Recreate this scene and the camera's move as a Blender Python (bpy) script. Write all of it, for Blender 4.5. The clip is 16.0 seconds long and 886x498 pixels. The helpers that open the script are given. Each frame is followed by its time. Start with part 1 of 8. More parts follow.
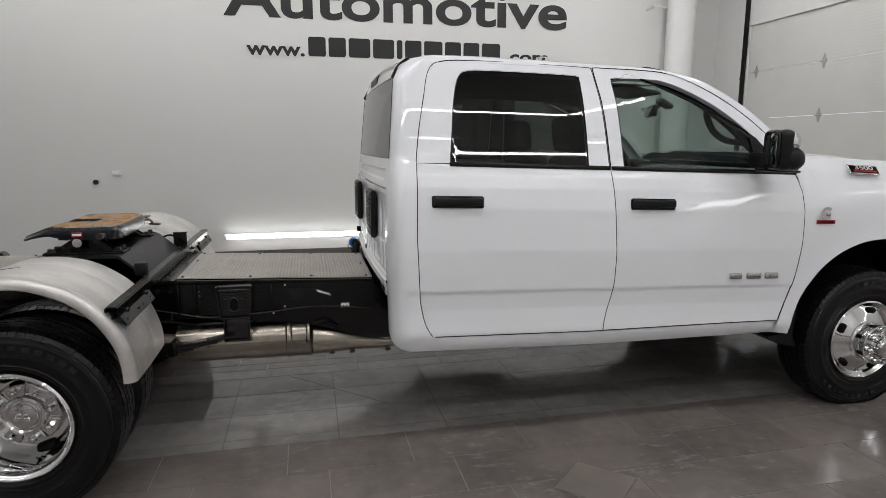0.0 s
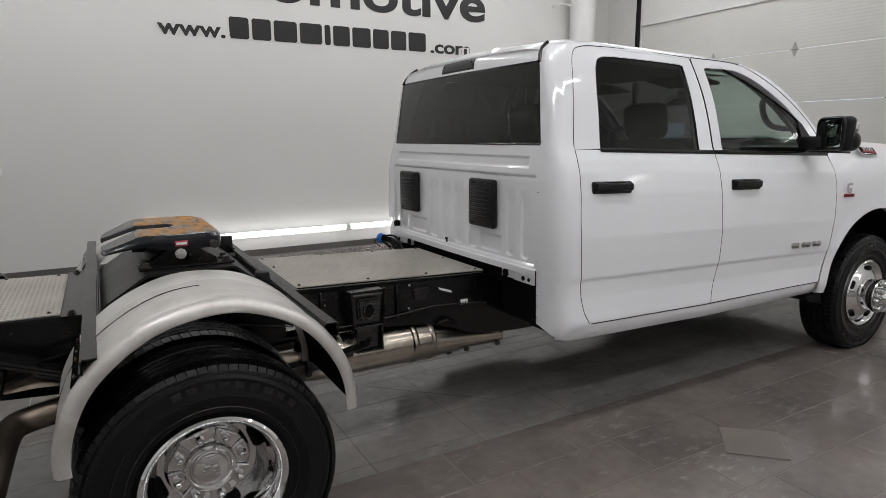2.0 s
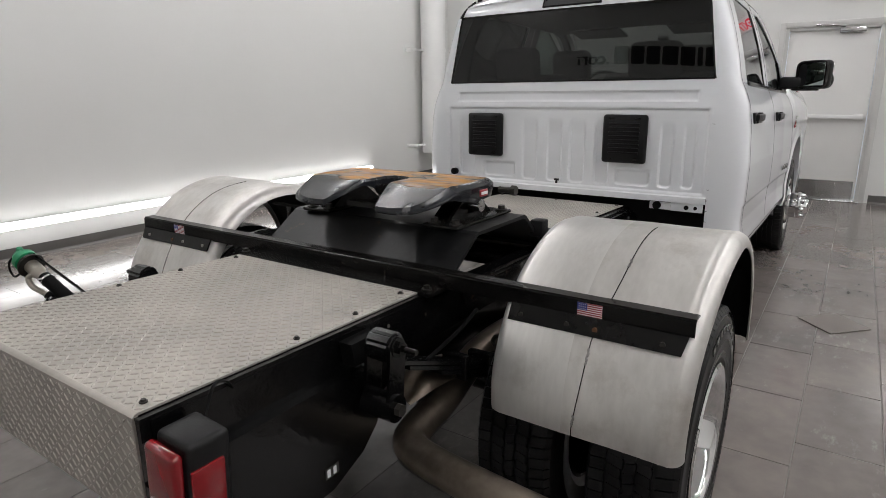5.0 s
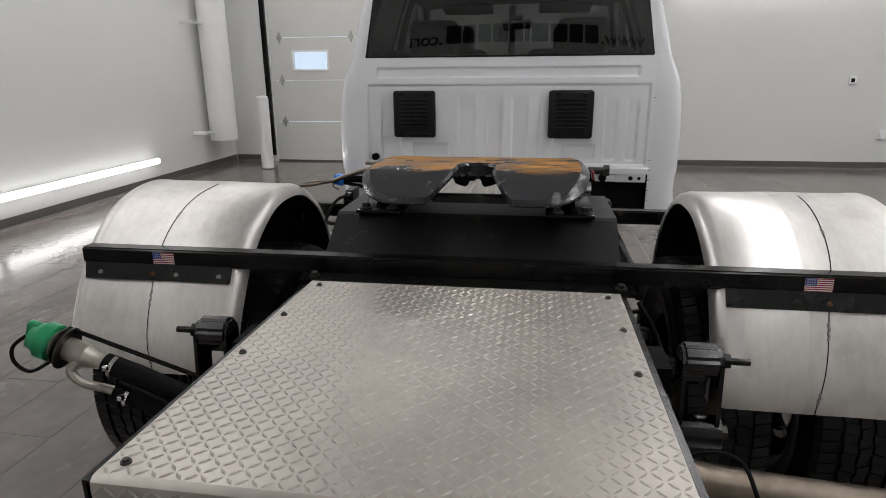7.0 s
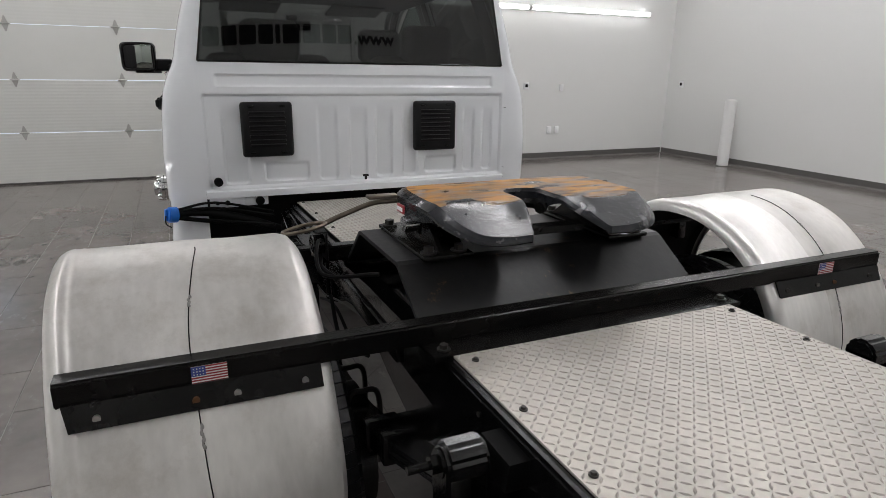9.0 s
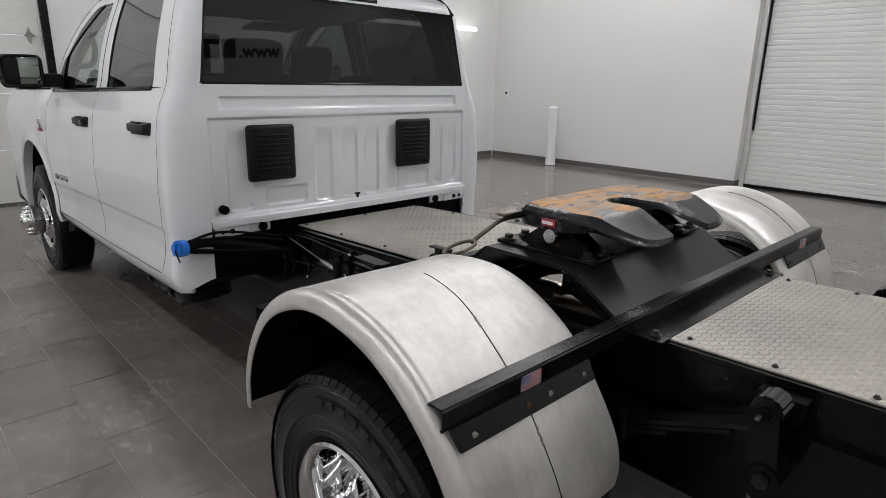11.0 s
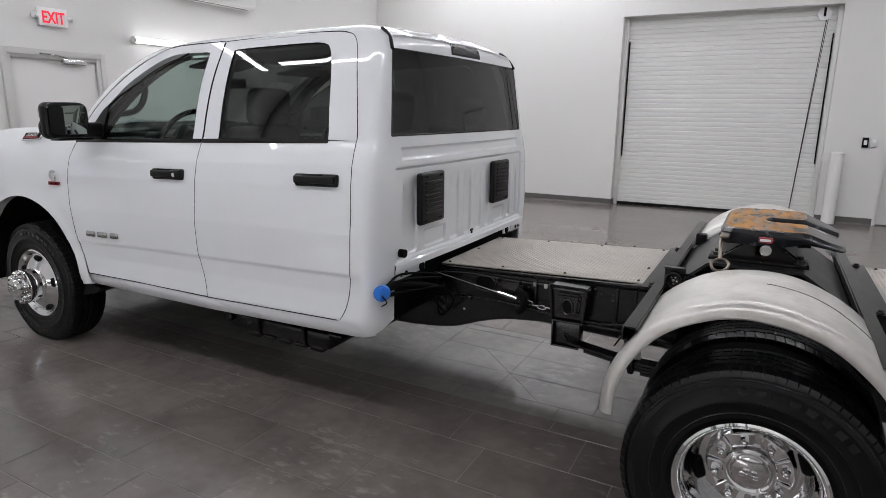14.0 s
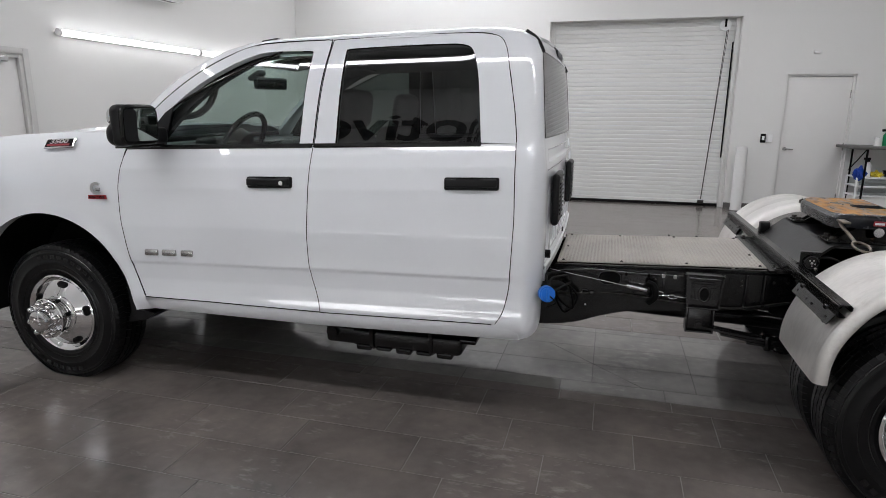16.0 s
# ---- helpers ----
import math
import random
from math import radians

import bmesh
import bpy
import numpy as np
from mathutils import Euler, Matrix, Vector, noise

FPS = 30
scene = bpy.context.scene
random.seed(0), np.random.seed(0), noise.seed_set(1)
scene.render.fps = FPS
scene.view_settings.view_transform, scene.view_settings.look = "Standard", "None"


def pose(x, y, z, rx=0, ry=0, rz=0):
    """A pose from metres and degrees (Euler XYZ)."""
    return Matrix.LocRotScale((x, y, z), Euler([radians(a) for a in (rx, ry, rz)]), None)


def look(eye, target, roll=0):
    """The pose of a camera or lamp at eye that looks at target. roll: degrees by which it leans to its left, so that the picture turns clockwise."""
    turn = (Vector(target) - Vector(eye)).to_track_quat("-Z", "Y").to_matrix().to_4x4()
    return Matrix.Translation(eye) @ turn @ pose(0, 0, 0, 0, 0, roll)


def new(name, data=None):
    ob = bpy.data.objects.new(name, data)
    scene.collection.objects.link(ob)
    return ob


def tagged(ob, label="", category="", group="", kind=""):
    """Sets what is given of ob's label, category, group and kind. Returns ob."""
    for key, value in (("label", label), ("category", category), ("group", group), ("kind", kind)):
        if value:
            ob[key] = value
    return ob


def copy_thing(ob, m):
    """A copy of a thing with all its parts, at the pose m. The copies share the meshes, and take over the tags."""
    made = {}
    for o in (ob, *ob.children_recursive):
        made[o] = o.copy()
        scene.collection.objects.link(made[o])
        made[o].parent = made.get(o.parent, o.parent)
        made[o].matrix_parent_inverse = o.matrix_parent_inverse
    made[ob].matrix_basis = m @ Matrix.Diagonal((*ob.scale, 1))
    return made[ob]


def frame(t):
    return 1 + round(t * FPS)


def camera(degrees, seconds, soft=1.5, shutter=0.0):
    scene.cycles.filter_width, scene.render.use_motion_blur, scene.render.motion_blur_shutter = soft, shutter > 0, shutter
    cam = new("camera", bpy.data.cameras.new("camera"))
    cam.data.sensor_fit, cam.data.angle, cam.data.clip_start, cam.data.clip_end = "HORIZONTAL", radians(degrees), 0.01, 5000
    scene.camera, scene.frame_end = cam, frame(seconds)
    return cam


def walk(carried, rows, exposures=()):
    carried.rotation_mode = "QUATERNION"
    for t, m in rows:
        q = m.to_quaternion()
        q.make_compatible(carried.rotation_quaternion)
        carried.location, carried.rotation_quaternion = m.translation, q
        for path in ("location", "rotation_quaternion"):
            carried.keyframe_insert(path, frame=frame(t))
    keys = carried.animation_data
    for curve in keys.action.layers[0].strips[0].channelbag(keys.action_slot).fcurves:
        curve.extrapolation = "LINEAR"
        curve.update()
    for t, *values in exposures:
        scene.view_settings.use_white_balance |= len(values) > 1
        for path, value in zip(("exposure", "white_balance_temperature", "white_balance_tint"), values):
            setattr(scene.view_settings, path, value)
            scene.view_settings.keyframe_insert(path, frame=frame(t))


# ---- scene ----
cam = camera(72.9, 16.0, soft=0.6)
PATH = [
    (0, (1.19, -3.661, 1.488), (1.622, -1.738, 1.145), 0.1),
    (0.5, (0.818, -3.56, 1.486), (1.392, -1.676, 1.14), -0.1),
    (1, (0.448, -3.374, 1.481), (1.154, -1.536, 1.129), -0.1),
    (1.5, (0.08, -3.187, 1.454), (0.916, -1.406, 1.096), -0.3),
    (2, (-0.22, -3.001, 1.462), (0.754, -1.293, 1.095), -0.4),
    (2.5, (-0.493, -2.716, 1.451), (0.6, -1.084, 1.072), -0.5),
    (3, (-0.801, -2.472, 1.443), (0.401, -0.922, 1.051), -0.4),
    (3.5, (-1.055, -2.223, 1.438), (0.248, -0.766, 1.018), -0.4),
    (4, (-1.259, -1.921, 1.398), (0.142, -0.562, 0.96), -0.7),
    (4.5, (-1.506, -1.642, 1.382), (-0.011, -0.403, 0.907), -0.9),
    (5, (-1.703, -1.379, 1.373), (-0.104, -0.291, 0.866), -0.6),
    (5.2, (-1.741, -1.267, 1.355), (-0.111, -0.229, 0.841), -1.0),
    (7.3, (-1.836, 0.015, 1.348), (0.08, 0.099, 0.779), -0.1),
    (7.5, (-1.772, 0.142, 1.328), (0.145, 0.076, 0.761), 0.1),
    (8, (-1.7, 0.416, 1.376), (0.179, 0.037, 0.808), 0.5),
    (8.5, (-1.579, 0.647, 1.374), (0.241, 0.042, 0.805), 0.7),
    (9, (-1.44, 0.886, 1.395), (0.315, 0.114, 0.826), 0.8),
    (11.3, (-0.999, 1.965, 1.482), (0.345, 0.577, 0.966), 1.0),
    (11.5, (-0.978, 2.062, 1.499), (0.332, 0.635, 1.005), 1.0),
    (12, (-0.851, 2.287, 1.503), (0.389, 0.789, 1.036), 1.1),
    (12.5, (-0.653, 2.484, 1.526), (0.538, 0.945, 1.064), 0.7),
    (13, (-0.443, 2.741, 1.53), (0.668, 1.142, 1.075), 0.7),
    (13.5, (-0.232, 2.936, 1.541), (0.786, 1.275, 1.088), 0.7),
    (14, (0.068, 3.064, 1.535), (0.995, 1.349, 1.087), 0.6),
    (14.5, (0.367, 3.225, 1.522), (1.199, 1.463, 1.074), 0.6),
    (15, (0.651, 3.383, 1.545), (1.367, 1.569, 1.099), 0.5),
    (15.5, (0.978, 3.485, 1.544), (1.592, 1.635, 1.1), 0.5),
    (16, (1.284, 3.557, 1.534), (1.801, 1.677, 1.09), 0.4),
]
walk(cam, [(t, look(eye, target, roll)) for t, eye, target, roll in PATH], [(0, -0.03, 6480, 10), (2.2, -0.04, 6480, 10), (3, 0.04, 6480, 10), (4, 0.16, 6480, 10), (5, 0.25, 6480, 10), (7.5, 0.02, 6450, 10), (9, 0.16, 6400, 10), (11.5, 0.16, 6350, 10), (12.5, 0.37, 6300, 11), (13.5, 0.25, 6290, 12), (14.5, 0.18, 6270, 12), (16, 0.18, 6270, 11)])

# ---- world and light ----
world = bpy.data.worlds.new("world")
scene.world = world
world.use_nodes = True
world.node_tree.nodes["Background"].inputs[0].default_value = (0.75, 0.85, 1.0, 1)
world.node_tree.nodes["Background"].inputs[1].default_value = 0.6

X_FRONT, X_BACK, Y_LEFT, Y_RIGHT, Z_CEIL = 7.195, -3.60, 4.537, -7.283, 4.35


# ---- materials ----
def material(name, col, rough=0.5, metal=0.0, var=0.08, scale=3.0, fine=60.0, bump=0.0, rvar=0.06, coat=0.0, col2=None, spec=0.5, stretch=(1, 1, 1)):
    m = bpy.data.materials.new(name)
    m.use_nodes = True
    nt = m.node_tree
    n, ln = nt.nodes, nt.links
    b = n["Principled BSDF"]
    b.inputs["Metallic"].default_value = metal
    b.inputs["Coat Weight"].default_value = coat
    b.inputs["Coat Roughness"].default_value = 0.03
    b.inputs["Specular IOR Level"].default_value = spec
    tc = n.new("ShaderNodeTexCoord")
    mp = n.new("ShaderNodeMapping")
    mp.inputs["Scale"].default_value = stretch
    ln.new(tc.outputs["Object"], mp.inputs[0])
    big, small = n.new("ShaderNodeTexNoise"), n.new("ShaderNodeTexNoise")
    big.inputs["Scale"].default_value, small.inputs["Scale"].default_value = scale, fine
    big.inputs["Detail"].default_value, small.inputs["Detail"].default_value = 5, 3
    ln.new(mp.outputs[0], big.inputs["Vector"])
    ln.new(mp.outputs[0], small.inputs["Vector"])
    add = n.new("ShaderNodeMath")
    add.operation = "MULTIPLY_ADD"
    ln.new(small.outputs[0], add.inputs[0])
    add.inputs[1].default_value = 0.4
    ln.new(big.outputs[0], add.inputs[2])
    ramp = n.new("ShaderNodeMapRange")
    ramp.inputs["From Min"].default_value, ramp.inputs["From Max"].default_value = 0.4, 1.0
    ln.new(add.outputs[0], ramp.inputs[0])
    mix = n.new("ShaderNodeMix")
    mix.data_type = "RGBA"
    lo = [c * (1 - var) for c in col]
    hi = col2 or [min(1, c * (1 + var)) for c in col]
    mix.inputs["A"].default_value, mix.inputs["B"].default_value = (*lo, 1), (*hi, 1)
    ln.new(ramp.outputs[0], mix.inputs["Factor"])
    ln.new(mix.outputs["Result"], b.inputs["Base Color"])
    rr = n.new("ShaderNodeMapRange")
    rr.inputs["To Min"].default_value, rr.inputs["To Max"].default_value = max(0.0, rough - rvar), min(1, rough + rvar)
    ln.new(ramp.outputs[0], rr.inputs[0])
    ln.new(rr.outputs[0], b.inputs["Roughness"])
    if bump:
        bp = n.new("ShaderNodeBump")
        bp.inputs["Strength"].default_value, bp.inputs["Distance"].default_value = bump, 0.004
        ln.new(small.outputs[0], bp.inputs["Height"])
        ln.new(bp.outputs[0], b.inputs["Normal"])
    return m


def rust_specks(m, lo, hi, scale, col=(0.13, 0.072, 0.036, 1), top=0.7):
    """Fine rust and dust caught in drifts on a painted steel."""
    n, ln = m.node_tree.nodes, m.node_tree.links
    b = n["Principled BSDF"]
    base = b.inputs["Base Color"].links[0].from_socket
    tc, fine, drift = n.new("ShaderNodeTexCoord"), n.new("ShaderNodeTexNoise"), n.new("ShaderNodeTexNoise")
    fine.inputs["Scale"].default_value, fine.inputs["Detail"].default_value, fine.inputs["Roughness"].default_value = scale, 8, 0.75
    drift.inputs["Scale"].default_value, drift.inputs["Detail"].default_value = 5.0, 3
    ln.new(tc.outputs["Object"], fine.inputs["Vector"])
    ln.new(tc.outputs["Object"], drift.inputs["Vector"])
    both, cut, mix = n.new("ShaderNodeMath"), n.new("ShaderNodeMapRange"), n.new("ShaderNodeMix")
    both.operation = "MULTIPLY_ADD"
    both.inputs[1].default_value = 0.6
    ln.new(drift.outputs[0], both.inputs[0])
    ln.new(fine.outputs[0], both.inputs[2])
    cut.inputs["From Min"].default_value, cut.inputs["From Max"].default_value, cut.inputs["To Max"].default_value = lo, hi, top
    ln.new(both.outputs[0], cut.inputs[0])
    mix.data_type = "RGBA"
    mix.inputs["B"].default_value = col
    ln.new(cut.outputs[0], mix.inputs["Factor"])
    ln.new(base, mix.inputs["A"])
    ln.new(mix.outputs["Result"], b.inputs["Base Color"])


def glass(name, tint, gloss=0.05):
    m = bpy.data.materials.new(name)
    m.use_nodes = True
    n, ln = m.node_tree.nodes, m.node_tree.links
    n.remove(n["Principled BSDF"])
    t, g, f, x = n.new("ShaderNodeBsdfTransparent"), n.new("ShaderNodeBsdfGlossy"), n.new("ShaderNodeLayerWeight"), n.new("ShaderNodeMixShader")
    p, q = n.new("ShaderNodeMath"), n.new("ShaderNodeMath")
    p.operation, q.operation = "POWER", "MULTIPLY_ADD"
    p.inputs[1].default_value, q.inputs[1].default_value, q.inputs[2].default_value = 4.0, 0.90, gloss
    t.inputs[0].default_value = (*tint, 1)
    g.inputs["Roughness"].default_value = 0.01
    ln.new(f.outputs["Facing"], p.inputs[0])
    ln.new(p.outputs[0], q.inputs[0])
    ln.new(q.outputs[0], x.inputs[0])
    ln.new(t.outputs[0], x.inputs[1])
    ln.new(g.outputs[0], x.inputs[2])
    ln.new(x.outputs[0], n["Material Output"].inputs[0])
    return m


def lamp_material(name, col, strength):
    m = bpy.data.materials.new(name)
    m.use_nodes = True
    b = m.node_tree.nodes["Principled BSDF"]
    b.inputs["Base Color"].default_value = (*(0.6 * c for c in col), 1)
    b.inputs["Emission Color"].default_value = (*col, 1)
    b.inputs["Emission Strength"].default_value = strength
    return m


WALL = material("wall_paint", (0.70, 0.70, 0.684), 0.55, var=0.02, scale=0.7, fine=90, bump=0.08)
CEIL = material("ceiling_paint", (0.75, 0.75, 0.74), 0.7, var=0.03)
BASEB = material("baseboard_rubber", (0.10, 0.095, 0.09), 0.55, var=0.1)
GROUT = material("grout", (0.175, 0.158, 0.147), 0.5, var=0.25, scale=2, fine=40, bump=0.1)
GROUT_D = material("dark_grout", (0.08, 0.074, 0.069), 0.7, var=0.2, scale=2, fine=40)
PAINT = material("white_car_paint", (0.79, 0.808, 0.835), 0.35, var=0.01, scale=1.5, coat=1.0, rvar=0.02, spec=0.15)
PAINT.node_tree.nodes["Principled BSDF"].inputs["Coat IOR"].default_value = 1.65
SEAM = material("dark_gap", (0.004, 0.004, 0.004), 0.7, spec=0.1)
PLASTIC = material("black_textured_plastic", (0.008, 0.008, 0.0085), 0.42, var=0.15, fine=400, bump=0.15, spec=0.25)
TRIM = material("gloss_black_trim", (0.006, 0.006, 0.006), 0.22, var=0.1, spec=0.35)
RUBBER = material("tyre_rubber", (0.0042, 0.0042, 0.0045), 0.345, var=0.3, scale=5, fine=120, bump=0.10, rvar=0.06, spec=0.24)
RUBBER_G = material("moulded_tyre_lettering", (0.010, 0.010, 0.0105), 0.24, var=0.2, fine=80, rvar=0.02, spec=0.5)
CHROME = material("chrome", (0.72, 0.72, 0.725), 0.05, 1.0, var=0.02, rvar=0.02)
CHROME_D = material("dulled_chrome", (0.55, 0.55, 0.55), 0.22, 1.0, var=0.1)
ALU = material("dull_brushed_aluminium", (0.60, 0.583, 0.557), 0.40, 0.58, var=0.18, scale=2.6, fine=26, bump=0.02, rvar=0.06, stretch=(1, 2.2, 0.8), col2=(0.745, 0.725, 0.695))
rust_specks(ALU, 0.80, 1.12, 6.0, (0.36, 0.325, 0.285, 1), 0.75)
ALU_B = material("bright_sheet_aluminium", (0.70, 0.685, 0.66), 0.34, 0.66, var=0.12, scale=2.2, fine=30, bump=0.0, rvar=0.04, stretch=(1, 2.6, 0.6), col2=(0.82, 0.805, 0.78))
rust_specks(ALU_B, 0.86, 1.14, 6.0, (0.44, 0.405, 0.36, 1), 0.6)
TREADP = material("aluminium_tread_plate", (0.405, 0.382, 0.348), 0.36, 0.55, var=0.18, scale=4.0, fine=60, rvar=0.045, col2=(0.515, 0.483, 0.436))
FRAME = material("black_chassis_paint", (0.003, 0.003, 0.0032), 0.20, var=0.3, scale=6, fine=45, bump=0.25, rvar=0.06, spec=0.34)
rust_specks(FRAME, 0.98, 1.12, 30.0, (0.075, 0.064, 0.052, 1), 0.5)
HANGER = material("gloss_black_casting", (0.006, 0.006, 0.0063), 0.21, var=0.3, scale=6, fine=60, bump=0.12, rvar=0.05, spec=0.6)
STEEL = material("worn_black_steel", (0.004, 0.004, 0.004), 0.20, var=0.4, scale=5, fine=34, bump=0.14, rvar=0.045, col2=(0.010, 0.0094, 0.0088), spec=0.22)
rust_specks(STEEL, 0.96, 1.08, 34.0, top=0.5)
PED = material("satin_black_plate", (0.0065, 0.007, 0.008), 0.36, var=0.45, scale=5, fine=46, bump=0.14, rvar=0.06, col2=(0.014, 0.0139, 0.0139), spec=0.30)
rust_specks(PED, 0.93, 1.05, 26.0)
EXHAUST = material("tanned_stainless", (0.37, 0.333, 0.286), 0.215, 1.0, var=0.35, scale=5, fine=40, rvar=0.05)
PIPE_T = material("scorched_tailpipe", (0.17, 0.135, 0.10), 0.40, 0.9, var=0.5, scale=4, fine=40, rvar=0.12, col2=(0.26, 0.22, 0.18))
BOLT = material("dark_bolt_steel", (0.045, 0.042, 0.038), 0.4, 0.7, var=0.3)
RUSTB = material("rusty_bolt", (0.13, 0.055, 0.02), 0.7, 0.2, var=0.3)
WELD = material("weld_bead", (0.30, 0.29, 0.28), 0.4, 0.9, var=0.4, fine=150, bump=0.4)
BLUE = material("blue_plastic", (0.01, 0.16, 0.62), 0.4, var=0.08)
GREEN = material("green_plastic", (0.005, 0.26, 0.10), 0.4, var=0.1)
RED_L = material("red_lens", (0.20, 0.003, 0.007), 0.12, var=0.1, coat=0.6)
CLEAR_L = material("clear_lens", (0.6, 0.58, 0.58), 0.12, var=0.05, coat=0.6)
RED_T = material("red_label", (0.30, 0.016, 0.024), 0.4)
WHITE_T = material("white_print", (0.8, 0.8, 0.8), 0.5)
BLUE_T = material("navy_print", (0.02, 0.04, 0.25), 0.45)
SIGN = material("black_vinyl_letter", (0.012, 0.012, 0.012), 0.5)
SEAT = material("charcoal_cloth", (0.015, 0.015, 0.016), 0.85, var=0.2, fine=200, bump=0.2)
DASH = material("grey_dash_plastic", (0.05, 0.05, 0.052), 0.6, var=0.15)
LINER = material("cab_lining", (0.025, 0.024, 0.024), 0.9)
DOORP = material("painted_steel_door", (0.70, 0.695, 0.68), 0.45, var=0.02, fine=150, bump=0.03)
FRAMEP = material("grey_painted_frame", (0.55, 0.545, 0.53), 0.45, var=0.03, fine=120, bump=0.03)
PANEL = material("ribbed_door_panel", (0.62, 0.62, 0.59), 0.5, var=0.03, fine=80, bump=0.05)
SLAT = material("white_slat", (0.70, 0.70, 0.68), 0.45, var=0.03)
ZINC = material("zinc_hinge", (0.40, 0.39, 0.37), 0.4, 0.9, var=0.2)
NECK = material("grimy_bare_steel", (0.34, 0.30, 0.25), 0.36, 0.85, var=0.45, scale=9, fine=50, rvar=0.07, col2=(0.55, 0.52, 0.46))
PIPEW = material("white_pipe", (0.76, 0.76, 0.75), 0.4, var=0.02)
TINT = glass("privacy_glass", (0.085, 0.091, 0.088), 0.050)
TINT_F = glass("tinted_front_glass", (0.47, 0.585, 0.535), 0.05)
CLEAR = glass("clear_glass", (0.85, 0.88, 0.88))
MIRROR = material("mirror_silver", (0.31, 0.345, 0.32), 0.02, 1.0, var=0.0, rvar=0.0)
TUBE = lamp_material("led_tube_glow", (1.0, 0.985, 0.97), 7.0)
TUBE_C = lamp_material("ceiling_led_glow", (1.0, 0.985, 0.992), 33.0)
EXIT_R = lamp_material("exit_red_glow", (1.0, 0.03, 0.06), 0.55)


def hitch_material():
    """Grease-black cast steel, worn to orange rust and bright scrapes on its upper face."""
    m = material("greased_rusty_steel", (0.017, 0.0185, 0.022), 0.205, 0.1, var=0.45, scale=6, bump=0.16, rvar=0.05, spec=0.5)
    n, ln = m.node_tree.nodes, m.node_tree.links
    b = n["Principled BSDF"]
    base = b.inputs["Base Color"].links[0].from_socket
    tc, ns, mr = n.new("ShaderNodeTexCoord"), n.new("ShaderNodeTexNoise"), n.new("ShaderNodeMapRange")
    mp = n.new("ShaderNodeMapping")
    mp.inputs["Scale"].default_value = (1.9, 0.75, 1)
    ns.inputs["Scale"].default_value, ns.inputs["Detail"].default_value, ns.inputs["Distortion"].default_value = 6.5, 6, 0.6
    ln.new(tc.outputs["Object"], mp.inputs[0])
    ln.new(mp.outputs[0], ns.inputs["Vector"])
    geo, sep, up = n.new("ShaderNodeNewGeometry"), n.new("ShaderNodeSeparateXYZ"), n.new("ShaderNodeMapRange")
    ln.new(geo.outputs["Normal"], sep.inputs[0])
    up.inputs["From Min"].default_value, up.inputs["From Max"].default_value = 0.94, 0.996
    ln.new(sep.outputs[2], up.inputs[0])
    mr.inputs["From Min"].default_value, mr.inputs["From Max"].default_value = 0.37, 0.55
    ln.new(ns.outputs[0], mr.inputs[0])
    mul = n.new("ShaderNodeMath")
    mul.operation = "MULTIPLY"
    ln.new(mr.outputs[0], mul.inputs[0])
    ln.new(up.outputs[0], mul.inputs[1])
    mix = n.new("ShaderNodeMix")
    mix.data_type = "RGBA"
    ns3, rust = n.new("ShaderNodeTexNoise"), n.new("ShaderNodeMix")
    ns3.inputs["Scale"].default_value, ns3.inputs["Detail"].default_value = 17.0, 8
    ln.new(mp.outputs[0], ns3.inputs["Vector"])
    pick = n.new("ShaderNodeMapRange")
    pick.inputs["From Min"].default_value, pick.inputs["From Max"].default_value = 0.33, 0.52
    ln.new(ns3.outputs[0], pick.inputs[0])
    rust.data_type = "RGBA"
    rust.inputs["A"].default_value, rust.inputs["B"].default_value = (0.10, 0.043, 0.012, 1), (0.46, 0.20, 0.012, 1)
    ln.new(pick.outputs[0], rust.inputs["Factor"])
    ln.new(rust.outputs["Result"], mix.inputs["B"])
    ln.new(mul.outputs[0], mix.inputs["Factor"])
    ln.new(base, mix.inputs["A"])
    ns2, mr2, mix2 = n.new("ShaderNodeTexNoise"), n.new("ShaderNodeMapRange"), n.new("ShaderNodeMix")
    ns2.inputs["Scale"].default_value, ns2.inputs["Detail"].default_value = 15.0, 9
    mp2 = n.new("ShaderNodeMapping")
    mp2.inputs["Location"].default_value = (3, 1, 0)
    ln.new(tc.outputs["Object"], mp2.inputs[0])
    ln.new(mp2.outputs[0], ns2.inputs["Vector"])
    mr2.inputs["From Min"].default_value, mr2.inputs["From Max"].default_value, mr2.inputs["To Max"].default_value = 0.62, 0.72, 0.6
    ln.new(ns2.outputs[0], mr2.inputs[0])
    mix2.data_type = "RGBA"
    mix2.inputs["B"].default_value = (0.40, 0.40, 0.41, 1)
    ln.new(mr2.outputs[0], mix2.inputs["Factor"])
    ln.new(mix.outputs["Result"], mix2.inputs["A"])
    ln.new(mix2.outputs["Result"], b.inputs["Base Color"])
    ln.new(mr2.outputs[0], b.inputs["Metallic"])
    dull = n.new("ShaderNodeMath")
    dull.operation = "MULTIPLY_ADD"
    dull.inputs[1].default_value = 0.30
    ln.new(mul.outputs[0], dull.inputs[0])
    ln.new(b.inputs["Roughness"].links[0].from_socket, dull.inputs[2])
    ln.new(dull.outputs[0], b.inputs["Roughness"])
    return m


HITCH = hitch_material()


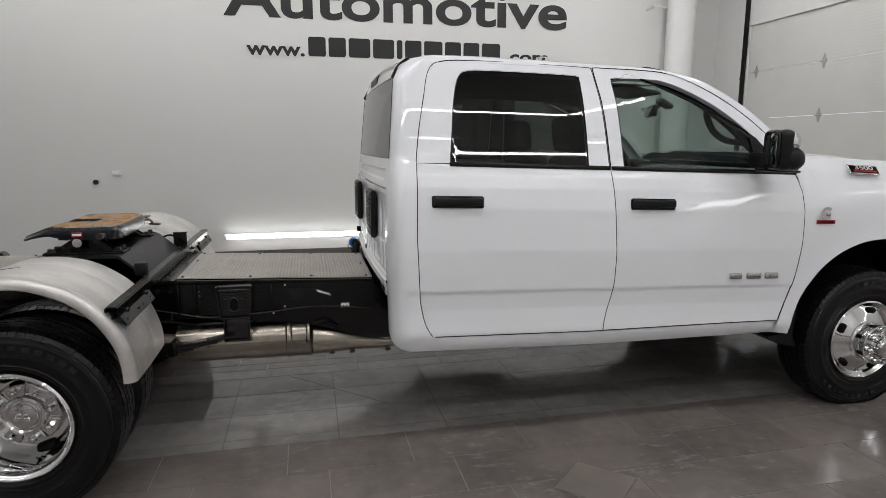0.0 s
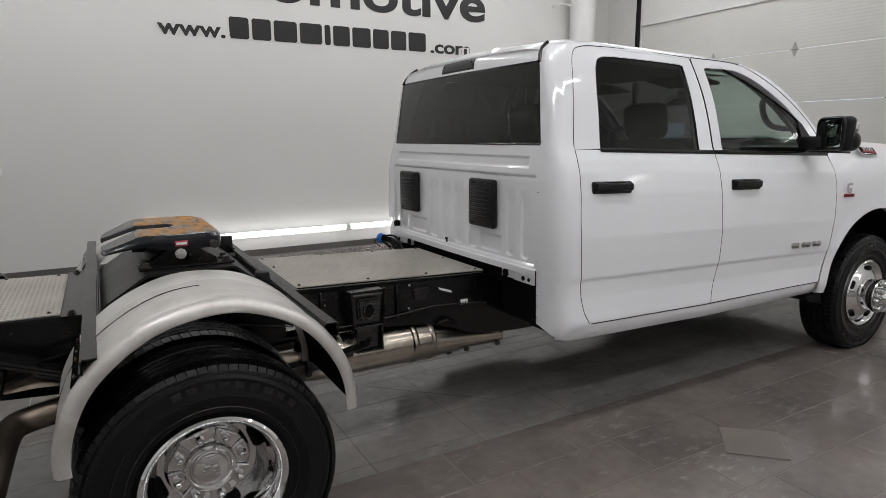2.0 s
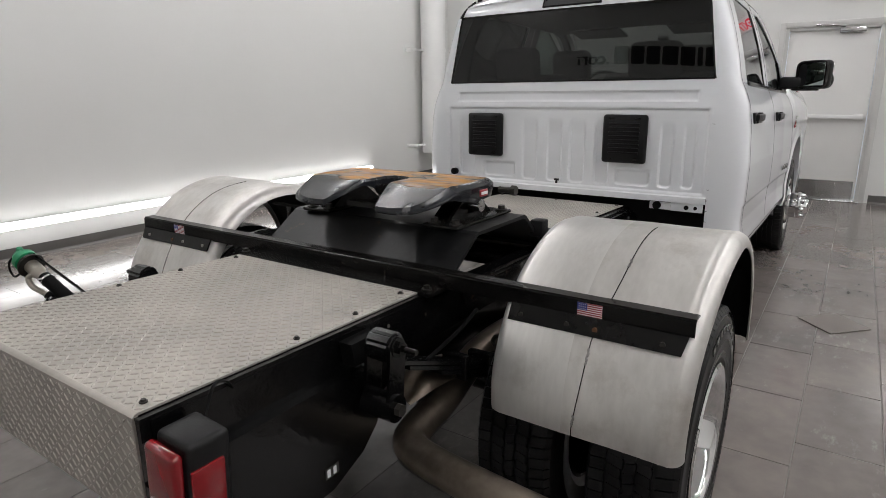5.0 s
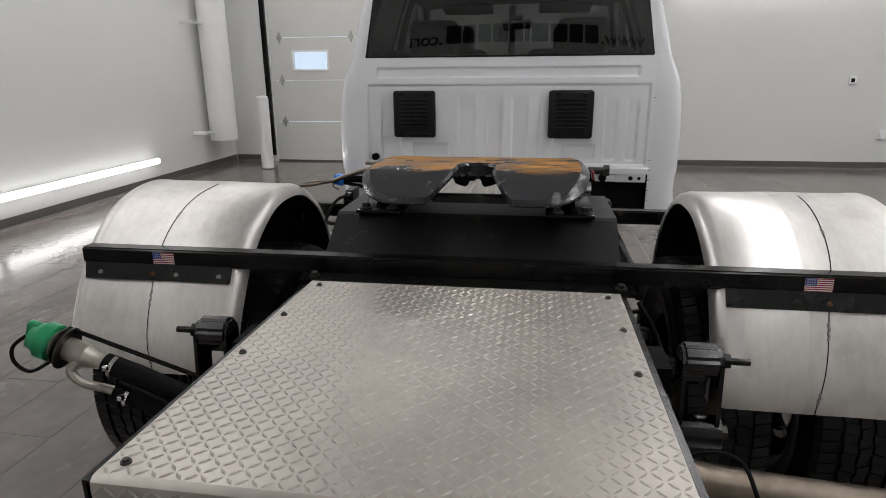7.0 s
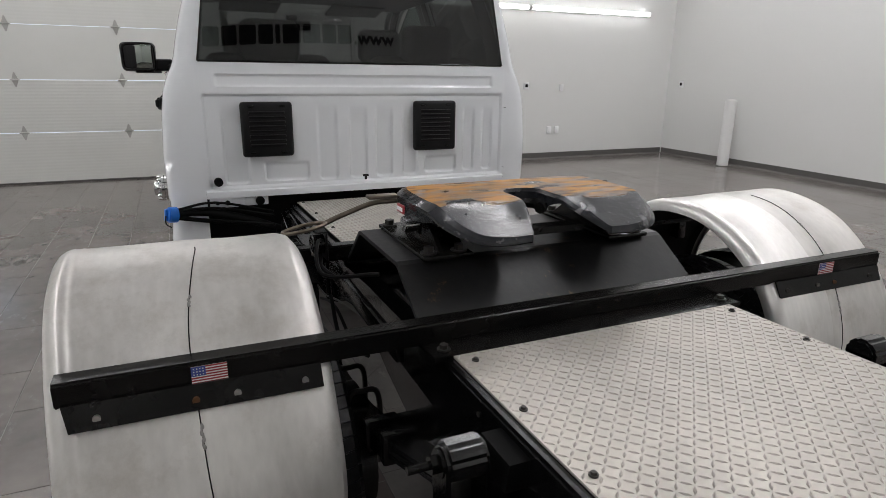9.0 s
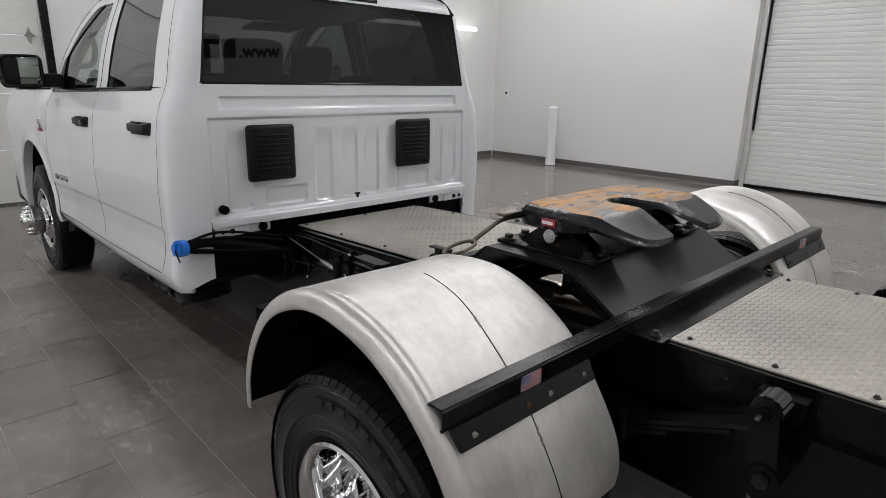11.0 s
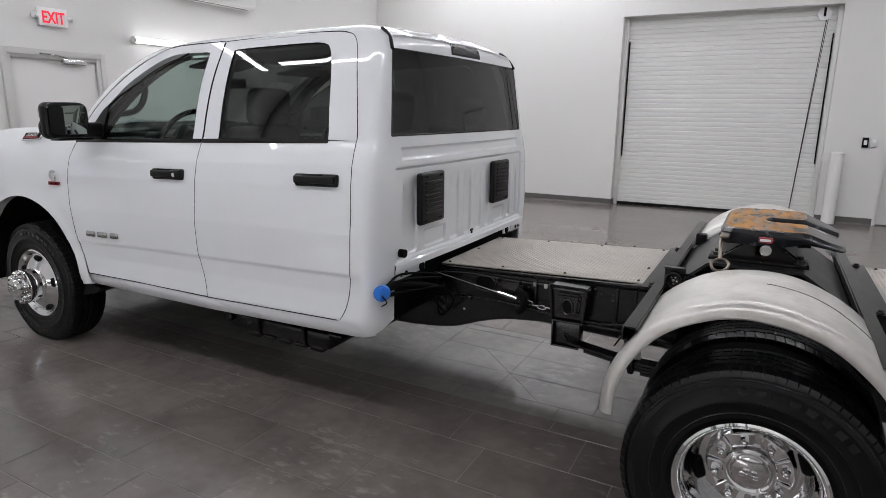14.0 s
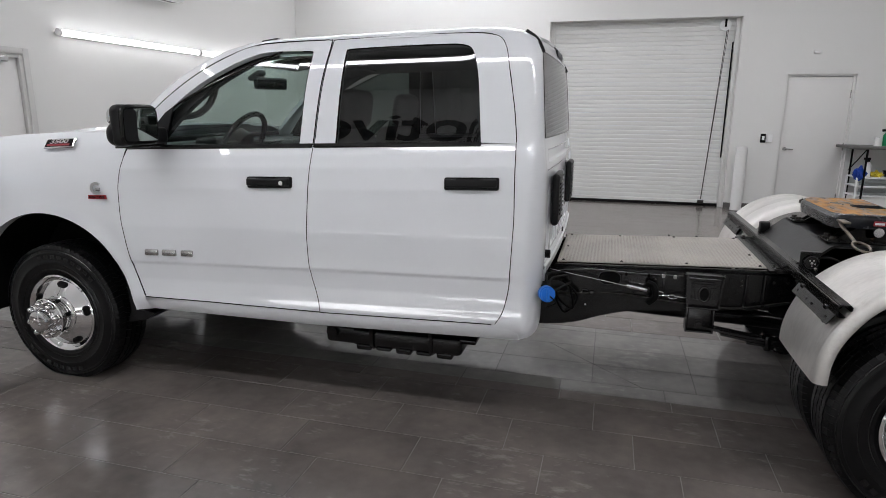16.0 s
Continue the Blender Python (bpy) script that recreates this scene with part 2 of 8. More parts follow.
def tile_material(name, col, col2, lo, hi, gloss=0.18):
    """Grey-brown porcelain; each tile a little different, smudged and scuffed right across the joints."""
    m = material(name, col, gloss, var=0.24, scale=2.1, fine=14, bump=0.0, rvar=0.05, col2=col2, spec=0.85)
    n, ln = m.node_tree.nodes, m.node_tree.links
    b = n["Principled BSDF"]
    base = b.inputs["Base Color"].links[0].from_socket
    geo = n.new("ShaderNodeNewGeometry")
    for lk in [k for k in ln if k.from_node.type == "TEX_COORD"]:
        ln.new(geo.outputs["Position"], lk.to_socket)
    info, mr, mul = n.new("ShaderNodeObjectInfo"), n.new("ShaderNodeMapRange"), n.new("ShaderNodeMix")
    mr.inputs["To Min"].default_value, mr.inputs["To Max"].default_value = lo, hi
    av = n.new("ShaderNodeMath")
    av.operation = "ADD"
    ln.new(info.outputs["Random"], av.inputs[0])
    ln.new(geo.outputs["Random Per Island"], av.inputs[1])
    fr = n.new("ShaderNodeMath")
    fr.operation = "FRACT"
    ln.new(av.outputs[0], fr.inputs[0])
    ln.new(fr.outputs[0], mr.inputs[0])
    mul.data_type, mul.blend_type = "RGBA", "MULTIPLY"
    mul.inputs["Factor"].default_value = 1.0
    ln.new(base, mul.inputs["A"])
    ln.new(mr.outputs[0], mul.inputs["B"])
    # pale chalky scuffs, in drifts
    mp, ns, dr = n.new("ShaderNodeMapping"), n.new("ShaderNodeTexNoise"), n.new("ShaderNodeTexNoise")
    mp.inputs["Scale"].default_value = (1.0, 2.4, 1.0)
    mp.inputs["Rotation"].default_value = (0, 0, 0.5)
    ln.new(geo.outputs["Position"], mp.inputs[0])
    ns.inputs["Scale"].default_value, ns.inputs["Detail"].default_value, ns.inputs["Roughness"].default_value = 9.0, 9, 0.72
    dr.inputs["Scale"].default_value, dr.inputs["Detail"].default_value = 1.3, 3
    ln.new(mp.outputs[0], ns.inputs["Vector"])
    ln.new(geo.outputs["Position"], dr.inputs["Vector"])
    both = n.new("ShaderNodeMath")
    both.operation = "MULTIPLY_ADD"
    both.inputs[1].default_value = 0.55
    ln.new(dr.outputs[0], both.inputs[0])
    ln.new(ns.outputs[0], both.inputs[2])
    cut, add = n.new("ShaderNodeMapRange"), n.new("ShaderNodeMix")
    cut.inputs["From Min"].default_value, cut.inputs["From Max"].default_value, cut.inputs["To Max"].default_value = 0.86, 1.08, 0.55
    ln.new(both.outputs[0], cut.inputs[0])
    add.data_type = "RGBA"
    add.inputs["B"].default_value = (0.42, 0.395, 0.375, 1)
    ln.new(cut.outputs[0], add.inputs["Factor"])
    ln.new(mul.outputs["Result"], add.inputs["A"])
    ln.new(add.outputs["Result"], b.inputs["Base Color"])
    return m


TILE = tile_material("porcelain_tile", (0.136, 0.123, 0.117), (0.222, 0.190, 0.173), 0.90, 1.07)
# Base colour lightened to paint in the white wall's reflection under the truck.
TILE_IN = tile_material("drain_tile_painted_sheen", (0.195, 0.185, 0.177), (0.295, 0.279, 0.264), 0.90, 1.06, 0.13)


# ---- mesh helpers ----
def mesh_of(bm, name, smooth=True, sharp=35):
    me = bpy.data.meshes.new(name)
    bm.to_mesh(me)
    bm.free()
    if smooth:
        me.polygons.foreach_set("use_smooth", [True] * len(me.polygons))
        me.set_sharp_from_angle(angle=radians(sharp))
        used = np.zeros(len(me.loops), dtype=np.int32)
        me.loops.foreach_get("edge_index", used)
        rim = np.bincount(used, minlength=len(me.edges)) < 2
        crisp = np.zeros(len(me.edges), dtype=bool)
        me.edges.foreach_get("use_edge_sharp", crisp)
        me.edges.foreach_set("use_edge_sharp", crisp | rim)
    return me


def part(name, bm, mat, parent=None, label="", smooth=True, sharp=35, m=None):
    ob = new(name, mesh_of(bm, name, smooth, sharp))
    ob.data.materials.append(mat)
    ob.parent = parent
    if m is not None:
        ob.matrix_basis = m
    if label:
        ob["label"] = label
    return ob


def structure(name, bm, mat, label="", category="", smooth=False):
    return tagged(part(name, bm, mat, smooth=smooth), label, category, kind="structure")


def box(bm, c, s, bevel=0.0, seg=2, m=None):
    """A box of size s about c, its edges rounded by bevel."""
    r = bmesh.ops.create_cube(bm, size=1.0)
    vs = r["verts"]
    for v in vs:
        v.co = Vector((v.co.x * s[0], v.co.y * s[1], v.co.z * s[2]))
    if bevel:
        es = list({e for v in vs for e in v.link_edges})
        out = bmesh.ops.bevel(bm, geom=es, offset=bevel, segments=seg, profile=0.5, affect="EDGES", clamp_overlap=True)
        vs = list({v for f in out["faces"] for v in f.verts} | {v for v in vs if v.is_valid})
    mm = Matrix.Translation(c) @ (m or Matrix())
    for v in vs:
        v.co = mm @ v.co
    return vs


def cyl(bm, a, b, r, r2=None, n=24, caps=True):
    a, b = Vector(a), Vector(b)
    d = b - a
    q = d.to_track_quat("Z", "Y").to_matrix().to_4x4()
    r = bmesh.ops.create_cone(bm, cap_ends=caps, segments=n, radius1=r, radius2=r if r2 is None else r2, depth=d.length, matrix=Matrix.Translation((a + b) / 2) @ q)
    return r["verts"]


def ball(bm, c, r, n=12):
    return bmesh.ops.create_uvsphere(bm, u_segments=n, v_segments=max(6, n // 2), radius=r, matrix=Matrix.Translation(c))["verts"]


def spline(pts, k=6):
    """A smooth line through points."""
    p = [Vector(q) for q in pts]
    p = [2 * p[0] - p[1]] + p + [2 * p[-1] - p[-2]]
    out = []
    for i in range(1, len(p) - 2):
        for j in range(k):
            t = j / k
            a, b, c, d = p[i - 1], p[i], p[i + 1], p[i + 2]
            out.append(0.5 * ((2 * b) + (c - a) * t + (2 * a - 5 * b + 4 * c - d) * t * t + (3 * b - a - 3 * c + d) * t ** 3))
    out.append(p[-2])
    return out


def tube(bm, pts, r, n=10, k=6, closed=False):
    """A round tube along a smooth line; r may be one radius or one for each given point."""
    line = spline(pts, k) if k > 1 else [Vector(p) for p in pts]
    if closed:
        line = line[:-1]
    m = len(line)
    rs = [r] * m if not isinstance(r, (list, tuple)) else [float(np.interp(i / (m - 1), np.linspace(0, 1, len(r)), r)) for i in range(m)]
    rings, side = [], None
    for i, p in enumerate(line):
        d = (line[(i + 1) % m] - line[i - 1]) if closed else (line[min(i + 1, m - 1)] - line[max(i - 1, 0)])
        d.normalize()
        if side is None:
            side = d.orthogonal().normalized()
        side = (side - d * side.dot(d)).normalized()
        up = d.cross(side)
        rings.append([bm.verts.new(p + rs[i] * (math.cos(2 * math.pi * j / n) * side + math.sin(2 * math.pi * j / n) * up)) for j in range(n)])
    for i in range(m if closed else m - 1):
        a, b = rings[i], rings[(i + 1) % m]
        for j in range(n):
            bm.faces.new((a[j], a[(j + 1) % n], b[(j + 1) % n], b[j]))
    if not closed:
        bm.faces.new(rings[0][::-1])
        bm.faces.new(rings[-1])


def grid(bm, fn, nu, nv):
    """A sheet: fn(u, v) with u and v from 0 to 1."""
    vs = [[bm.verts.new(fn(i / nu, j / nv)) for j in range(nv + 1)] for i in range(nu + 1)]
    for i in range(nu):
        for j in range(nv):
            bm.faces.new((vs[i][j], vs[i + 1][j], vs[i + 1][j + 1], vs[i][j + 1]))
    return vs


def lathe(bm, prof, n=64, rfn=None):
    """A profile of (radius, y) turned about the y axis."""
    rings = []
    for q, (r, y) in enumerate(prof):
        row = []
        for i in range(n):
            a = 2 * math.pi * i / n
            rr = r if rfn is None else rfn(q, i, r)
            row.append(bm.verts.new((rr * math.cos(a), y, rr * math.sin(a))))
        rings.append(row)
    for a, b in zip(rings, rings[1:]):
        for i in range(n):
            bm.faces.new((a[i], a[(i + 1) % n], b[(i + 1) % n], b[i]))
    return rings


def prism(bm, pts, d):
    """A flat outline (list of points) pushed along the vector d."""
    a = [bm.verts.new(Vector(p)) for p in pts]
    b = [bm.verts.new(Vector(p) + Vector(d)) for p in pts]
    k = len(pts)
    bm.faces.new(a[::-1])
    bm.faces.new(b)
    for i in range(k):
        bm.faces.new((a[i], a[(i + 1) % k], b[(i + 1) % k], b[i]))
    bmesh.ops.recalc_face_normals(bm, faces=bm.faces)


def outward(bm, c):
    """Turns every face away from c."""
    bm.normal_update()
    c = Vector(c)
    flip = [f for f in bm.faces if (f.calc_center_median() - c).dot(f.normal) < 0]
    bmesh.ops.reverse_faces(bm, faces=flip)


def thick(ob, t, offset=-1):
    s = ob.modifiers.new("thickness", "SOLIDIFY")
    s.thickness, s.offset = t, offset
    return ob


def resample(pts, k):
    """Each leg of an outline cut into k, smoothly."""
    return [(p.x, p.z) for p in spline([(x, 0, z) for x, z in pts], k)]


def text_bm(body, size, wide=1.0, bold=0.0, depth=0.004):
    """Built-in letters as a mesh, in the xz plane facing -y, starting at 0."""
    cu = bpy.data.curves.new("letters", "FONT")
    cu.body, cu.size, cu.extrude, cu.offset = body, size, depth, bold
    ob = new("letters", cu)
    me = bpy.data.meshes.new_from_object(ob.evaluated_get(bpy.context.evaluated_depsgraph_get()))
    bm = bmesh.new()
    bm.from_mesh(me)
    bpy.data.objects.remove(ob)
    bpy.data.meshes.remove(me)
    bpy.data.curves.remove(cu)
    for v in bm.verts:
        v.co = Vector((v.co.x * wide, -v.co.z, v.co.y))
    return bm


def letters_of(bm):
    """Splits a word into its letters; a dot stays with its stem."""
    bm.verts.ensure_lookup_table()
    seen, groups = set(), []
    for v in bm.verts:
        if v in seen:
            continue
        stack, isle = [v], []
        seen.add(v)
        while stack:
            q = stack.pop()
            isle.append(q)
            for e in q.link_edges:
                o = e.other_vert(q)
                if o not in seen:
                    seen.add(o)
                    stack.append(o)
        groups.append(isle)
    span = lambda g: (min(v.co.x for v in g), max(v.co.x for v in g))
    groups.sort(key=lambda g: span(g)[0])
    words = []
    for g in groups:
        a, b = span(g)
        if words and a < span(words[-1])[1] - 0.3 * (b - a):
            words[-1] += g
        else:
            words.append(list(g))
    out = []
    for g in words:
        nb = bmesh.new()
        mp = {v: nb.verts.new(v.co) for v in g}
        for f in {f for v in g for f in v.link_faces}:
            nb.faces.new([mp[v] for v in f.verts])
        out.append(nb)
    bm.free()
    return out


# ---- the showroom ----
def slab(name, lo, hi, mat, label, category="wall"):
    bm = bmesh.new()
    box(bm, [(a + b) / 2 for a, b in zip(lo, hi)], [b - a for a, b in zip(lo, hi)])
    return structure(name, bm, mat, label, category)


def wall_with_holes(name, axis, at, lo, hi, holes, depth, label):
    """A wall in the plane axis = at, from lo to hi along it, pierced by holes (from, to, top); depth is its thickness, outwards."""
    bm = bmesh.new()
    cuts = sorted({lo, hi, *(v for h in holes for v in h[:2])})
    for a, b in zip(cuts, cuts[1:]):
        z0 = next((h[2] for h in holes if h[0] - 1e-6 <= a and b <= h[1] + 1e-6), 0.0)
        c, s = (a + b) / 2, b - a
        if axis == "x":
            box(bm, (at + depth / 2, c, (z0 + Z_CEIL) / 2), (abs(depth), s, Z_CEIL - z0))
        else:
            box(bm, (c, at + depth / 2, (z0 + Z_CEIL) / 2), (s, abs(depth), Z_CEIL - z0))
    return structure(name, bm, WALL, label, "wall")


GAR = (0.26, 3.84, 3.10)
DRB = (-1.515, -0.487, 2.095)
ROLL = (-0.584, 2.405, 3.04)
DRC = (-2.27, -1.31, 2.15)
slab("floor", (X_BACK, Y_RIGHT - 0.3, -0.2), (X_FRONT + 0.3, Y_LEFT, -0.0022), GROUT, "grey grouted bed of the tiled showroom floor", "floor")
slab("ceiling", (X_BACK, Y_RIGHT, Z_CEIL), (X_FRONT, Y_LEFT, Z_CEIL + 0.15), CEIL, "plain white showroom ceiling", "ceiling")
slab("wall_north", (X_BACK, Y_LEFT, 0), (X_FRONT, Y_LEFT + 0.2, Z_CEIL), WALL, "smooth white painted wall carrying large black lettering")
slab("wall_west", (X_BACK - 0.2, Y_RIGHT, 0), (X_BACK, Y_LEFT, Z_CEIL), WALL, "plain white painted end wall")
wall_with_holes("wall_east", "x", X_FRONT, Y_RIGHT, Y_LEFT, [GAR, DRB], 0.2, "smooth white painted wall with garage door and exit door")
wall_with_holes("wall_south", "y", Y_RIGHT, X_BACK, X_FRONT, [ROLL, DRC], -0.3, "smooth white painted wall with roller shutter opening")


def skirting(name, a, b, normal):
    """A rubber skirting from a to b with a coved toe."""
    bm = bmesh.new()
    a, b, nrm = Vector(a), Vector(b), Vector(normal)
    p = [(0, 0.10), (0.006, 0.10), (0.006, 0.02), (0.018, 0.0), (0, 0.0)]
    prism(bm, [a + nrm * x + Vector((0, 0, z)) for x, z in p], b - a)
    structure(name, bm, BASEB, "dark grey rubber baseboard along the white wall", "baseboard")


skirting("baseboard_north", (X_BACK, Y_LEFT, 0), (X_FRONT, Y_LEFT, 0), (0, -1, 0))
skirting("baseboard_east", (X_FRONT, GAR[1] + 0.12, 0), (X_FRONT, Y_LEFT - 0.02, 0), (-1, 0, 0))
skirting("baseboard_east", (X_FRONT, DRB[1] + 0.09, 0), (X_FRONT, GAR[0] - 0.12, 0), (-1, 0, 0))
skirting("baseboard_east", (X_FRONT, Y_RIGHT + 0.02, 0), (X_FRONT, DRB[0] - 0.09, 0), (-1, 0, 0))
skirting("baseboard_south", (ROLL[1], Y_RIGHT, 0), (X_FRONT - 0.02, Y_RIGHT, 0), (0, 1, 0))
skirting("baseboard_south", (DRC[1] + 0.02, Y_RIGHT, 0), (ROLL[0], Y_RIGHT, 0), (0, 1, 0))
skirting("baseboard_south", (X_BACK, Y_RIGHT, 0), (DRC[0] - 0.02, Y_RIGHT, 0), (0, 1, 0))
skirting("baseboard_return", (ROLL[1], Y_RIGHT - 0.2, 0), (ROLL[1], Y_RIGHT, 0), (-1, 0, 0))


def garage_door():
    """Sectional overhead door with ribbed panels, hinges, a small window and its side tracks."""
    d = tagged(new("door_garage"), "off-white ribbed sectional overhead garage door, closed", "garage door", kind="structure")
    x = X_FRONT + 0.05
    zs = [0.0, 0.616, 1.232, 1.848, 2.475, 3.10]
    for i, (z0, z1) in enumerate(zip(zs, zs[1:])):
        bm = bmesh.new()
        if i == 2:
            for (a, b, c, e) in [(GAR[0], 2.945, z0, z1), (3.48, GAR[1], z0, z1), (2.945, 3.48, z0, 1.385), (2.945, 3.48, 1.645, z1)]:
                box(bm, (x, (a + b) / 2, (c + e) / 2), (0.05, b - a, e - c - (0.004 if e == z1 else 0)))
        else:
            n = 16

            def sheet(u, v):
                z = z0 + (z1 - z0) * (0.004 + 0.992 * v)
                rib = 0.0005 * math.sin(v * n * math.pi * 2)
                e = min(v, 1 - v) * (z1 - z0)
                return (x - 0.025 + rib + max(0, 0.008 - e) * 0.15, GAR[0] + (GAR[1] - GAR[0]) * u, z)
            grid(bm, sheet, 1, 96)
            box(bm, (x, (GAR[0] + GAR[1]) / 2, (z0 + z1) / 2), (0.03, GAR[1] - GAR[0], z1 - z0 - 0.01))
        part("panel", bm, PANEL, d)
    for z in zs[1:-1]:
        for y in (0.36, 1.445, 2.562, 3.68):
            bm = bmesh.new()
            for s in (1, -1):
                prism(bm, [(x - 0.030, y - 0.034, z + s * 0.008), (x - 0.030, y + 0.034, z + s * 0.008), (x - 0.030, y + 0.006, z + s * 0.085), (x - 0.030, y - 0.006, z + s * 0.085)], (0.005, 0, 0))
            cyl(bm, (x - 0.034, y - 0.05, z), (x - 0.034, y + 0.05, z), 0.008, n=10)
            part("hinge", bm, ZINC, d)
    bm = bmesh.new()
    for (a, b, c, e) in [(2.925, 3.50, 1.365, 1.39), (2.925, 3.50, 1.64, 1.665), (2.925, 2.95, 1.39, 1.64), (3.475, 3.50, 1.39, 1.64)]:
        box(bm, (x - 0.03, (a + b) / 2, (c + e) / 2), (0.02, b - a, e - c), 0.004)
    w = part("window_frame", bm, WHITE_T, d)
    bm = bmesh.new()
    box(bm, (x, 3.2125, 1.515), (0.006, 0.527, 0.252))
    pane = part("pane", bm, CLEAR, w)
    pane.visible_shadow = False
    for y in (GAR[0] - 0.03, GAR[1] + 0.03):
        bm = bmesh.new()
        box(bm, (X_FRONT - 0.035, y, 1.9), (0.06, 0.03, 3.6), 0.004)
        box(bm, (X_FRONT - 0.006, y + (0.04 if y > 1 else -0.04), 1.9), (0.012, 0.07, 3.6))
        for z in (0.6, 1.2, 1.8, 2.4):
            cyl(bm, (X_FRONT - 0.07, y, z), (X_FRONT - 0.02, y, z), 0.022, n=12)
        part("track", bm, STEEL, d, "dark grey steel track")
    bm = bmesh.new()
    box(bm, (x - 0.02, (GAR[0] + GAR[1]) / 2, 0.012), (0.04, GAR[1] - GAR[0], 0.024), 0.008)
    part("bottom_seal", bm, BASEB, d)
    return d


garage_door()


def outside():
    bm = bmesh.new()
    box(bm, (9.4, 2.4, 1.2), (0.02, 7.0, 5.0))
    m = lamp_material("overcast_daylight", (0.78, 0.86, 1.0), 0.95)
    tagged(part("backdrop", bm, m), "pale daylight outside the garage window", "backdrop", kind="structure")


outside()


def exit_door():
    d = tagged(new("door_exit"), "pale grey steel exit door with kick plate and push bar", "door", kind="structure")
    y0, y1, h = DRB
    x = X_FRONT + 0.04
    bm = bmesh.new()
    box(bm, (x, (y0 + y1) / 2, h / 2 - 0.01), (0.045, y1 - y0 - 0.11, h - 0.08), 0.002)
    part("door_leaf", bm, DOORP, d)
    bm = bmesh.new()
    for (a, b, c, e) in [(y0 - 0.05, y0 + 0.05, 0, h + 0.05), (y1 - 0.05, y1 + 0.05, 0, h + 0.05), (y0 + 0.05, y1 - 0.05, h - 0.05, h + 0.05)]:
        box(bm, (X_FRONT + 0.02, (a + b) / 2, (c + e) / 2), (0.075, b - a, e - c), 0.004)
    for (a, b, c, e) in [(y0 - 0.052, y0 + 0.012, 0, h + 0.052), (y1 - 0.012, y1 + 0.052, 0, h + 0.052), (y0 + 0.012, y1 - 0.012, h - 0.012, h + 0.052)]:
        box(bm, (X_FRONT + 0.01, (a + b) / 2, (c + e) / 2), (0.095, b - a, e - c), 0.004)
    part("door_frame", bm, FRAMEP, d)
    bm = bmesh.new()
    box(bm, (x - 0.026, (y0 + y1) / 2, 0.13), (0.004, y1 - y0 - 0.16, 0.24))
    part("kick_plate", bm, CHROME_D, d, "brushed steel kick plate")
    bm = bmesh.new()
    box(bm, (x - 0.07, (y0 + y1) / 2, 1.03), (0.05, y1 - y0 - 0.2, 0.045), 0.01)
    box(bm, (x - 0.045, y0 + 0.14, 1.03), (0.06, 0.10, 0.07), 0.01)
    box(bm, (x - 0.045, y1 - 0.14, 1.03), (0.06, 0.06, 0.06), 0.01)
    part("push_bar", bm, PIPEW, d)
    bm = bmesh.new()
    box(bm, (x - 0.06, y0 + 0.32, 2.03), (0.06, 0.26, 0.06), 0.008)
    tube(bm, [(x - 0.08, y0 + 0.40, 2.07), (x - 0.13, y0 + 0.55, 2.09), (x - 0.09, y0 + 0.70, 2.10)], 0.009, n=8)
    part("door_closer", bm, CHROME_D, d)
    bm = bmesh.new()
    box(bm, (X_FRONT - 0.0, (y0 + y1) / 2, 0.008), (0.14, y1 - y0, 0.014), 0.004)
    part("threshold", bm, CHROME_D, d)


exit_door()


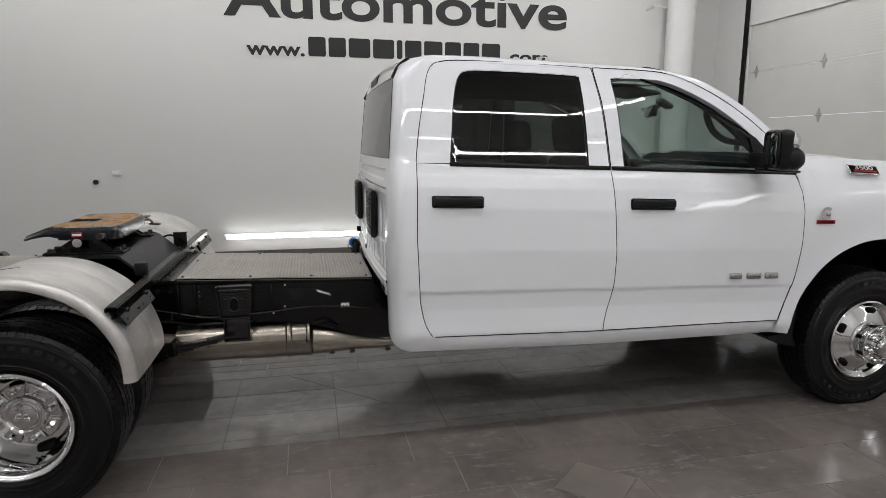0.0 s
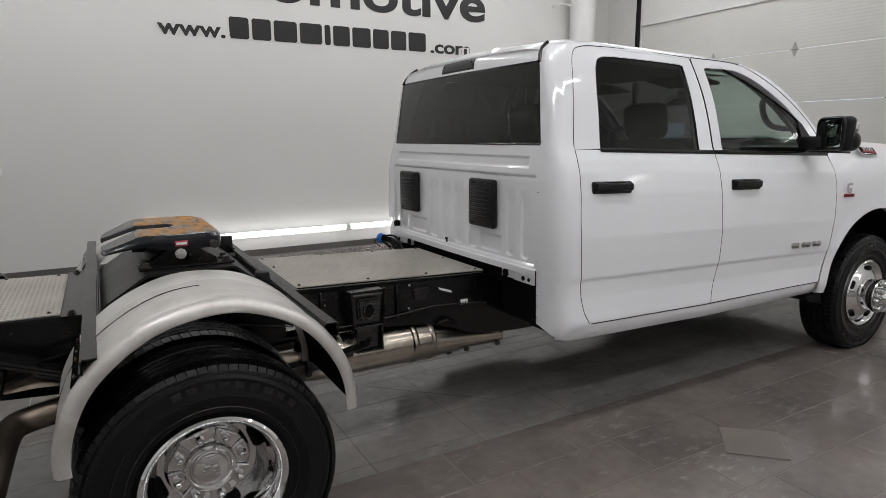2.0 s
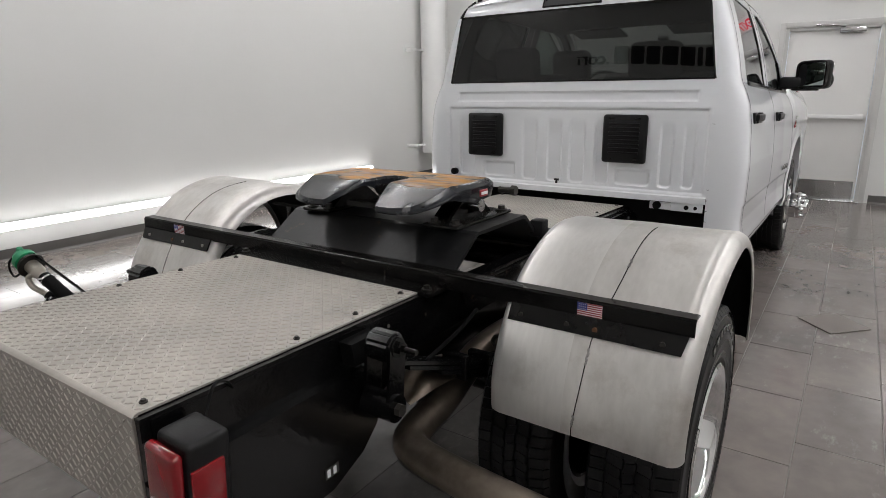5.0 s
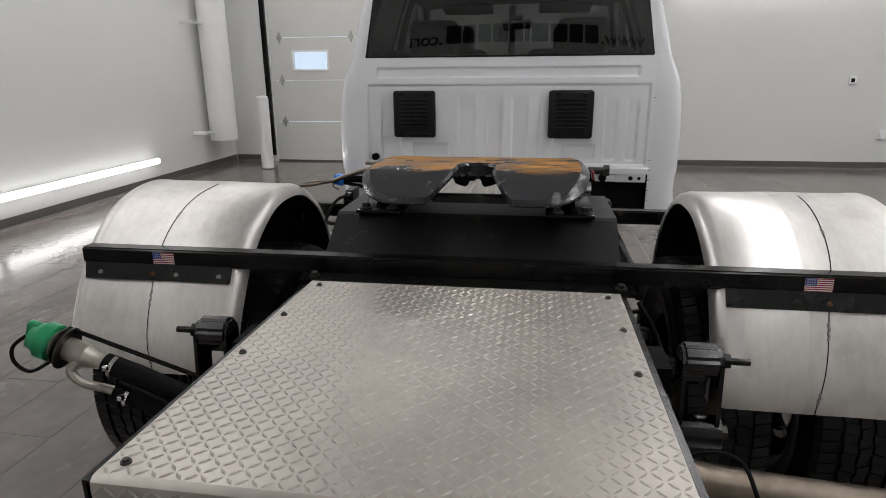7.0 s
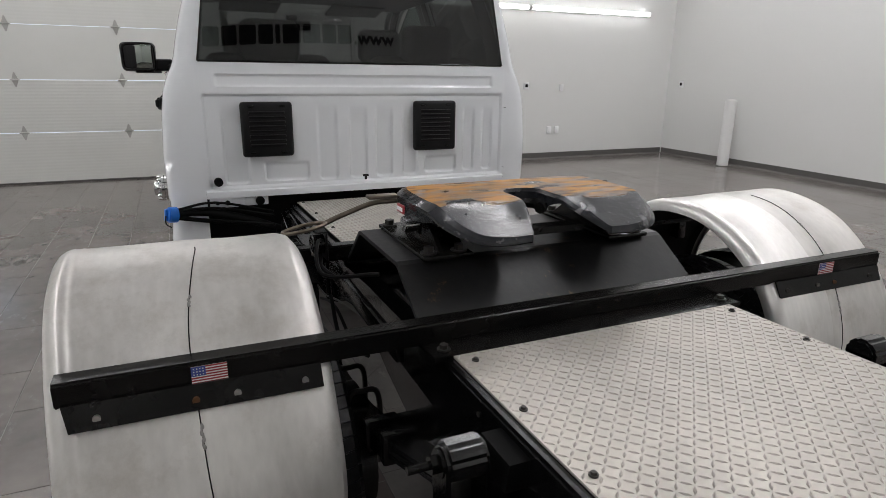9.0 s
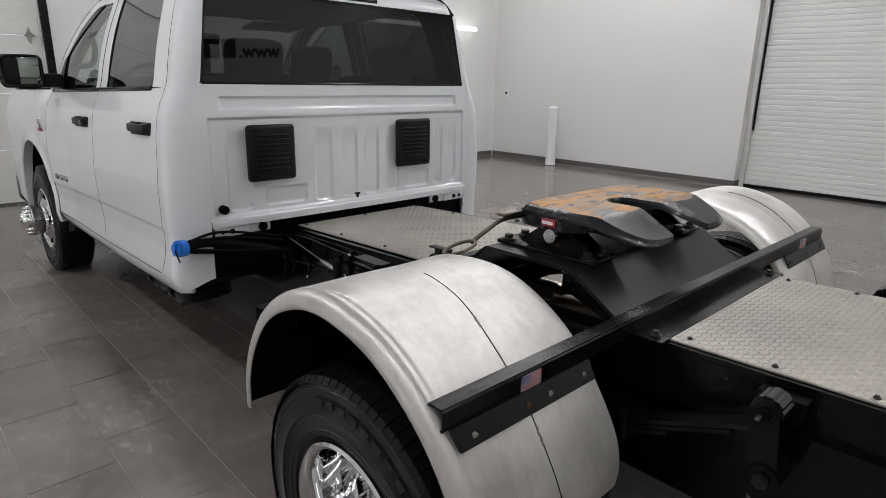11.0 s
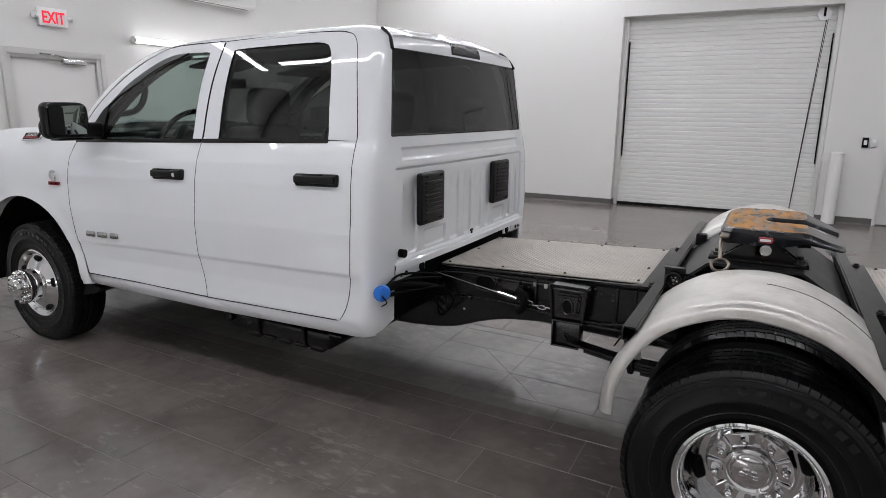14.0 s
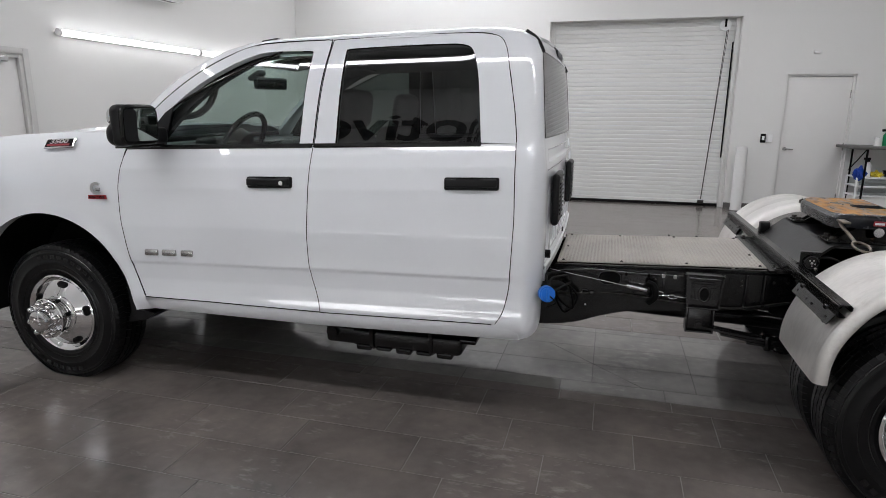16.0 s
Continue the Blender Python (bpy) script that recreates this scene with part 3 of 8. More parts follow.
def roller_door():
    d = tagged(new("door_roller"), "white slatted roller shutter door, closed, in a deep opening", "roller door", kind="structure")
    x0, x1, h = ROLL
    y = Y_RIGHT - 0.24
    n = 42
    bm = bmesh.new()
    w, hh = x1 - x0 - 0.1, h / n
    prof = [(0.0, 0.0), (0.006, 0.08), (0.0085, 0.35), (0.0085, 0.65), (0.006, 0.92), (0.0, 1.0)]
    rows = []
    for q, z in prof:
        rows.append([bm.verts.new((s * w / 2, q, z * (hh - 0.002))) for s in (-1, 1)])
    for a, b in zip(rows, rows[1:]):
        bm.faces.new((a[0], b[0], b[1], a[1]))
    back = [bm.verts.new((s * w / 2, -0.01, z * (hh - 0.002))) for z in (0, 1) for s in (-1, 1)]
    bm.faces.new((rows[0][0], rows[0][1], back[1], back[0]))
    bm.faces.new((rows[-1][1], rows[-1][0], back[2], back[3]))
    bmesh.ops.recalc_face_normals(bm, faces=bm.faces)
    me = mesh_of(bm, "slat", False)
    me.materials.append(SLAT)
    for i in range(n):
        s = new("slat", me)
        s.parent = d
        s.location = ((x0 + x1) / 2, y, 0.03 + i * hh)
    for x, l in ((x0 + 0.03, -1), (x1 - 0.03, 1)):
        bm = bmesh.new()
        box(bm, (x, y + 0.03, h / 2), (0.06, 0.09, h), 0.004)
        part("guide", bm, SLAT, d)
        bm = bmesh.new()
        box(bm, (x - l * 0.05, y + 0.035, 1.75), (0.018, 0.03, 1.85))
        part("seal", bm, SEAM, d, "black brush seal")
    bm = bmesh.new()
    box(bm, ((x0 + x1) / 2, y + 0.01, 0.02), (w, 0.05, 0.05), 0.006)
    part("bottom_bar", bm, SEAM, d)
    bm = bmesh.new()
    cyl(bm, (x0 + 0.22, y + 0.05, 2.93), (x0 + 0.22, y + 0.09, 2.93), 0.085, n=28)
    hub = part("chain_wheel", bm, WHITE_T, d)
    bm = bmesh.new()
    box(bm, (x0 + 0.22, y + 0.09, 2.96), (0.03, 0.04, 0.12), 0.006)
    part("bracket", bm, SEAM, hub)
    bm = bmesh.new()
    tube(bm, [(x0 + 0.19, y + 0.07, 2.88), (x0 + 0.26, y + 0.06, 1.5), (x0 + 0.33, y + 0.05, 0.12)], 0.006, n=6)
    tube(bm, [(x0 + 0.17, y + 0.07, 2.88), (x0 + 0.25, y + 0.06, 1.5), (x0 + 0.325, y + 0.05, 0.12)], 0.004, n=6)
    box(bm, (x0 + 0.33, y + 0.05, 0.07), (0.10, 0.05, 0.06), 0.008)
    part("chain", bm, BOLT, hub)


roller_door()


def side_door():
    d = tagged(new("door_side"), "plain pale grey flush door with lever handle", "door", kind="structure")
    x0, x1, h = DRC
    y = Y_RIGHT - 0.09
    bm = bmesh.new()
    box(bm, ((x0 + x1) / 2, y, h / 2 - 0.01), (x1 - x0 - 0.06, 0.045, h - 0.05), 0.002)
    part("door_leaf", bm, DOORP, d)
    bm = bmesh.new()
    for (a, b, c, e) in [(x0, x0 + 0.03, 0, h), (x1 - 0.03, x1, 0, h), (x0 + 0.03, x1 - 0.03, h - 0.03, h)]:
        box(bm, ((a + b) / 2, y - 0.02, (c + e) / 2), (b - a, 0.14, e - c))
    part("door_frame", bm, DOORP, d)
    bm = bmesh.new()
    cyl(bm, (x1 - 0.10, y + 0.02, 1.0), (x1 - 0.10, y + 0.05, 1.0), 0.028, n=16)
    tube(bm, [(x1 - 0.10, y + 0.05, 1.0), (x1 - 0.13, y + 0.065, 1.0), (x1 - 0.22, y + 0.06, 0.995)], 0.010, n=8)
    part("handle", bm, CHROME_D, d)
    for z in (0.25, 1.05, 1.85):
        bm = bmesh.new()
        cyl(bm, (x0 + 0.03, y + 0.028, z - 0.06), (x0 + 0.03, y + 0.028, z + 0.06), 0.012, n=10)
        part("hinge", bm, CHROME_D, d)
    bm = bmesh.new()
    box(bm, ((x0 + x1) / 2, Y_RIGHT - 0.4, h / 2), (x1 - x0 + 0.4, 0.02, h))
    part("backing", bm, DOORP, d)


side_door()


def letter_row(s, place):
    """The web address in vinyl: two lettered ends and plain bars between; place(run, out, height) gives the world point."""
    for body, a, b in (("www.", 0.495, 1.21), (".com", 3.90, 4.535)):
        bm = text_bm(body, 0.235, 1.0, 0.006)
        xs = [v.co.x for v in bm.verts]
        k, x0 = (b - a) / (max(xs) - min(xs)), min(xs)
        for v in bm.verts:
            v.co.x = a + (v.co.x - x0) * k
        for q in letters_of(bm):
            for v in q.verts:
                v.co = place(v.co.x, 0.004 - v.co.y, 2.605 + v.co.z)
            part("letter", q, SIGN, s, smooth=False)
    x = 1.245
    for w in (0.245, 0.245, 0.303, 0.303, 0.098, 0.245, 0.274, 0.245, 0.245, 0.284):
        bm = bmesh.new()
        prism(bm, [place(q, 0.001, z) for q, z in ((x + 0.03, 2.605), (x + w - 0.03, 2.605), (x + w - 0.012, 2.625), (x + w - 0.012, 2.825), (x + w - 0.03, 2.845), (x + 0.03, 2.845), (x + 0.012, 2.825), (x + 0.012, 2.625))], place(0, 0.005, 0) - place(0, 0, 0))
        part("bar", bm, SIGN, s, smooth=False)
        x += w + 0.012


def wall_lettering():
    s = tagged(new("wall_lettering"), "large black vinyl letters on the white wall", "sign")
    bm = text_bm("Automotive", 0.65, 1.0, 0.014)
    xs = [v.co.x for v in bm.verts]
    k = 4.545 / (max(xs) - min(xs))
    x0 = min(xs)
    for v in bm.verts:
        v.co = Vector((0.248 + (v.co.x - x0) * k, Y_LEFT - 0.004 + v.co.y, 3.075 + v.co.z))
    for q in letters_of(bm):
        part("letter", q, SIGN, s, smooth=False)
    letter_row(s, lambda r, o, z: Vector((r, Y_LEFT - o, z)))
    s = tagged(new("wall_lettering"), "black vinyl web address on the white end wall", "sign")
    letter_row(s, lambda r, o, z: Vector((X_BACK + o, (r - 2.57) * 1.03 + 0.03, z)))


wall_lettering()


def tube_light(name, a, b, normal, label):
    """An LED batten from a to b, held off the wall along normal: a glowing front and a white back shell."""
    t = tagged(new(name), label, "light", group="LED wall tubes")
    a, b, nrm = Vector(a), Vector(b), Vector(normal)
    d = (b - a).normalized()
    up = Vector((0, 0, 1))

    def arc(r, lo, hi, k):
        return [nrm * r * math.cos(radians(q)) + up * r * math.sin(radians(q)) for q in np.linspace(lo, hi, k)]
    bm = bmesh.new()
    prism(bm, [a + d * 0.03 + p for p in arc(0.034, -112, 112, 17)], b - a - d * 0.06)
    part("diffuser", bm, TUBE, t)
    bm = bmesh.new()
    prism(bm, [a + d * 0.03 + p for p in arc(0.036, 114, 246, 11)], b - a - d * 0.06)
    part("back_shell", bm, PIPEW, t)
    for p, s in ((a, 1), (b, -1)):
        bm = bmesh.new()
        cyl(bm, p, p + d * s * 0.03, 0.040, n=20)
        cyl(bm, p + d * s * 0.02, p + d * s * 0.02 - nrm * 0.06, 0.012, n=8)
        part("end_cap", bm, PIPEW, t)


for x in (0.11, 2.595):
    tube_light("wall_tube_light", (x, Y_LEFT - 0.06, 0.30), (x + 2.475, Y_LEFT - 0.06, 0.30), (0, -1, 0), "glowing white LED tube low on the white wall")
for y in (-1.93, -4.30):
    tube_light("wall_tube_light", (X_FRONT - 0.06, y, 2.355), (X_FRONT - 0.06, y - 2.36, 2.355), (-1, 0, 0), "glowing white LED tube high on the white wall")


def ceiling_light(a, b):
    t = tagged(new("ceiling_light"), "long glowing linear LED fixture under the ceiling", "light", group="ceiling lights")
    a, b = Vector(a), Vector(b)
    d = (b - a).normalized()
    w = d.cross(Vector((0, 0, 1)))
    bm = bmesh.new()
    prism(bm, [a + w * 0.05, a - w * 0.05, a - w * 0.05 + Vector((0, 0, 0.06)), a + w * 0.05 + Vector((0, 0, 0.06))], b - a)
    part("housing", bm, PIPEW, t, smooth=False)
    bm = bmesh.new()
    prism(bm, [a + w * 0.045 - Vector((0, 0, 0.012)), a - w * 0.045 - Vector((0, 0, 0.012)), a - w * 0.045 - Vector((0, 0, 0.001)), a + w * 0.045 - Vector((0, 0, 0.001))], b - a)
    part("diffuser", bm, TUBE_C, t, smooth=False)


ZL = Z_CEIL - 0.08
for a, b in (((-3.2, -4.3), (4.5, -4.3)), ((4.55, -4.25), (5.1, -3.3)), ((2.2, -6.5), (6.2, -6.5)), ((-3.2, -1.9), (5.6, -1.9)), ((-3.2, 3.2), (5.6, 3.2)), ((6.0, 0.2), (6.0, 3.4))):
    ceiling_light((*a, ZL), (*b, ZL))


def exit_sign():
    s = tagged(new("exit_sign"), "white exit sign with red letters and side lamps", "sign")
    c = Vector((X_FRONT - 0.03, -1.01, 2.49))
    bm = bmesh.new()
    box(bm, c, (0.05, 0.31, 0.19), 0.008)
    part("housing", bm, WHITE_T, s)
    bm = text_bm("EXIT", 0.17, 1.0, 0.004, 0.002)
    xs = [v.co.x for v in bm.verts]
    k, x0 = 0.24 / (max(xs) - min(xs)), min(xs)
    for v in bm.verts:
        v.co = Vector((c.x - 0.028 + v.co.y, c.y + 0.12 - (v.co.x - x0) * k, c.z - 0.062 + v.co.z))
    part("word", bm, EXIT_R, s, smooth=False)
    for sg in (1, -1):
        bm = bmesh.new()
        cyl(bm, c + Vector((0, sg * 0.15, 0)), c + Vector((-0.01, sg * 0.20, 0.01)), 0.028, 0.035, n=14)
        part("lamp_head", bm, WHITE_T, s)


exit_sign()


def air_conditioner():
    a = tagged(new("air_conditioner"), "white wall-mounted split air conditioner", "air conditioner")
    bm = bmesh.new()
    vs = box(bm, (X_FRONT - 0.115, -3.25, 3.12), (0.23, 1.25, 0.34), 0.05, 3)
    part("body", bm, PIPEW, a)
    for i in range(3):
        bm = bmesh.new()
        box(bm, (X_FRONT - 0.12 + 0.055 * (i - 1), -3.25, 2.948), (0.045, 1.05, 0.008), 0.003)
        part("louvre", bm, BASEB if i == 1 else WHITE_T, a)


air_conditioner()


def bollard(x, y):
    b = tagged(new("bollard"), "white painted round steel bollard with domed cap", "bollard", group="bollards")
    bm = bmesh.new()
    cyl(bm, (x, y, 0.0), (x, y, 1.01), 0.085, n=28)
    part("post", bm, PIPEW, b)
    bm = bmesh.new()
    vs = ball(bm, (0, 0, 0), 0.088, 20)
    for v in vs:
        v.co = Vector((x + v.co.x, y + v.co.y, 1.005 + max(0.0, v.co.z) * 0.35))
    part("cap", bm, PIPEW, b)
    bm = bmesh.new()
    cyl(bm, (x, y, 0.0), (x, y, 0.012), 0.10, n=28)
    part("collar", bm, BASEB, b)


for p in ((5.56, -7.05), (6.45, 3.68), (-0.745, -7.10)):
    bollard(*p)


def duct_pipe():
    p = tagged(new("vertical_pipe"), "white painted vertical pipe clamped to the wall", "pipe")
    x, y = 6.42, Y_LEFT - 0.24
    bm = bmesh.new()
    cyl(bm, (x, y, 0.42), (x, y, Z_CEIL), 0.19, n=32)
    part("pipe", bm, PIPEW, p)
    for z in (0.55, 2.0, 3.4):
        bm = bmesh.new()
        cyl(bm, (x, y, z - 0.02), (x, y, z + 0.02), 0.197, n=32)
        box(bm, (x - 0.28, y + 0.05, z), (0.25, 0.02, 0.03), 0.004)
        box(bm, (x - 0.40, y + 0.14, z), (0.02, 0.2, 0.05), 0.004)
        part("clamp", bm, PIPEW, p)


duct_pipe()


def wall_box(name, c, n, w, h, mat, dark, label):
    """A small plate or box on a wall facing n, with an inset."""
    b = tagged(new(name), label, "wall fixture")
    c, n = Vector(c), Vector(n)
    s = (0.03, w, h) if abs(n.x) > 0.5 else (w, 0.03, h)
    bm = bmesh.new()
    box(bm, c, s, 0.006)
    part("plate", bm, mat, b)
    s2 = (0.006, w * 0.5, h * 0.45) if abs(n.x) > 0.5 else (w * 0.5, 0.006, h * 0.45)
    bm = bmesh.new()
    box(bm, c + n * 0.017, s2, 0.002)
    part("inset", bm, dark, b)


E_, S_, N_ = (-1, 0, 0), (0, 1, 0), (0, -1, 0)
wall_box("thermostat", (X_FRONT - 0.015, -4.325, 1.187), E_, 0.09, 0.11, WHITE_T, SEAM, "white thermostat with dark display on the wall")
wall_box("thermostat", (6.854, Y_RIGHT + 0.015, 1.23), S_, 0.09, 0.11, WHITE_T, SEAM, "white thermostat with dark display on the wall")
wall_box("light_switch", (X_FRONT - 0.015, -5.0, 1.157), E_, 0.07, 0.11, WHITE_T, WHITE_T, "white single light switch plate")
for y in (-4.806, -4.952):
    wall_box("power_outlet", (X_FRONT - 0.015, y, 0.475), E_, 0.08, 0.12, WHITE_T, WHITE_T, "white power outlet plate low on the wall")
wall_box("wall_switch", (-1.065, Y_RIGHT + 0.02, 1.165), S_, 0.075, 0.14, SEAM, WHITE_T, "black push-button door control beside the shutter")
wall_box("light_switch", (-1.16, Y_RIGHT + 0.015, 1.165), S_, 0.08, 0.12, WHITE_T, WHITE_T, "white switch plate beside the door control")
wall_box("power_outlet", (-1.114, Y_LEFT - 0.015, 1.134), N_, 0.10, 0.06, WHITE_T, WHITE_T, "white outlet plate on the lettered wall")
wall_box("sensor_plate", (-1.685, Y_RIGHT + 0.015, 2.475), S_, 0.10, 0.04, WHITE_T, WHITE_T, "small white plate above the flush door")


def wall_knob():
    bm = bmesh.new()
    cyl(bm, (-1.363, Y_LEFT, 1.024), (-1.363, Y_LEFT - 0.02, 1.024), 0.03, n=16)
    cyl(bm, (-1.363, Y_LEFT - 0.02, 1.024), (-1.363, Y_LEFT - 0.035, 1.024), 0.02, n=16)
    tagged(part("wall_stop", bm, BOLT), "small dark round door stop on the white wall", "door stop")


wall_knob()


def worktable():
    t = tagged(new("folding_table"), "grey folding worktable with black metal legs", "table")
    x0, x1, y0, y1, z = -3.58, -2.12, -7.30, -6.56, 1.07
    bm = bmesh.new()
    box(bm, ((x0 + x1) / 2, (y0 + y1) / 2, z), (x1 - x0, y1 - y0, 0.04), 0.012)
    part("tabletop", bm, BASEB, t)
    for x in (x0 + 0.25, x1 - 0.22):
        for y in (y0 + 0.08, y1 - 0.08):
            bm = bmesh.new()
            cyl(bm, (x, y, 0), (x, y, z - 0.02), 0.014, n=10)
            part("leg", bm, SEAM, t)
        bm = bmesh.new()
        tube(bm, [(x, y0 + 0.08, 0.35), (x, y1 - 0.08, 0.35)], 0.010, n=8, k=1)
        part("spreader", bm, SEAM, t)
        bm = bmesh.new()
        tube(bm, [(x, y1 - 0.1, z - 0.02), (x + 0.12, (y0 + y1) / 2, 0.72)], 0.008, n=8, k=1)
        part("brace", bm, SEAM, t)

    def bottle(x, y, zz, h, r, col, nm, lab):
        b = tagged(new(nm), lab, "bottle")
        bm = bmesh.new()
        cyl(bm, (x, y, zz), (x, y, zz + h * 0.65), r, n=18)
        cyl(bm, (x, y, zz + h * 0.65), (x, y, zz + h * 0.8), r, r * 0.4, n=18)
        part("bottle_body", bm, col, b)
        bm = bmesh.new()
        cyl(bm, (x, y, zz + h * 0.8), (x, y, zz + h * 0.92), r * 0.42, n=12)
        box(bm, (x + 0.02, y, zz + h * 0.95), (0.09, 0.03, 0.035), 0.008)
        part("spray_head", bm, SEAM, b)
    zt = z + 0.02
    bottle(-2.42, -6.78, 0.62, 0.30, 0.045, WHITE_T, "spray_bottle", "white spray bottle with dark trigger head")
    bottle(-2.65, -6.93, zt, 0.24, 0.04, GREEN, "spray_bottle", "green spray bottle on the worktable")
    bottle(-2.85, -6.83, zt, 0.28, 0.045, SEAM, "spray_bottle", "dark spray bottle on the worktable")
    r = tagged(new("tape_roll"), "pale roll standing on the worktable", "roll")
    bm = bmesh.new()
    cyl(bm, (-2.52, -6.83, zt), (-2.52, -6.83, zt + 0.13), 0.05, n=20)
    part("roll_body", bm, DOORP, r)
    bm = bmesh.new()
    cyl(bm, (-2.52, -6.83, zt + 0.13), (-2.52, -6.83, zt + 0.133), 0.02, n=16)
    part("core", bm, BASEB, r)
    YEL = material("yellow_cloth", (0.55, 0.45, 0.03), 0.9, var=0.2)
    BLC = material("blue_cloth", (0.01, 0.05, 0.32), 0.9, var=0.2)

    def rag(c, s, mat, nm, lab):
        bm = bmesh.new()
        for v in bmesh.ops.create_icosphere(bm, subdivisions=3, radius=1.0)["verts"]:
            k = 0.75 + 0.5 * noise.noise(v.co * 2.3 + Vector(c))
            v.co = Vector((c[0] + v.co.x * s[0] * k, c[1] + v.co.y * s[1] * k, c[2] + v.co.z * s[2] * (k if v.co.z > 0 else 1)))
        tagged(part(nm, bm, mat), lab, "cloth")
    b = tagged(new("storage_drawer"), "clear plastic two-drawer storage box with white frame", "storage box")
    bm = bmesh.new()
    for zz in (0.36, 0.50, 0.63):
        box(bm, (-2.62, -6.88, zz), (0.72, 0.42, 0.02), 0.005)
    for x in (-2.97, -2.27):
        for y in (-7.08, -6.68):
            box(bm, (x, y, 0.315), (0.025, 0.025, 0.63), 0.004)
    part("drawer_frame", bm, WHITE_T, b)
    for zz in (0.43, 0.565):
        bm = bmesh.new()
        box(bm, (-2.62, -6.67, zz), (0.64, 0.01, 0.10), 0.004)
        part("drawer_front", bm, CLEAR, b)
    bm = bmesh.new()
    box(bm, (-2.62, -6.88, 0.18), (0.66, 0.36, 0.34), 0.02)
    part("drawer_front", bm, DOORP, b)
    rag((-2.55, -6.80, 0.68), (0.10, 0.12, 0.06), YEL, "yellow_cloth", "crumpled yellow cloth on the storage box")
    rag((-2.30, -6.70, 0.70), (0.10, 0.10, 0.12), BLC, "blue_cloth", "crumpled blue cloth draped on the storage box")
    rag((-2.75, -6.88, 0.69), (0.10, 0.10, 0.08), STEEL, "dark_cloth", "crumpled dark cloth on the storage box")
    rag((-2.95, -6.88, zt + 0.03), (0.10, 0.08, 0.03), YEL, "yellow_cloth", "folded yellow cloth on the worktable")


worktable()


# ---- the truck ----
truck = tagged(new("pickup_truck"), "white crew-cab dual-rear-wheel truck chassis with bare hauler deck and hitch", "truck")
RAKE = 0.030
CAB = (2.6, 0.0, 1.2)
Z_H = (0.45, 0.50, 0.56, 0.595, 0.64, 0.71, 0.796, 0.803, 1.00, 1.20, 1.30, 1.36, 1.405, 1.45)
Y_H = (0.885, 0.918, 0.956, 0.961, 0.955, 0.948, 0.9505, 0.9560, 0.958, 0.944, 0.927, 0.905, 0.882, 0.868)
Z_F = (0.40, 0.95, 1.10, 1.20, 1.30, 1.38, 1.44, 1.475, 1.50)
Y_F = (0.955, 0.965, 0.972, 0.968, 0.952, 0.925, 0.892, 0.862, 0.825)


def half(z):
    """Half the cab's width at a height."""
    if z > 1.45:
        return 0.868 - 0.18 * (z - 1.45) - 0.30 * (z - 1.45) ** 2
    return sum(float(np.interp(z + d, Z_H, Y_H)) for d in (-0.004, -0.0013, 0.0013, 0.004)) / 4


def half_f(z):
    return sum(float(np.interp(z + d, Z_F, Y_F)) for d in (-0.03, -0.01, 0.01, 0.03)) / 4


def rk(bm):
    """Lays a body part into the truck's nose-down rake."""
    for v in bm.verts:
        v.co.z -= RAKE * (v.co.x - 1.57)
    return bm


def rz(x, z):
    return z - RAKE * (x - 1.57)


def curve(zs, xs):
    return lambda z: sum(float(np.interp(z + d, zs, xs)) for d in (-0.03, -0.01, 0.01, 0.03)) / 4


SEAM_R = curve((0.57, 0.60, 0.64, 0.75, 1.07, 1.38, 1.50), (1.765, 1.735, 1.713, 1.69, 1.676, 1.685, 1.70))
SEAM_B = curve((0.57, 0.63, 0.70, 0.76, 0.83, 0.97, 1.18, 1.35, 1.41), (2.634, 2.640, 2.660, 2.678, 2.689, 2.694, 2.685, 2.676, 2.676))
SEAM_A = curve((0.50, 0.60, 0.66, 0.72, 0.855, 1.05, 1.21, 1.40, 1.46), (3.630, 3.667, 3.692, 3.718, 3.758, 3.786, 3.791, 3.768, 3.75))


def body_panel(name, s, xl, xr, z0, z1, nx=14, nz=110, parent=truck, label=""):
    """A side sheet between two seams, following the cab's section."""
    bm = bmesh.new()

    def at(u, v):
        z = z0(u) + (z1 - z0(u)) * v if callable(z0) else z0 + (z1 - z0) * v
        x = xl(z) + (xr(z) - xl(z)) * u
        bulge = 0.014 * max(0, min(1, (x - 3.3) / 0.5)) * (1 if z < 1.3 else max(0, (1.42 - z) / 0.12))
        return Vector((x, s * (half(z) + bulge), z))
    grid(bm, at, nx, nz)
    outward(bm, CAB)
    return thick(part(name, rk(bm), PAINT, parent, label), 0.012)


def frame_ring(bm, s, outer, inner, k=6, steps=3, fn=half):
    """A strip between two outlines with as many points each, laid on the side of the cab."""
    o, i = resample(outer, k), resample(inner, k)
    rows = []
    for (a, b), (c, d) in zip(o, i):
        rows.append([bm.verts.new((a + (c - a) * t, s * fn(b + (d - b) * t), b + (d - b) * t)) for t in (q / steps for q in range(steps + 1))])
    for p, q in zip(rows, rows[1:]):
        for j in range(steps):
            bm.faces.new((p[j], q[j], q[j + 1], p[j + 1]))


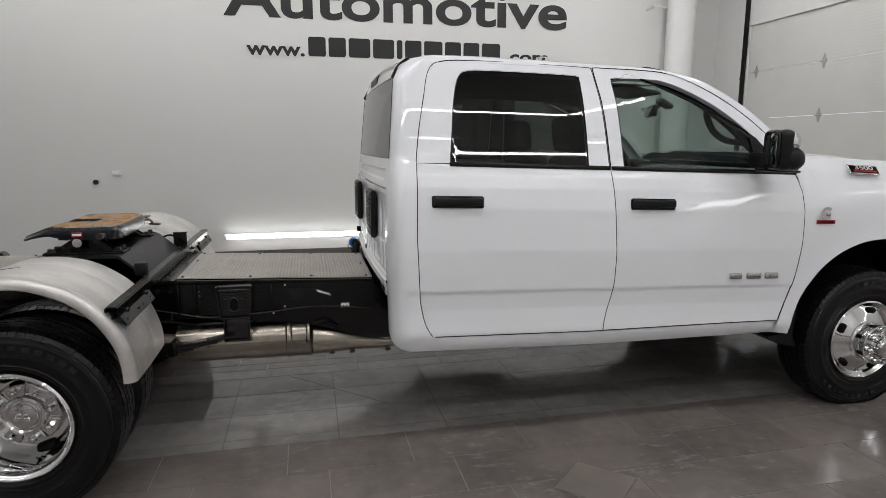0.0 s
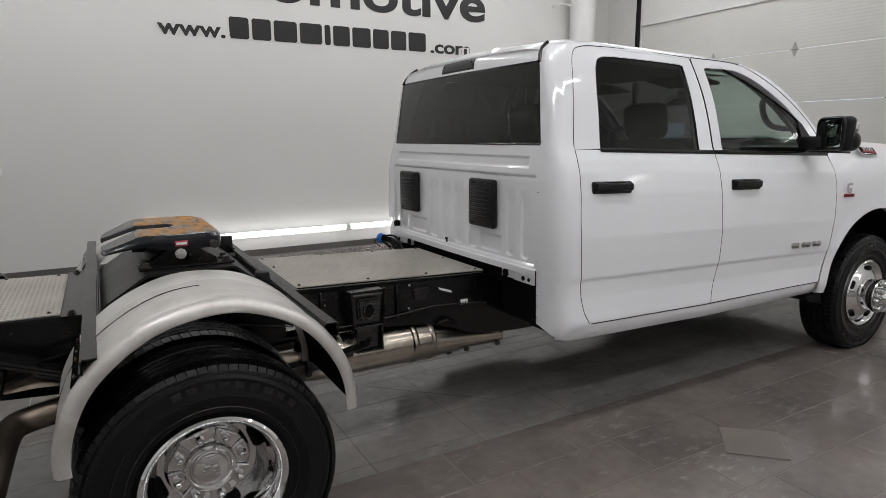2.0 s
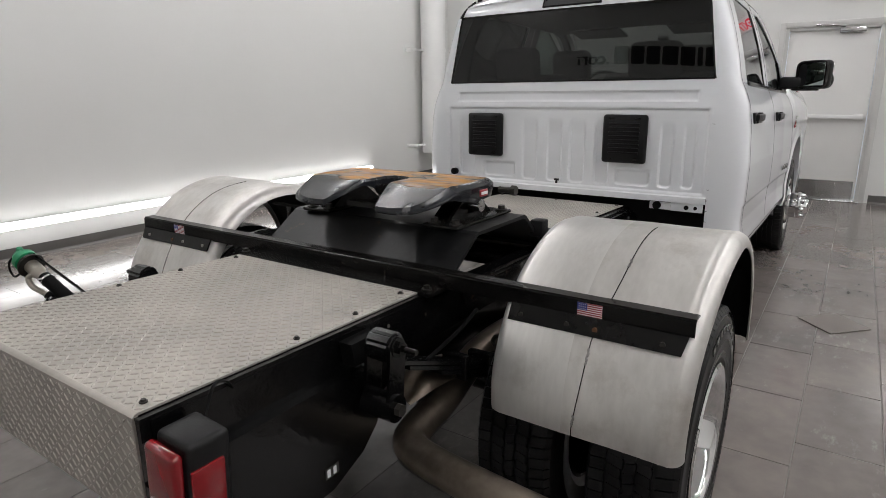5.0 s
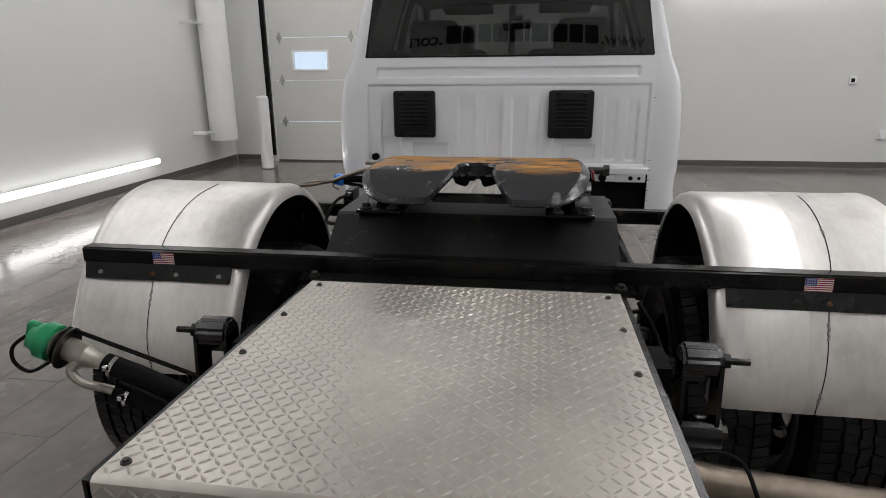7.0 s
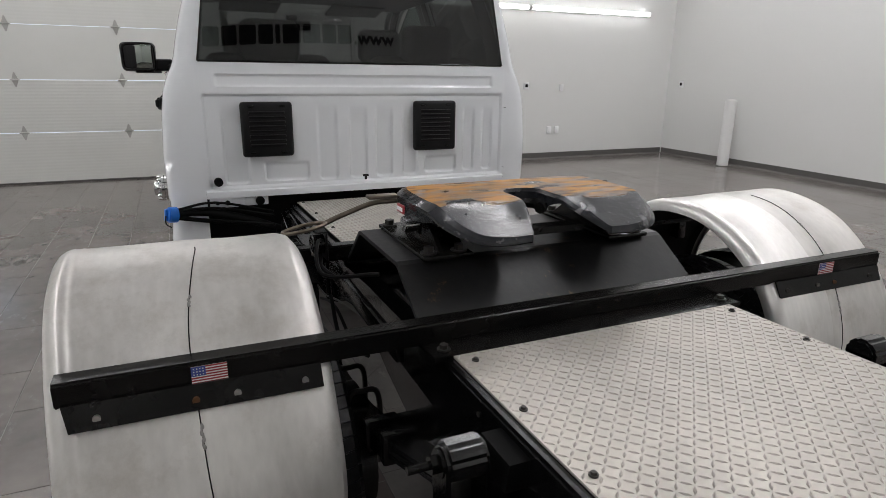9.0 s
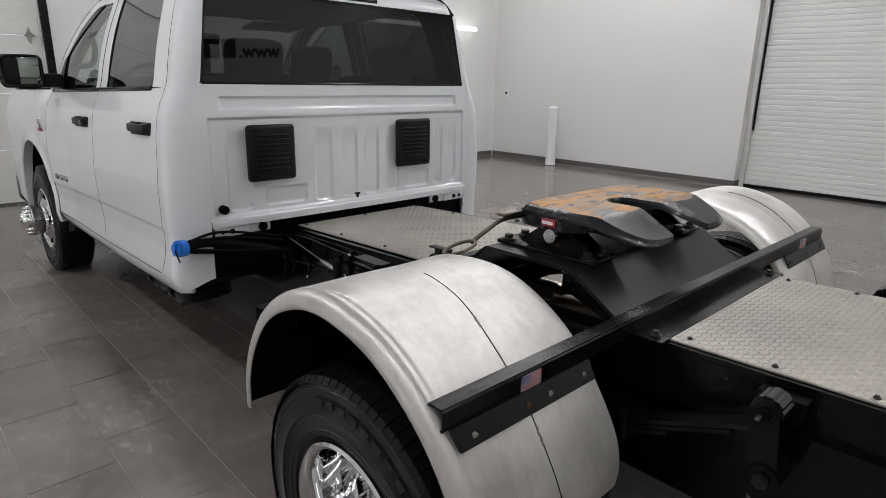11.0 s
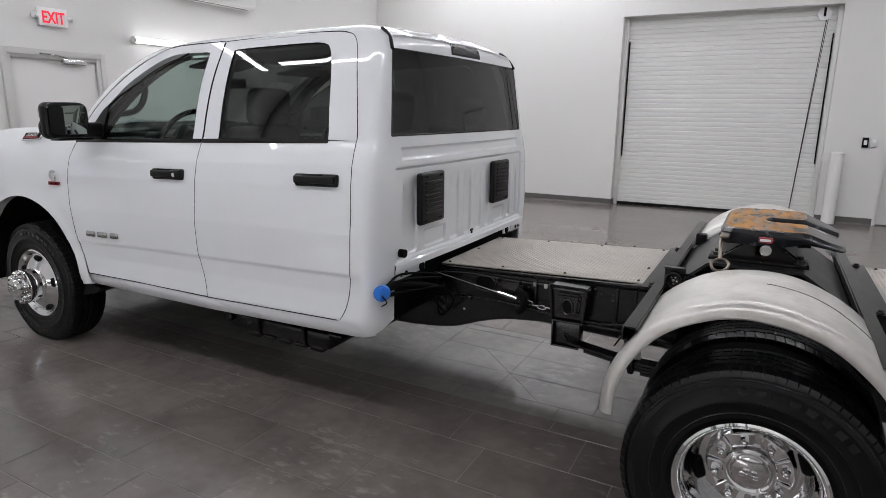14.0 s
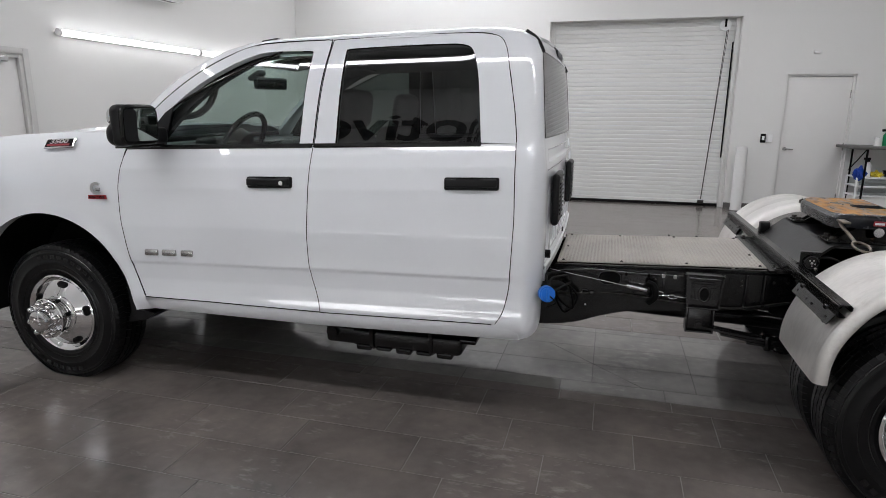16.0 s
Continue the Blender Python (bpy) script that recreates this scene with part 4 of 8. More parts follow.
R_OUT = [(1.686, 1.405), (1.705, 1.55), (1.735, 1.70), (1.770, 1.84), (1.835, 1.888), (2.0, 1.902), (2.35, 1.905), (2.56, 1.9045), (2.611, 1.903), (2.6245, 1.885), (2.650, 1.72), (2.662, 1.56), (2.672, 1.405)]
R_IN = [(1.848, 1.412), (1.862, 1.55), (1.880, 1.70), (1.912, 1.815), (1.965, 1.852), (2.10, 1.860), (2.35, 1.862), (2.49, 1.861), (2.536, 1.858), (2.549, 1.842), (2.556, 1.72), (2.559, 1.56), (2.562, 1.412)]
F_OUT = [(2.680, 1.405), (2.670, 1.56), (2.658, 1.72), (2.6325, 1.885), (2.644, 1.904), (2.70, 1.906), (2.90, 1.908), (3.06, 1.898), (3.23, 1.845), (3.42, 1.745), (3.61, 1.602), (3.772, 1.425)]
F_IN = [(2.752, 1.412), (2.745, 1.56), (2.738, 1.72), (2.724, 1.842), (2.736, 1.858), (2.78, 1.862), (2.90, 1.866), (3.03, 1.858), (3.19, 1.805), (3.37, 1.710), (3.54, 1.580), (3.70, 1.422)]


def side_glass(s, outline, mat, parent, inset=0.006):
    """A pane filling an outline, set a little into the side; the outline runs from bottom corner round the top to bottom corner."""
    pts = resample(outline, 6)
    zmid = 1.412
    bm = bmesh.new()
    rows = []
    for x, z in pts:
        xb = min(max(x, 1.85), pts[-1][0])
        rows.append([bm.verts.new((x + (xb - x) * t, s * (half(z + (zmid - z) * t) - inset), z + (zmid - z) * t)) for t in (0, 0.25, 0.5, 0.75, 1)])
    for p, q in zip(rows, rows[1:]):
        for j in range(4):
            try:
                bm.faces.new((p[j], q[j], q[j + 1], p[j + 1]))
            except ValueError:
                pass
    bmesh.ops.remove_doubles(bm, verts=bm.verts, dist=0.0005)
    outward(bm, CAB)
    return part("window_glass", rk(bm), mat, parent)


def door_handle(s, x0, x1, z, parent, lock):
    """Black pull handle in a shallow pocket; (x0, x1) is its run, z its middle."""
    y = half(z)
    bm = bmesh.new()
    box(bm, ((x0 + x1) / 2, s * (y + 0.002), z), (x1 - x0, 0.022, 0.058), 0.0105, 4)
    box(bm, ((x0 + x1) / 2, s * (y + 0.019), z + 0.004), (x1 - x0 - 0.012, 0.020, 0.038), 0.0095, 4)
    cyl(bm, (x0 + 0.05, s * (y + 0.016), z - 0.020), (x1 - 0.05, s * (y + 0.016), z - 0.020), 0.006, n=10)
    h = part("door_handle", rk(bm), PLASTIC, parent, "black plastic handle")
    bm = bmesh.new()
    box(bm, ((x0 + x1) / 2 + 0.01, s * (y + 0.016), z + 0.024), ((x1 - x0) * 0.45, 0.012, 0.010), 0.003)
    part("grip_recess", rk(bm), SEAM, h)
    if lock:
        bm = bmesh.new()
        cyl(bm, (x0 + 0.045, s * (y + 0.025), z), (x0 + 0.045, s * (y + 0.034), z), 0.011, n=16)
        part("lock", rk(bm), CHROME, h)


def bars_badge(x, z, s, parent):
    """Three chrome blocks in a row, on the lower door."""
    b = None
    for i, w in enumerate((0.085, 0.10, 0.095)):
        bm = bmesh.new()
        cx = x + (0.045 + i * 0.108)
        y = half(z) + 0.014 * min(1, max(0, (cx - 3.3) / 0.5))
        box(bm, (cx, s * (y + 0.004), z), (w - 0.012, 0.012, 0.034), 0.006, 2)
        b = part("badge_block", rk(bm), CHROME_D, parent, "chrome badge block")


def door(s, kind):
    lab = "white painted crew-cab %s door, closed" % ("rear" if kind == "rear" else "front")
    if kind == "rear":
        d = body_panel("rear_door", s, lambda z: SEAM_R(z) + 0.0022, lambda z: SEAM_B(z) - 0.0022, 0.586, 1.405, label=lab)
        bm = bmesh.new()
        frame_ring(bm, s, R_OUT, R_IN)
        win, mat = R_IN, TINT
        hx = (1.748, 2.0)
    else:
        d = body_panel("front_door", s, lambda z: SEAM_B(z) + 0.0022, lambda z: SEAM_A(z) - 0.0022, lambda u: 0.588 + 0.022 * u, 1.405, nx=20, label=lab)
        bm = bmesh.new()
        frame_ring(bm, s, F_OUT, F_IN)
        win, mat = F_IN[:7] + [(3.495, 1.612), (3.535, 1.412)], TINT_F
        hx = (2.768, 3.015)
    outward(bm, CAB)
    thick(part("window_frame", rk(bm), PAINT, d), 0.03)
    side_glass(s, win, mat, d)
    bm = bmesh.new()
    a, b = (1.845, 2.672) if kind == "rear" else (2.680, 3.775)
    box(bm, ((a + b) / 2, s * (half(1.405) + 0.003), 1.406), (b - a, 0.014, 0.022), 0.005)
    part("belt_moulding", rk(bm), TRIM, d, "black belt moulding")
    bm = bmesh.new()
    tube(bm, [(x, s * (half(z) - 0.006), z) for x, z in resample(win, 6)], 0.006, n=5, k=1)
    part("window_seal", rk(bm), TRIM, d, "black window seal")
    door_handle(s, *hx, 1.232, d, kind == "front" and s > 0)
    if kind == "front":
        bm = bmesh.new()
        prism(bm, [(3.535, s * (half(1.412) - 0.002), 1.412), (3.70, s * (half(1.422) - 0.001), 1.415), (3.54, s * (half(1.585) - 0.001), 1.585), (3.495, s * (half(1.612) - 0.002), 1.612)], (0, s * 0.006, 0))
        part("mirror_sail", rk(bm), PLASTIC, d, "black triangular mirror mount")
        bars_badge(3.345, 0.858, s, d)
    return d


for s in (1, -1):
    door(s, "rear")
    door(s, "front")


def seams(s):
    """Dark shut lines round the doors."""
    lines = [[(SEAM_R(z), z) for z in np.linspace(0.585, 1.405, 30)], [(SEAM_B(z), z) for z in np.linspace(0.585, 1.405, 30)], [(SEAM_A(z), z) for z in np.linspace(0.606, 1.42, 30)]]
    lines += [[(x, z + 0.003) for x, z in resample(R_OUT, 6)], [(x, z + 0.004) for x, z in resample(F_OUT, 6)], [(1.765 + (2.635 - 1.765) * t, 0.583) for t in np.linspace(0, 1, 8)], [(2.635 + (3.672 - 2.635) * t, 0.585 + 0.022 * t) for t in np.linspace(0, 1, 8)]]
    for ln in lines:
        bm = bmesh.new()
        bl = lambda x, z: 0.014 * max(0, min(1, (x - 3.3) / 0.5)) * (1 if z < 1.3 else max(0, (1.42 - z) / 0.12))
        tube(bm, [(x, s * (half(z) + bl(x, z) - 0.0016), z) for x, z in ln], 0.0026, n=6, k=1)
        part("shut_line", rk(bm), SEAM, truck, "dark door gap")


for s in (1, -1):
    seams(s)


def back_x(z):
    return float(np.interp(z, (0.5, 0.80, 1.0, 1.25, 1.42, 1.80, 1.86, 1.90), (1.560, 1.553, 1.548, 1.552, 1.573, 1.605, 1.635, 1.690)))


def cab_corner(s):
    """The rounded rear pillar, from the rear door's seam round to the back panel."""
    bm = bmesh.new()

    def at(u, v):
        low = 0.512 + 0.055 * max(0.0, (u - 0.3) / 0.7) ** 2
        z = low + (1.893 - low) * v
        h, xb = half(z), back_x(z)
        xs = SEAM_R(z) - 0.0022 if z < 1.40 else float(np.interp(z, [p[1] for p in R_OUT[:5]], [p[0] for p in R_OUT[:5]])) - 0.004
        if z < 0.586:
            xs = 1.775 + (0.586 - z) * 0.2
        yi = float(np.interp(z, (0.5, 1.40, 1.44, 1.80, 1.90), (0.79, 0.79, 0.775, 0.716, 0.66)))
        x1 = xb + 0.085
        if u < 0.3:
            t = u / 0.3
            p = Vector((xs + (max(x1, xb + 0.05) - xs) * t, h, z))
        else:
            a = (u - 0.3) / 0.7 * math.pi / 2
            p = Vector((x1 - (x1 - xb) * math.sin(a) ** 0.9, yi + (h - yi) * max(0.0, math.cos(a)) ** 0.72, z))
        return Vector((p.x, s * p.y, p.z))
    grid(bm, at, 30, 70)
    outward(bm, CAB)
    c = thick(part("cab_corner", rk(bm), PAINT, truck), 0.012)
    bm = bmesh.new()
    tube(bm, [(back_x(z) - 0.002 + (0.006 if z < 1.5 else 0), s * float(np.interp(z, (1.80, 1.90), (0.717, 0.668))), z + 0.004) for z in (1.80, 1.84, 1.87, 1.90)], 0.009, n=8)
    part("roof_seam", rk(bm), TRIM, c, "black roof joint strip")
    return c


for s in (1, -1):
    cab_corner(s)

POCKETS = [(0.70, 0.58, 0.862, 1.24), (0.52, 0.30, 0.868, 0.955), (0.257, 0.155, 0.862, 1.235), (0.097, 0.002, 0.862, 1.23), (-0.04, -0.136, 0.862, 1.23), (-0.187, -0.275, 0.862, 1.23), (-0.31, -0.50, 0.868, 0.955), (-0.537, -0.61, 0.868, 1.22), (-0.654, -0.72, 0.868, 1.22)]


def soft(a, b, x):
    t = max(0.0, min(1.0, (x - a) / (b - a)))
    return t * t * (3 - 2 * t)


def back_panel():
    """The stamped white sheet under the rear window, with ribs, pockets and a lower flange."""
    bm = bmesh.new()

    def at(u, v):
        y, z = 0.79 - 1.58 * u, 0.80 + (1.425 - 0.80) * v
        x = back_x(z) - 0.018 * (1 - (y / 0.79) ** 2)
        d = 0.0
        d += 0.010 * soft(1.310, 1.320, z) * soft(1.372, 1.360, z) * soft(0.715, 0.70, abs(y))
        d += 0.012 * soft(1.284, 1.268, z) * soft(0.775, 0.76, abs(y)) * soft(0.842, 0.856, z)
        for a, b, z0, z1 in POCKETS:
            top = soft(z1, z1 - 0.10, z) if z1 > 1 else soft(z1 + 0.006, z1 - 0.008, z)
            r = 0.03
            e = min(a - y, y - b)
            low = z0 + (r - math.sqrt(max(0.0, r * r - (r - min(e, r)) ** 2)) if 0 < e < r else 0)
            d += 0.012 * soft(-0.002, 0.012, e) * soft(low - 0.004, low + 0.008, z) * top
        d -= 0.012 * soft(0.838, 0.828, z)
        return Vector((x + d, y, z))
    grid(bm, at, 280, 104)
    outward(bm, CAB)
    p = thick(part("back_panel", rk(bm), PAINT, truck, "white stamped steel cab back"), 0.006)
    for s, yy in ((1, 0.72), (-1, 0.71)):
        bm = bmesh.new()
        box(bm, (1.552, s * 0.70, 0.778), (0.012, 0.16, 0.05), 0.004)
        box(bm, (1.556, s * 0.58, 0.775), (0.012, 0.14, 0.04), 0.004)
        t = part("mount_tab", rk(bm), PAINT, p)
        for y, r in ((0.745, 0.009), (0.70, 0.012), (0.55, 0.022)):
            bm = bmesh.new()
            cyl(bm, (1.542, s * y, 0.776), (1.556, s * y, 0.776), r, n=16)
            part("hole", rk(bm), SEAM, t)
    bm = bmesh.new()
    cyl(bm, (1.530, 0.732, 0.878), (1.56, 0.732, 0.878), 0.020, n=20)
    part("plug", rk(bm), SEAM, p, "black rubber plug")
    bm = bmesh.new()
    box(bm, (1.528, 0.02, 0.875), (0.008, 0.03, 0.012), 0.002)
    box(bm, (1.528, 0.02, 0.862), (0.008, 0.012, 0.018), 0.002)
    part("clip", rk(bm), PLASTIC, p)
    for k in range(12):
        bm = bmesh.new()
        box(bm, (1.553, -0.792, 0.60 + k * 0.055), (0.004, 0.014, 0.002))
        part("hem_notch", rk(bm), SEAM, p)
    for yc in (0.495, -0.36):
        x = 1.528
        bm = bmesh.new()
        box(bm, (x, yc, 1.118), (0.035, 0.238, 0.255), 0.016, 3)
        v = part("air_vent", rk(bm), PLASTIC, p, "black louvred plastic vent")
        for i in range(8):
            bm = bmesh.new()
            box(bm, (x - 0.018, yc, 1.045 + i * 0.0215), (0.010, 0.165, 0.012), 0.003, 2, Matrix.Rotation(radians(-25), 4, "Y"))
            part("louvre", rk(bm), PLASTIC, v)
        for yy in (-0.07, 0.07):
            for zz in (1.012, 1.225):
                bm = bmesh.new()
                box(bm, (x - 0.018, yc + yy, zz), (0.006, 0.028, 0.009), 0.002)
                part("clip", rk(bm), TRIM, v)
    return p


back_panel()


def rear_window():
    bm = bmesh.new()

    def at(u, v):
        z = 1.425 + (1.806 - 1.425) * v
        w = 0.772 + (0.712 - 0.772) * v
        y = w * (1 - 2 * u)
        return Vector((back_x(z) - 0.020 * (1 - (y / w) ** 2) - 0.001, y, z))
    grid(bm, at, 24, 10)
    outward(bm, CAB)
    g = part("rear_window", rk(bm), TINT, truck, "dark privacy rear window")
    bm = bmesh.new()
    for v0, v1 in (((0, 0), (1, 0)), ((1, 0), (1, 1)), ((1, 1), (0, 1)), ((0, 1), (0, 0))):
        tube(bm, [Vector(at(v0[0] + (v1[0] - v0[0]) * t, v0[1] + (v1[1] - v0[1]) * t)) + Vector((0.004, 0, 0)) for t in np.linspace(0, 1, 9)], 0.006, n=6, k=2)
    part("window_seal", rk(bm), TRIM, g)
    return g


rear_window()


def rear_header():
    """White sheet between the rear window and the roof edge."""
    bm = bmesh.new()

    def at(u, v):
        z = 1.808 + (1.900 - 1.808) * v
        w = 0.712 - 0.05 * v
        y = w * (1 - 2 * u)
        return Vector((back_x(z) - 0.020 * (1 - (y / w) ** 2) - 0.010 * math.sin(math.pi * v), y, z + 0.028 * v * (1 - (y / w) ** 2)))
    grid(bm, at, 24, 6)
    outward(bm, CAB)
    thick(part("rear_header", rk(bm), PAINT, truck), 0.008)


rear_header()


def roof_z(x):
    return float(np.interp(x, (1.62, 1.70, 1.80, 2.0, 2.4, 2.8, 3.0, 3.1, 3.2), (1.862, 1.893, 1.908, 1.915, 1.918, 1.918, 1.914, 1.905, 1.880)))


def roof():
    bm = bmesh.new()
    sec = [(1.0, -0.012), (0.985, 0.006), (0.95, 0.020), (0.88, 0.030), (0.70, 0.040), (0.45, 0.047), (0.2, 0.050)]
    ys = sec + [(0, 0.051)] + [(-a, b) for a, b in sec[::-1]]

    def at(u, v):
        x = 1.625 + (3.13 - 1.625) * u
        q = v * (len(ys) - 1)
        i = min(int(q), len(ys) - 2)
        f = q - i
        a, b = ys[i][0] + (ys[i + 1][0] - ys[i][0]) * f, ys[i][1] + (ys[i + 1][1] - ys[i][1]) * f
        w = float(np.interp(x, (1.62, 1.75, 2.2, 3.13), (0.700, 0.726, 0.730, 0.722)))
        crown = 1.0 if x > 1.8 else 0.55 + 0.45 * (x - 1.625) / 0.175
        return Vector((x - 0.02 * (1 - a * a) * (1 - u), a * w, roof_z(x) + b * crown - 0.006))
    grid(bm, at, 34, 44)
    outward(bm, CAB)
    r = thick(part("roof", rk(bm), PAINT, truck, "white painted cab roof"), 0.01)
    bm = bmesh.new()

    def lens(u, v):
        z = 1.822 + 0.058 * v
        w = 0.172 - 0.012 * v
        y = w * (1 - 2 * u)
        e = 0.712 - 0.05 * v
        return Vector((back_x(z) - 0.020 * (1 - (y / e) ** 2) - 0.010 * math.sin(math.pi * v) - 0.006, y, z + 0.020 * v))
    grid(bm, lens, 14, 6)
    outward(bm, CAB)
    b = thick(part("brake_light", rk(bm), TRIM, truck, "dark centre brake lamp under the roof edge"), 0.012)
    bm = bmesh.new()
    grid(bm, lambda u, v: lens(0.03 + 0.94 * u, 0.12 + 0.76 * v) + Vector((-0.0015, 0, 0)), 14, 5)
    outward(bm, CAB)
    part("lens", rk(bm), DASH, b, "smoke-grey lens")
    for u in (0.06, 0.94):
        bm = bmesh.new()
        c = lens(u, 0.5)
        cyl(bm, c + Vector((-0.004, 0, 0)), c, 0.005, n=10)
        part("screw", rk(bm), SEAM, b)
    bm = bmesh.new()
    fin = [(2.77, 0, 1.962), (2.93, 0, 1.962), (2.91, 0, 1.985), (2.83, 0, 1.992)]
    for dy in (0,):
        prism(bm, [(x, 0.035, z) for x, _, z in fin], (0, -0.07, 0))
    bmesh.ops.bevel(bm, geom=bm.edges[:], offset=0.008, segments=2, affect="EDGES")
    part("antenna", rk(bm), TRIM, r)
    for sy in (1, -1):
        bm = bmesh.new()
        box(bm, (3.105, sy * 0.45, 1.944), (0.11, 0.13, 0.036), 0.013, 3, Matrix.Rotation(radians(6), 4, "Y"))
        part("clearance_lamp", rk(bm), PLASTIC, r)
    return r


roof()


def pillar_and_windshield():
    """Front pillars, windscreen and cowl."""
    base = [(3.05, 1.903), (3.23, 1.851), (3.42, 1.752), (3.61, 1.610), (3.79, 1.435)]
    edge = [(3.12, 1.912, 0.655), (3.30, 1.865, 0.690), (3.50, 1.765, 0.735), (3.69, 1.625, 0.775), (3.89, 1.440, 0.815)]
    e3 = spline([(x, y, z) for x, z, y in edge], 6)
    b3 = resample(base, 6)
    for s in (1, -1):
        bm = bmesh.new()
        rows = []
        for (bx, bz), e in zip(b3, e3):
            a = Vector((bx, half(bz) + 0.001, bz))
            rows.append([bm.verts.new(Vector((p.x, s * p.y, p.z))) for p in (a + (e - a) * t + Vector((0.2, 0.5, 0.8)) * 0.018 * math.sin(math.pi * t) for t in (0, 0.25, 0.5, 0.75, 1))])
        for p, q in zip(rows, rows[1:]):
            for j in range(4):
                bm.faces.new((p[j], q[j], q[j + 1], p[j + 1]))
        outward(bm, CAB)
        thick(part("front_pillar", rk(bm), PAINT, truck), 0.03)
    bm = bmesh.new()

    def at(u, v):
        e = e3[round(u * (len(e3) - 1))]
        y = e.y * (1 - 2 * v)
        return Vector((e.x + 0.10 * (1 - (1 - 2 * v) ** 2), y, e.z + 0.012 * (1 - (1 - 2 * v) ** 2)))
    grid(bm, at, len(e3) - 1, 16)
    outward(bm, CAB)
    part("windshield", rk(bm), CLEAR, truck, "clear curved windscreen")
    bm = bmesh.new()
    box(bm, (3.95, 0, 1.432), (0.20, 1.62, 0.03), 0.01)
    part("cowl", rk(bm), PLASTIC, truck, "black plastic cowl")


pillar_and_windshield()
ARCH = Vector((4.318, 0, 0.397))
ARCH_R = 0.575


def front_fender(s):
    """Side sheet ahead of the front door, cut by the wheel arch."""
    edge = [(SEAM_A(z) + 0.0022, z) for z in np.linspace(0.50, 1.40, 19)] + [(3.80, 1.44), (3.84, 1.488), (4.1, 1.492), (4.5, 1.485), (4.9, 1.455), (5.18, 1.40), (5.26, 1.25), (5.28, 0.9), (5.27, 0.55), (4.9, 0.50)]
    cz = ARCH.z + RAKE * (4.37 - 1.57)
    n = 96
    bm = bmesh.new()
    rows = []
    for i in range(n + 1):
        a = math.pi * 0.974 - (math.pi * 1.014) * i / n
        d = Vector((math.cos(a), math.sin(a)))
        far = 3.0
        for (x0, z0), (x1, z1) in zip(edge, edge[1:]):
            ex, ez = x1 - x0, z1 - z0
            den = d.x * ez - d.y * ex
            if abs(den) > 1e-9:
                t = ((x0 - ARCH.x) * ez - (z0 - cz) * ex) / den
                u = ((x0 - ARCH.x) * d.y - (z0 - cz) * d.x) / den
                if t > 0 and -1e-6 <= u <= 1 + 1e-6:
                    far = min(far, t)
        far = max(ARCH_R + 0.004, far if far < 3 else ARCH_R + 0.02)
        row = []
        for j in range(17):
            r = ARCH_R + (far - ARCH_R) * (j / 16)
            x, z = ARCH.x + d.x * r, cz + d.y * r
            lip = 0.012 * math.exp(-((r - ARCH_R) / 0.05) ** 2)
            near = math.exp(-((x - SEAM_A(min(z, 1.42))) / 0.12) ** 2) if 0.53 < z < 1.42 else 0.0
            door_y = half(z) + 0.014 * (1 if z < 1.3 else max(0, (1.42 - z) / 0.12))
            row.append(bm.verts.new((x, s * (half_f(z) + (door_y - half_f(z)) * near + lip), z)))
        row.insert(0, bm.verts.new((ARCH.x + d.x * (ARCH_R + 0.004), s * (half_f(cz + d.y * ARCH_R) - 0.05), cz + d.y * (ARCH_R + 0.004))))
        rows.append(row)
    for p, q in zip(rows, rows[1:]):
        for j in range(len(p) - 1):
            bm.faces.new((p[j], q[j], q[j + 1], p[j + 1]))
    outward(bm, (4.37, 0, 1.0))
    f = part("front_fender", rk(bm), PAINT, truck, "white painted front fender")
    bm = bmesh.new()

    def liner(u, v):
        a = math.pi * 0.985 - math.pi * 1.02 * u
        return Vector((ARCH.x + (ARCH_R + 0.006) * math.cos(a), s * (0.915 - 0.40 * v), cz + (ARCH_R + 0.006) * math.sin(a)))
    grid(bm, liner, 30, 4)
    grid(bm, lambda u, v: Vector((ARCH.x + ARCH_R * v * math.cos(math.pi * u), s * 0.52, cz + 0.02 + (ARCH_R - 0.02) * v * math.sin(math.pi * u))), 30, 3)
    part("wheel_arch_liner", rk(bm), SEAM, f, "black wheel arch liner")
    bm = bmesh.new()
    prism(bm, [(3.80, s * 0.90, 0.50), (3.86, s * 0.90, 0.64), (3.845, s * 0.90, 0.50), (3.88, s * 0.90, 0.42), (3.74, s * 0.90, 0.45), (3.68, s * 0.90, 0.49)], (0, -s * 0.30, 0))
    part("splash_guard", rk(bm), PLASTIC, f)
    y = half_f(1.175)
    bm = bmesh.new()
    fx = lambda r, a: 3.918 - s * r * math.cos(a)
    prism(bm, [(fx(0.038, a), s * (y + 0.001), 1.197 + 0.034 * math.sin(a)) for a in np.linspace(0.8, 5.5, 14)] + [(fx(0.022, a), s * (y + 0.001), 1.197 + 0.019 * math.sin(a)) for a in np.linspace(5.5, 0.8, 14)], (0, s * 0.006, 0))
    box(bm, (fx(0.010, 0.0), s * (y + 0.003), 1.192), (0.030, 0.006, 0.016), 0.002)
    part("emblem", rk(bm), CHROME, f, "small chrome crescent emblem")
    bm = bmesh.new()
    box(bm, (3.918, s * (y + 0.002), 1.150), (0.118, 0.006, 0.022), 0.002)
    e = part("badge", rk(bm), RED_T, f, "small red badge strip")
    lab = text_bm("TURBO DIESEL", 0.016, 1.0, 0.0004, 0.0006)
    xs = [v.co.x for v in lab.verts]
    k, x0 = 0.104 / (max(xs) - min(xs)), min(xs)
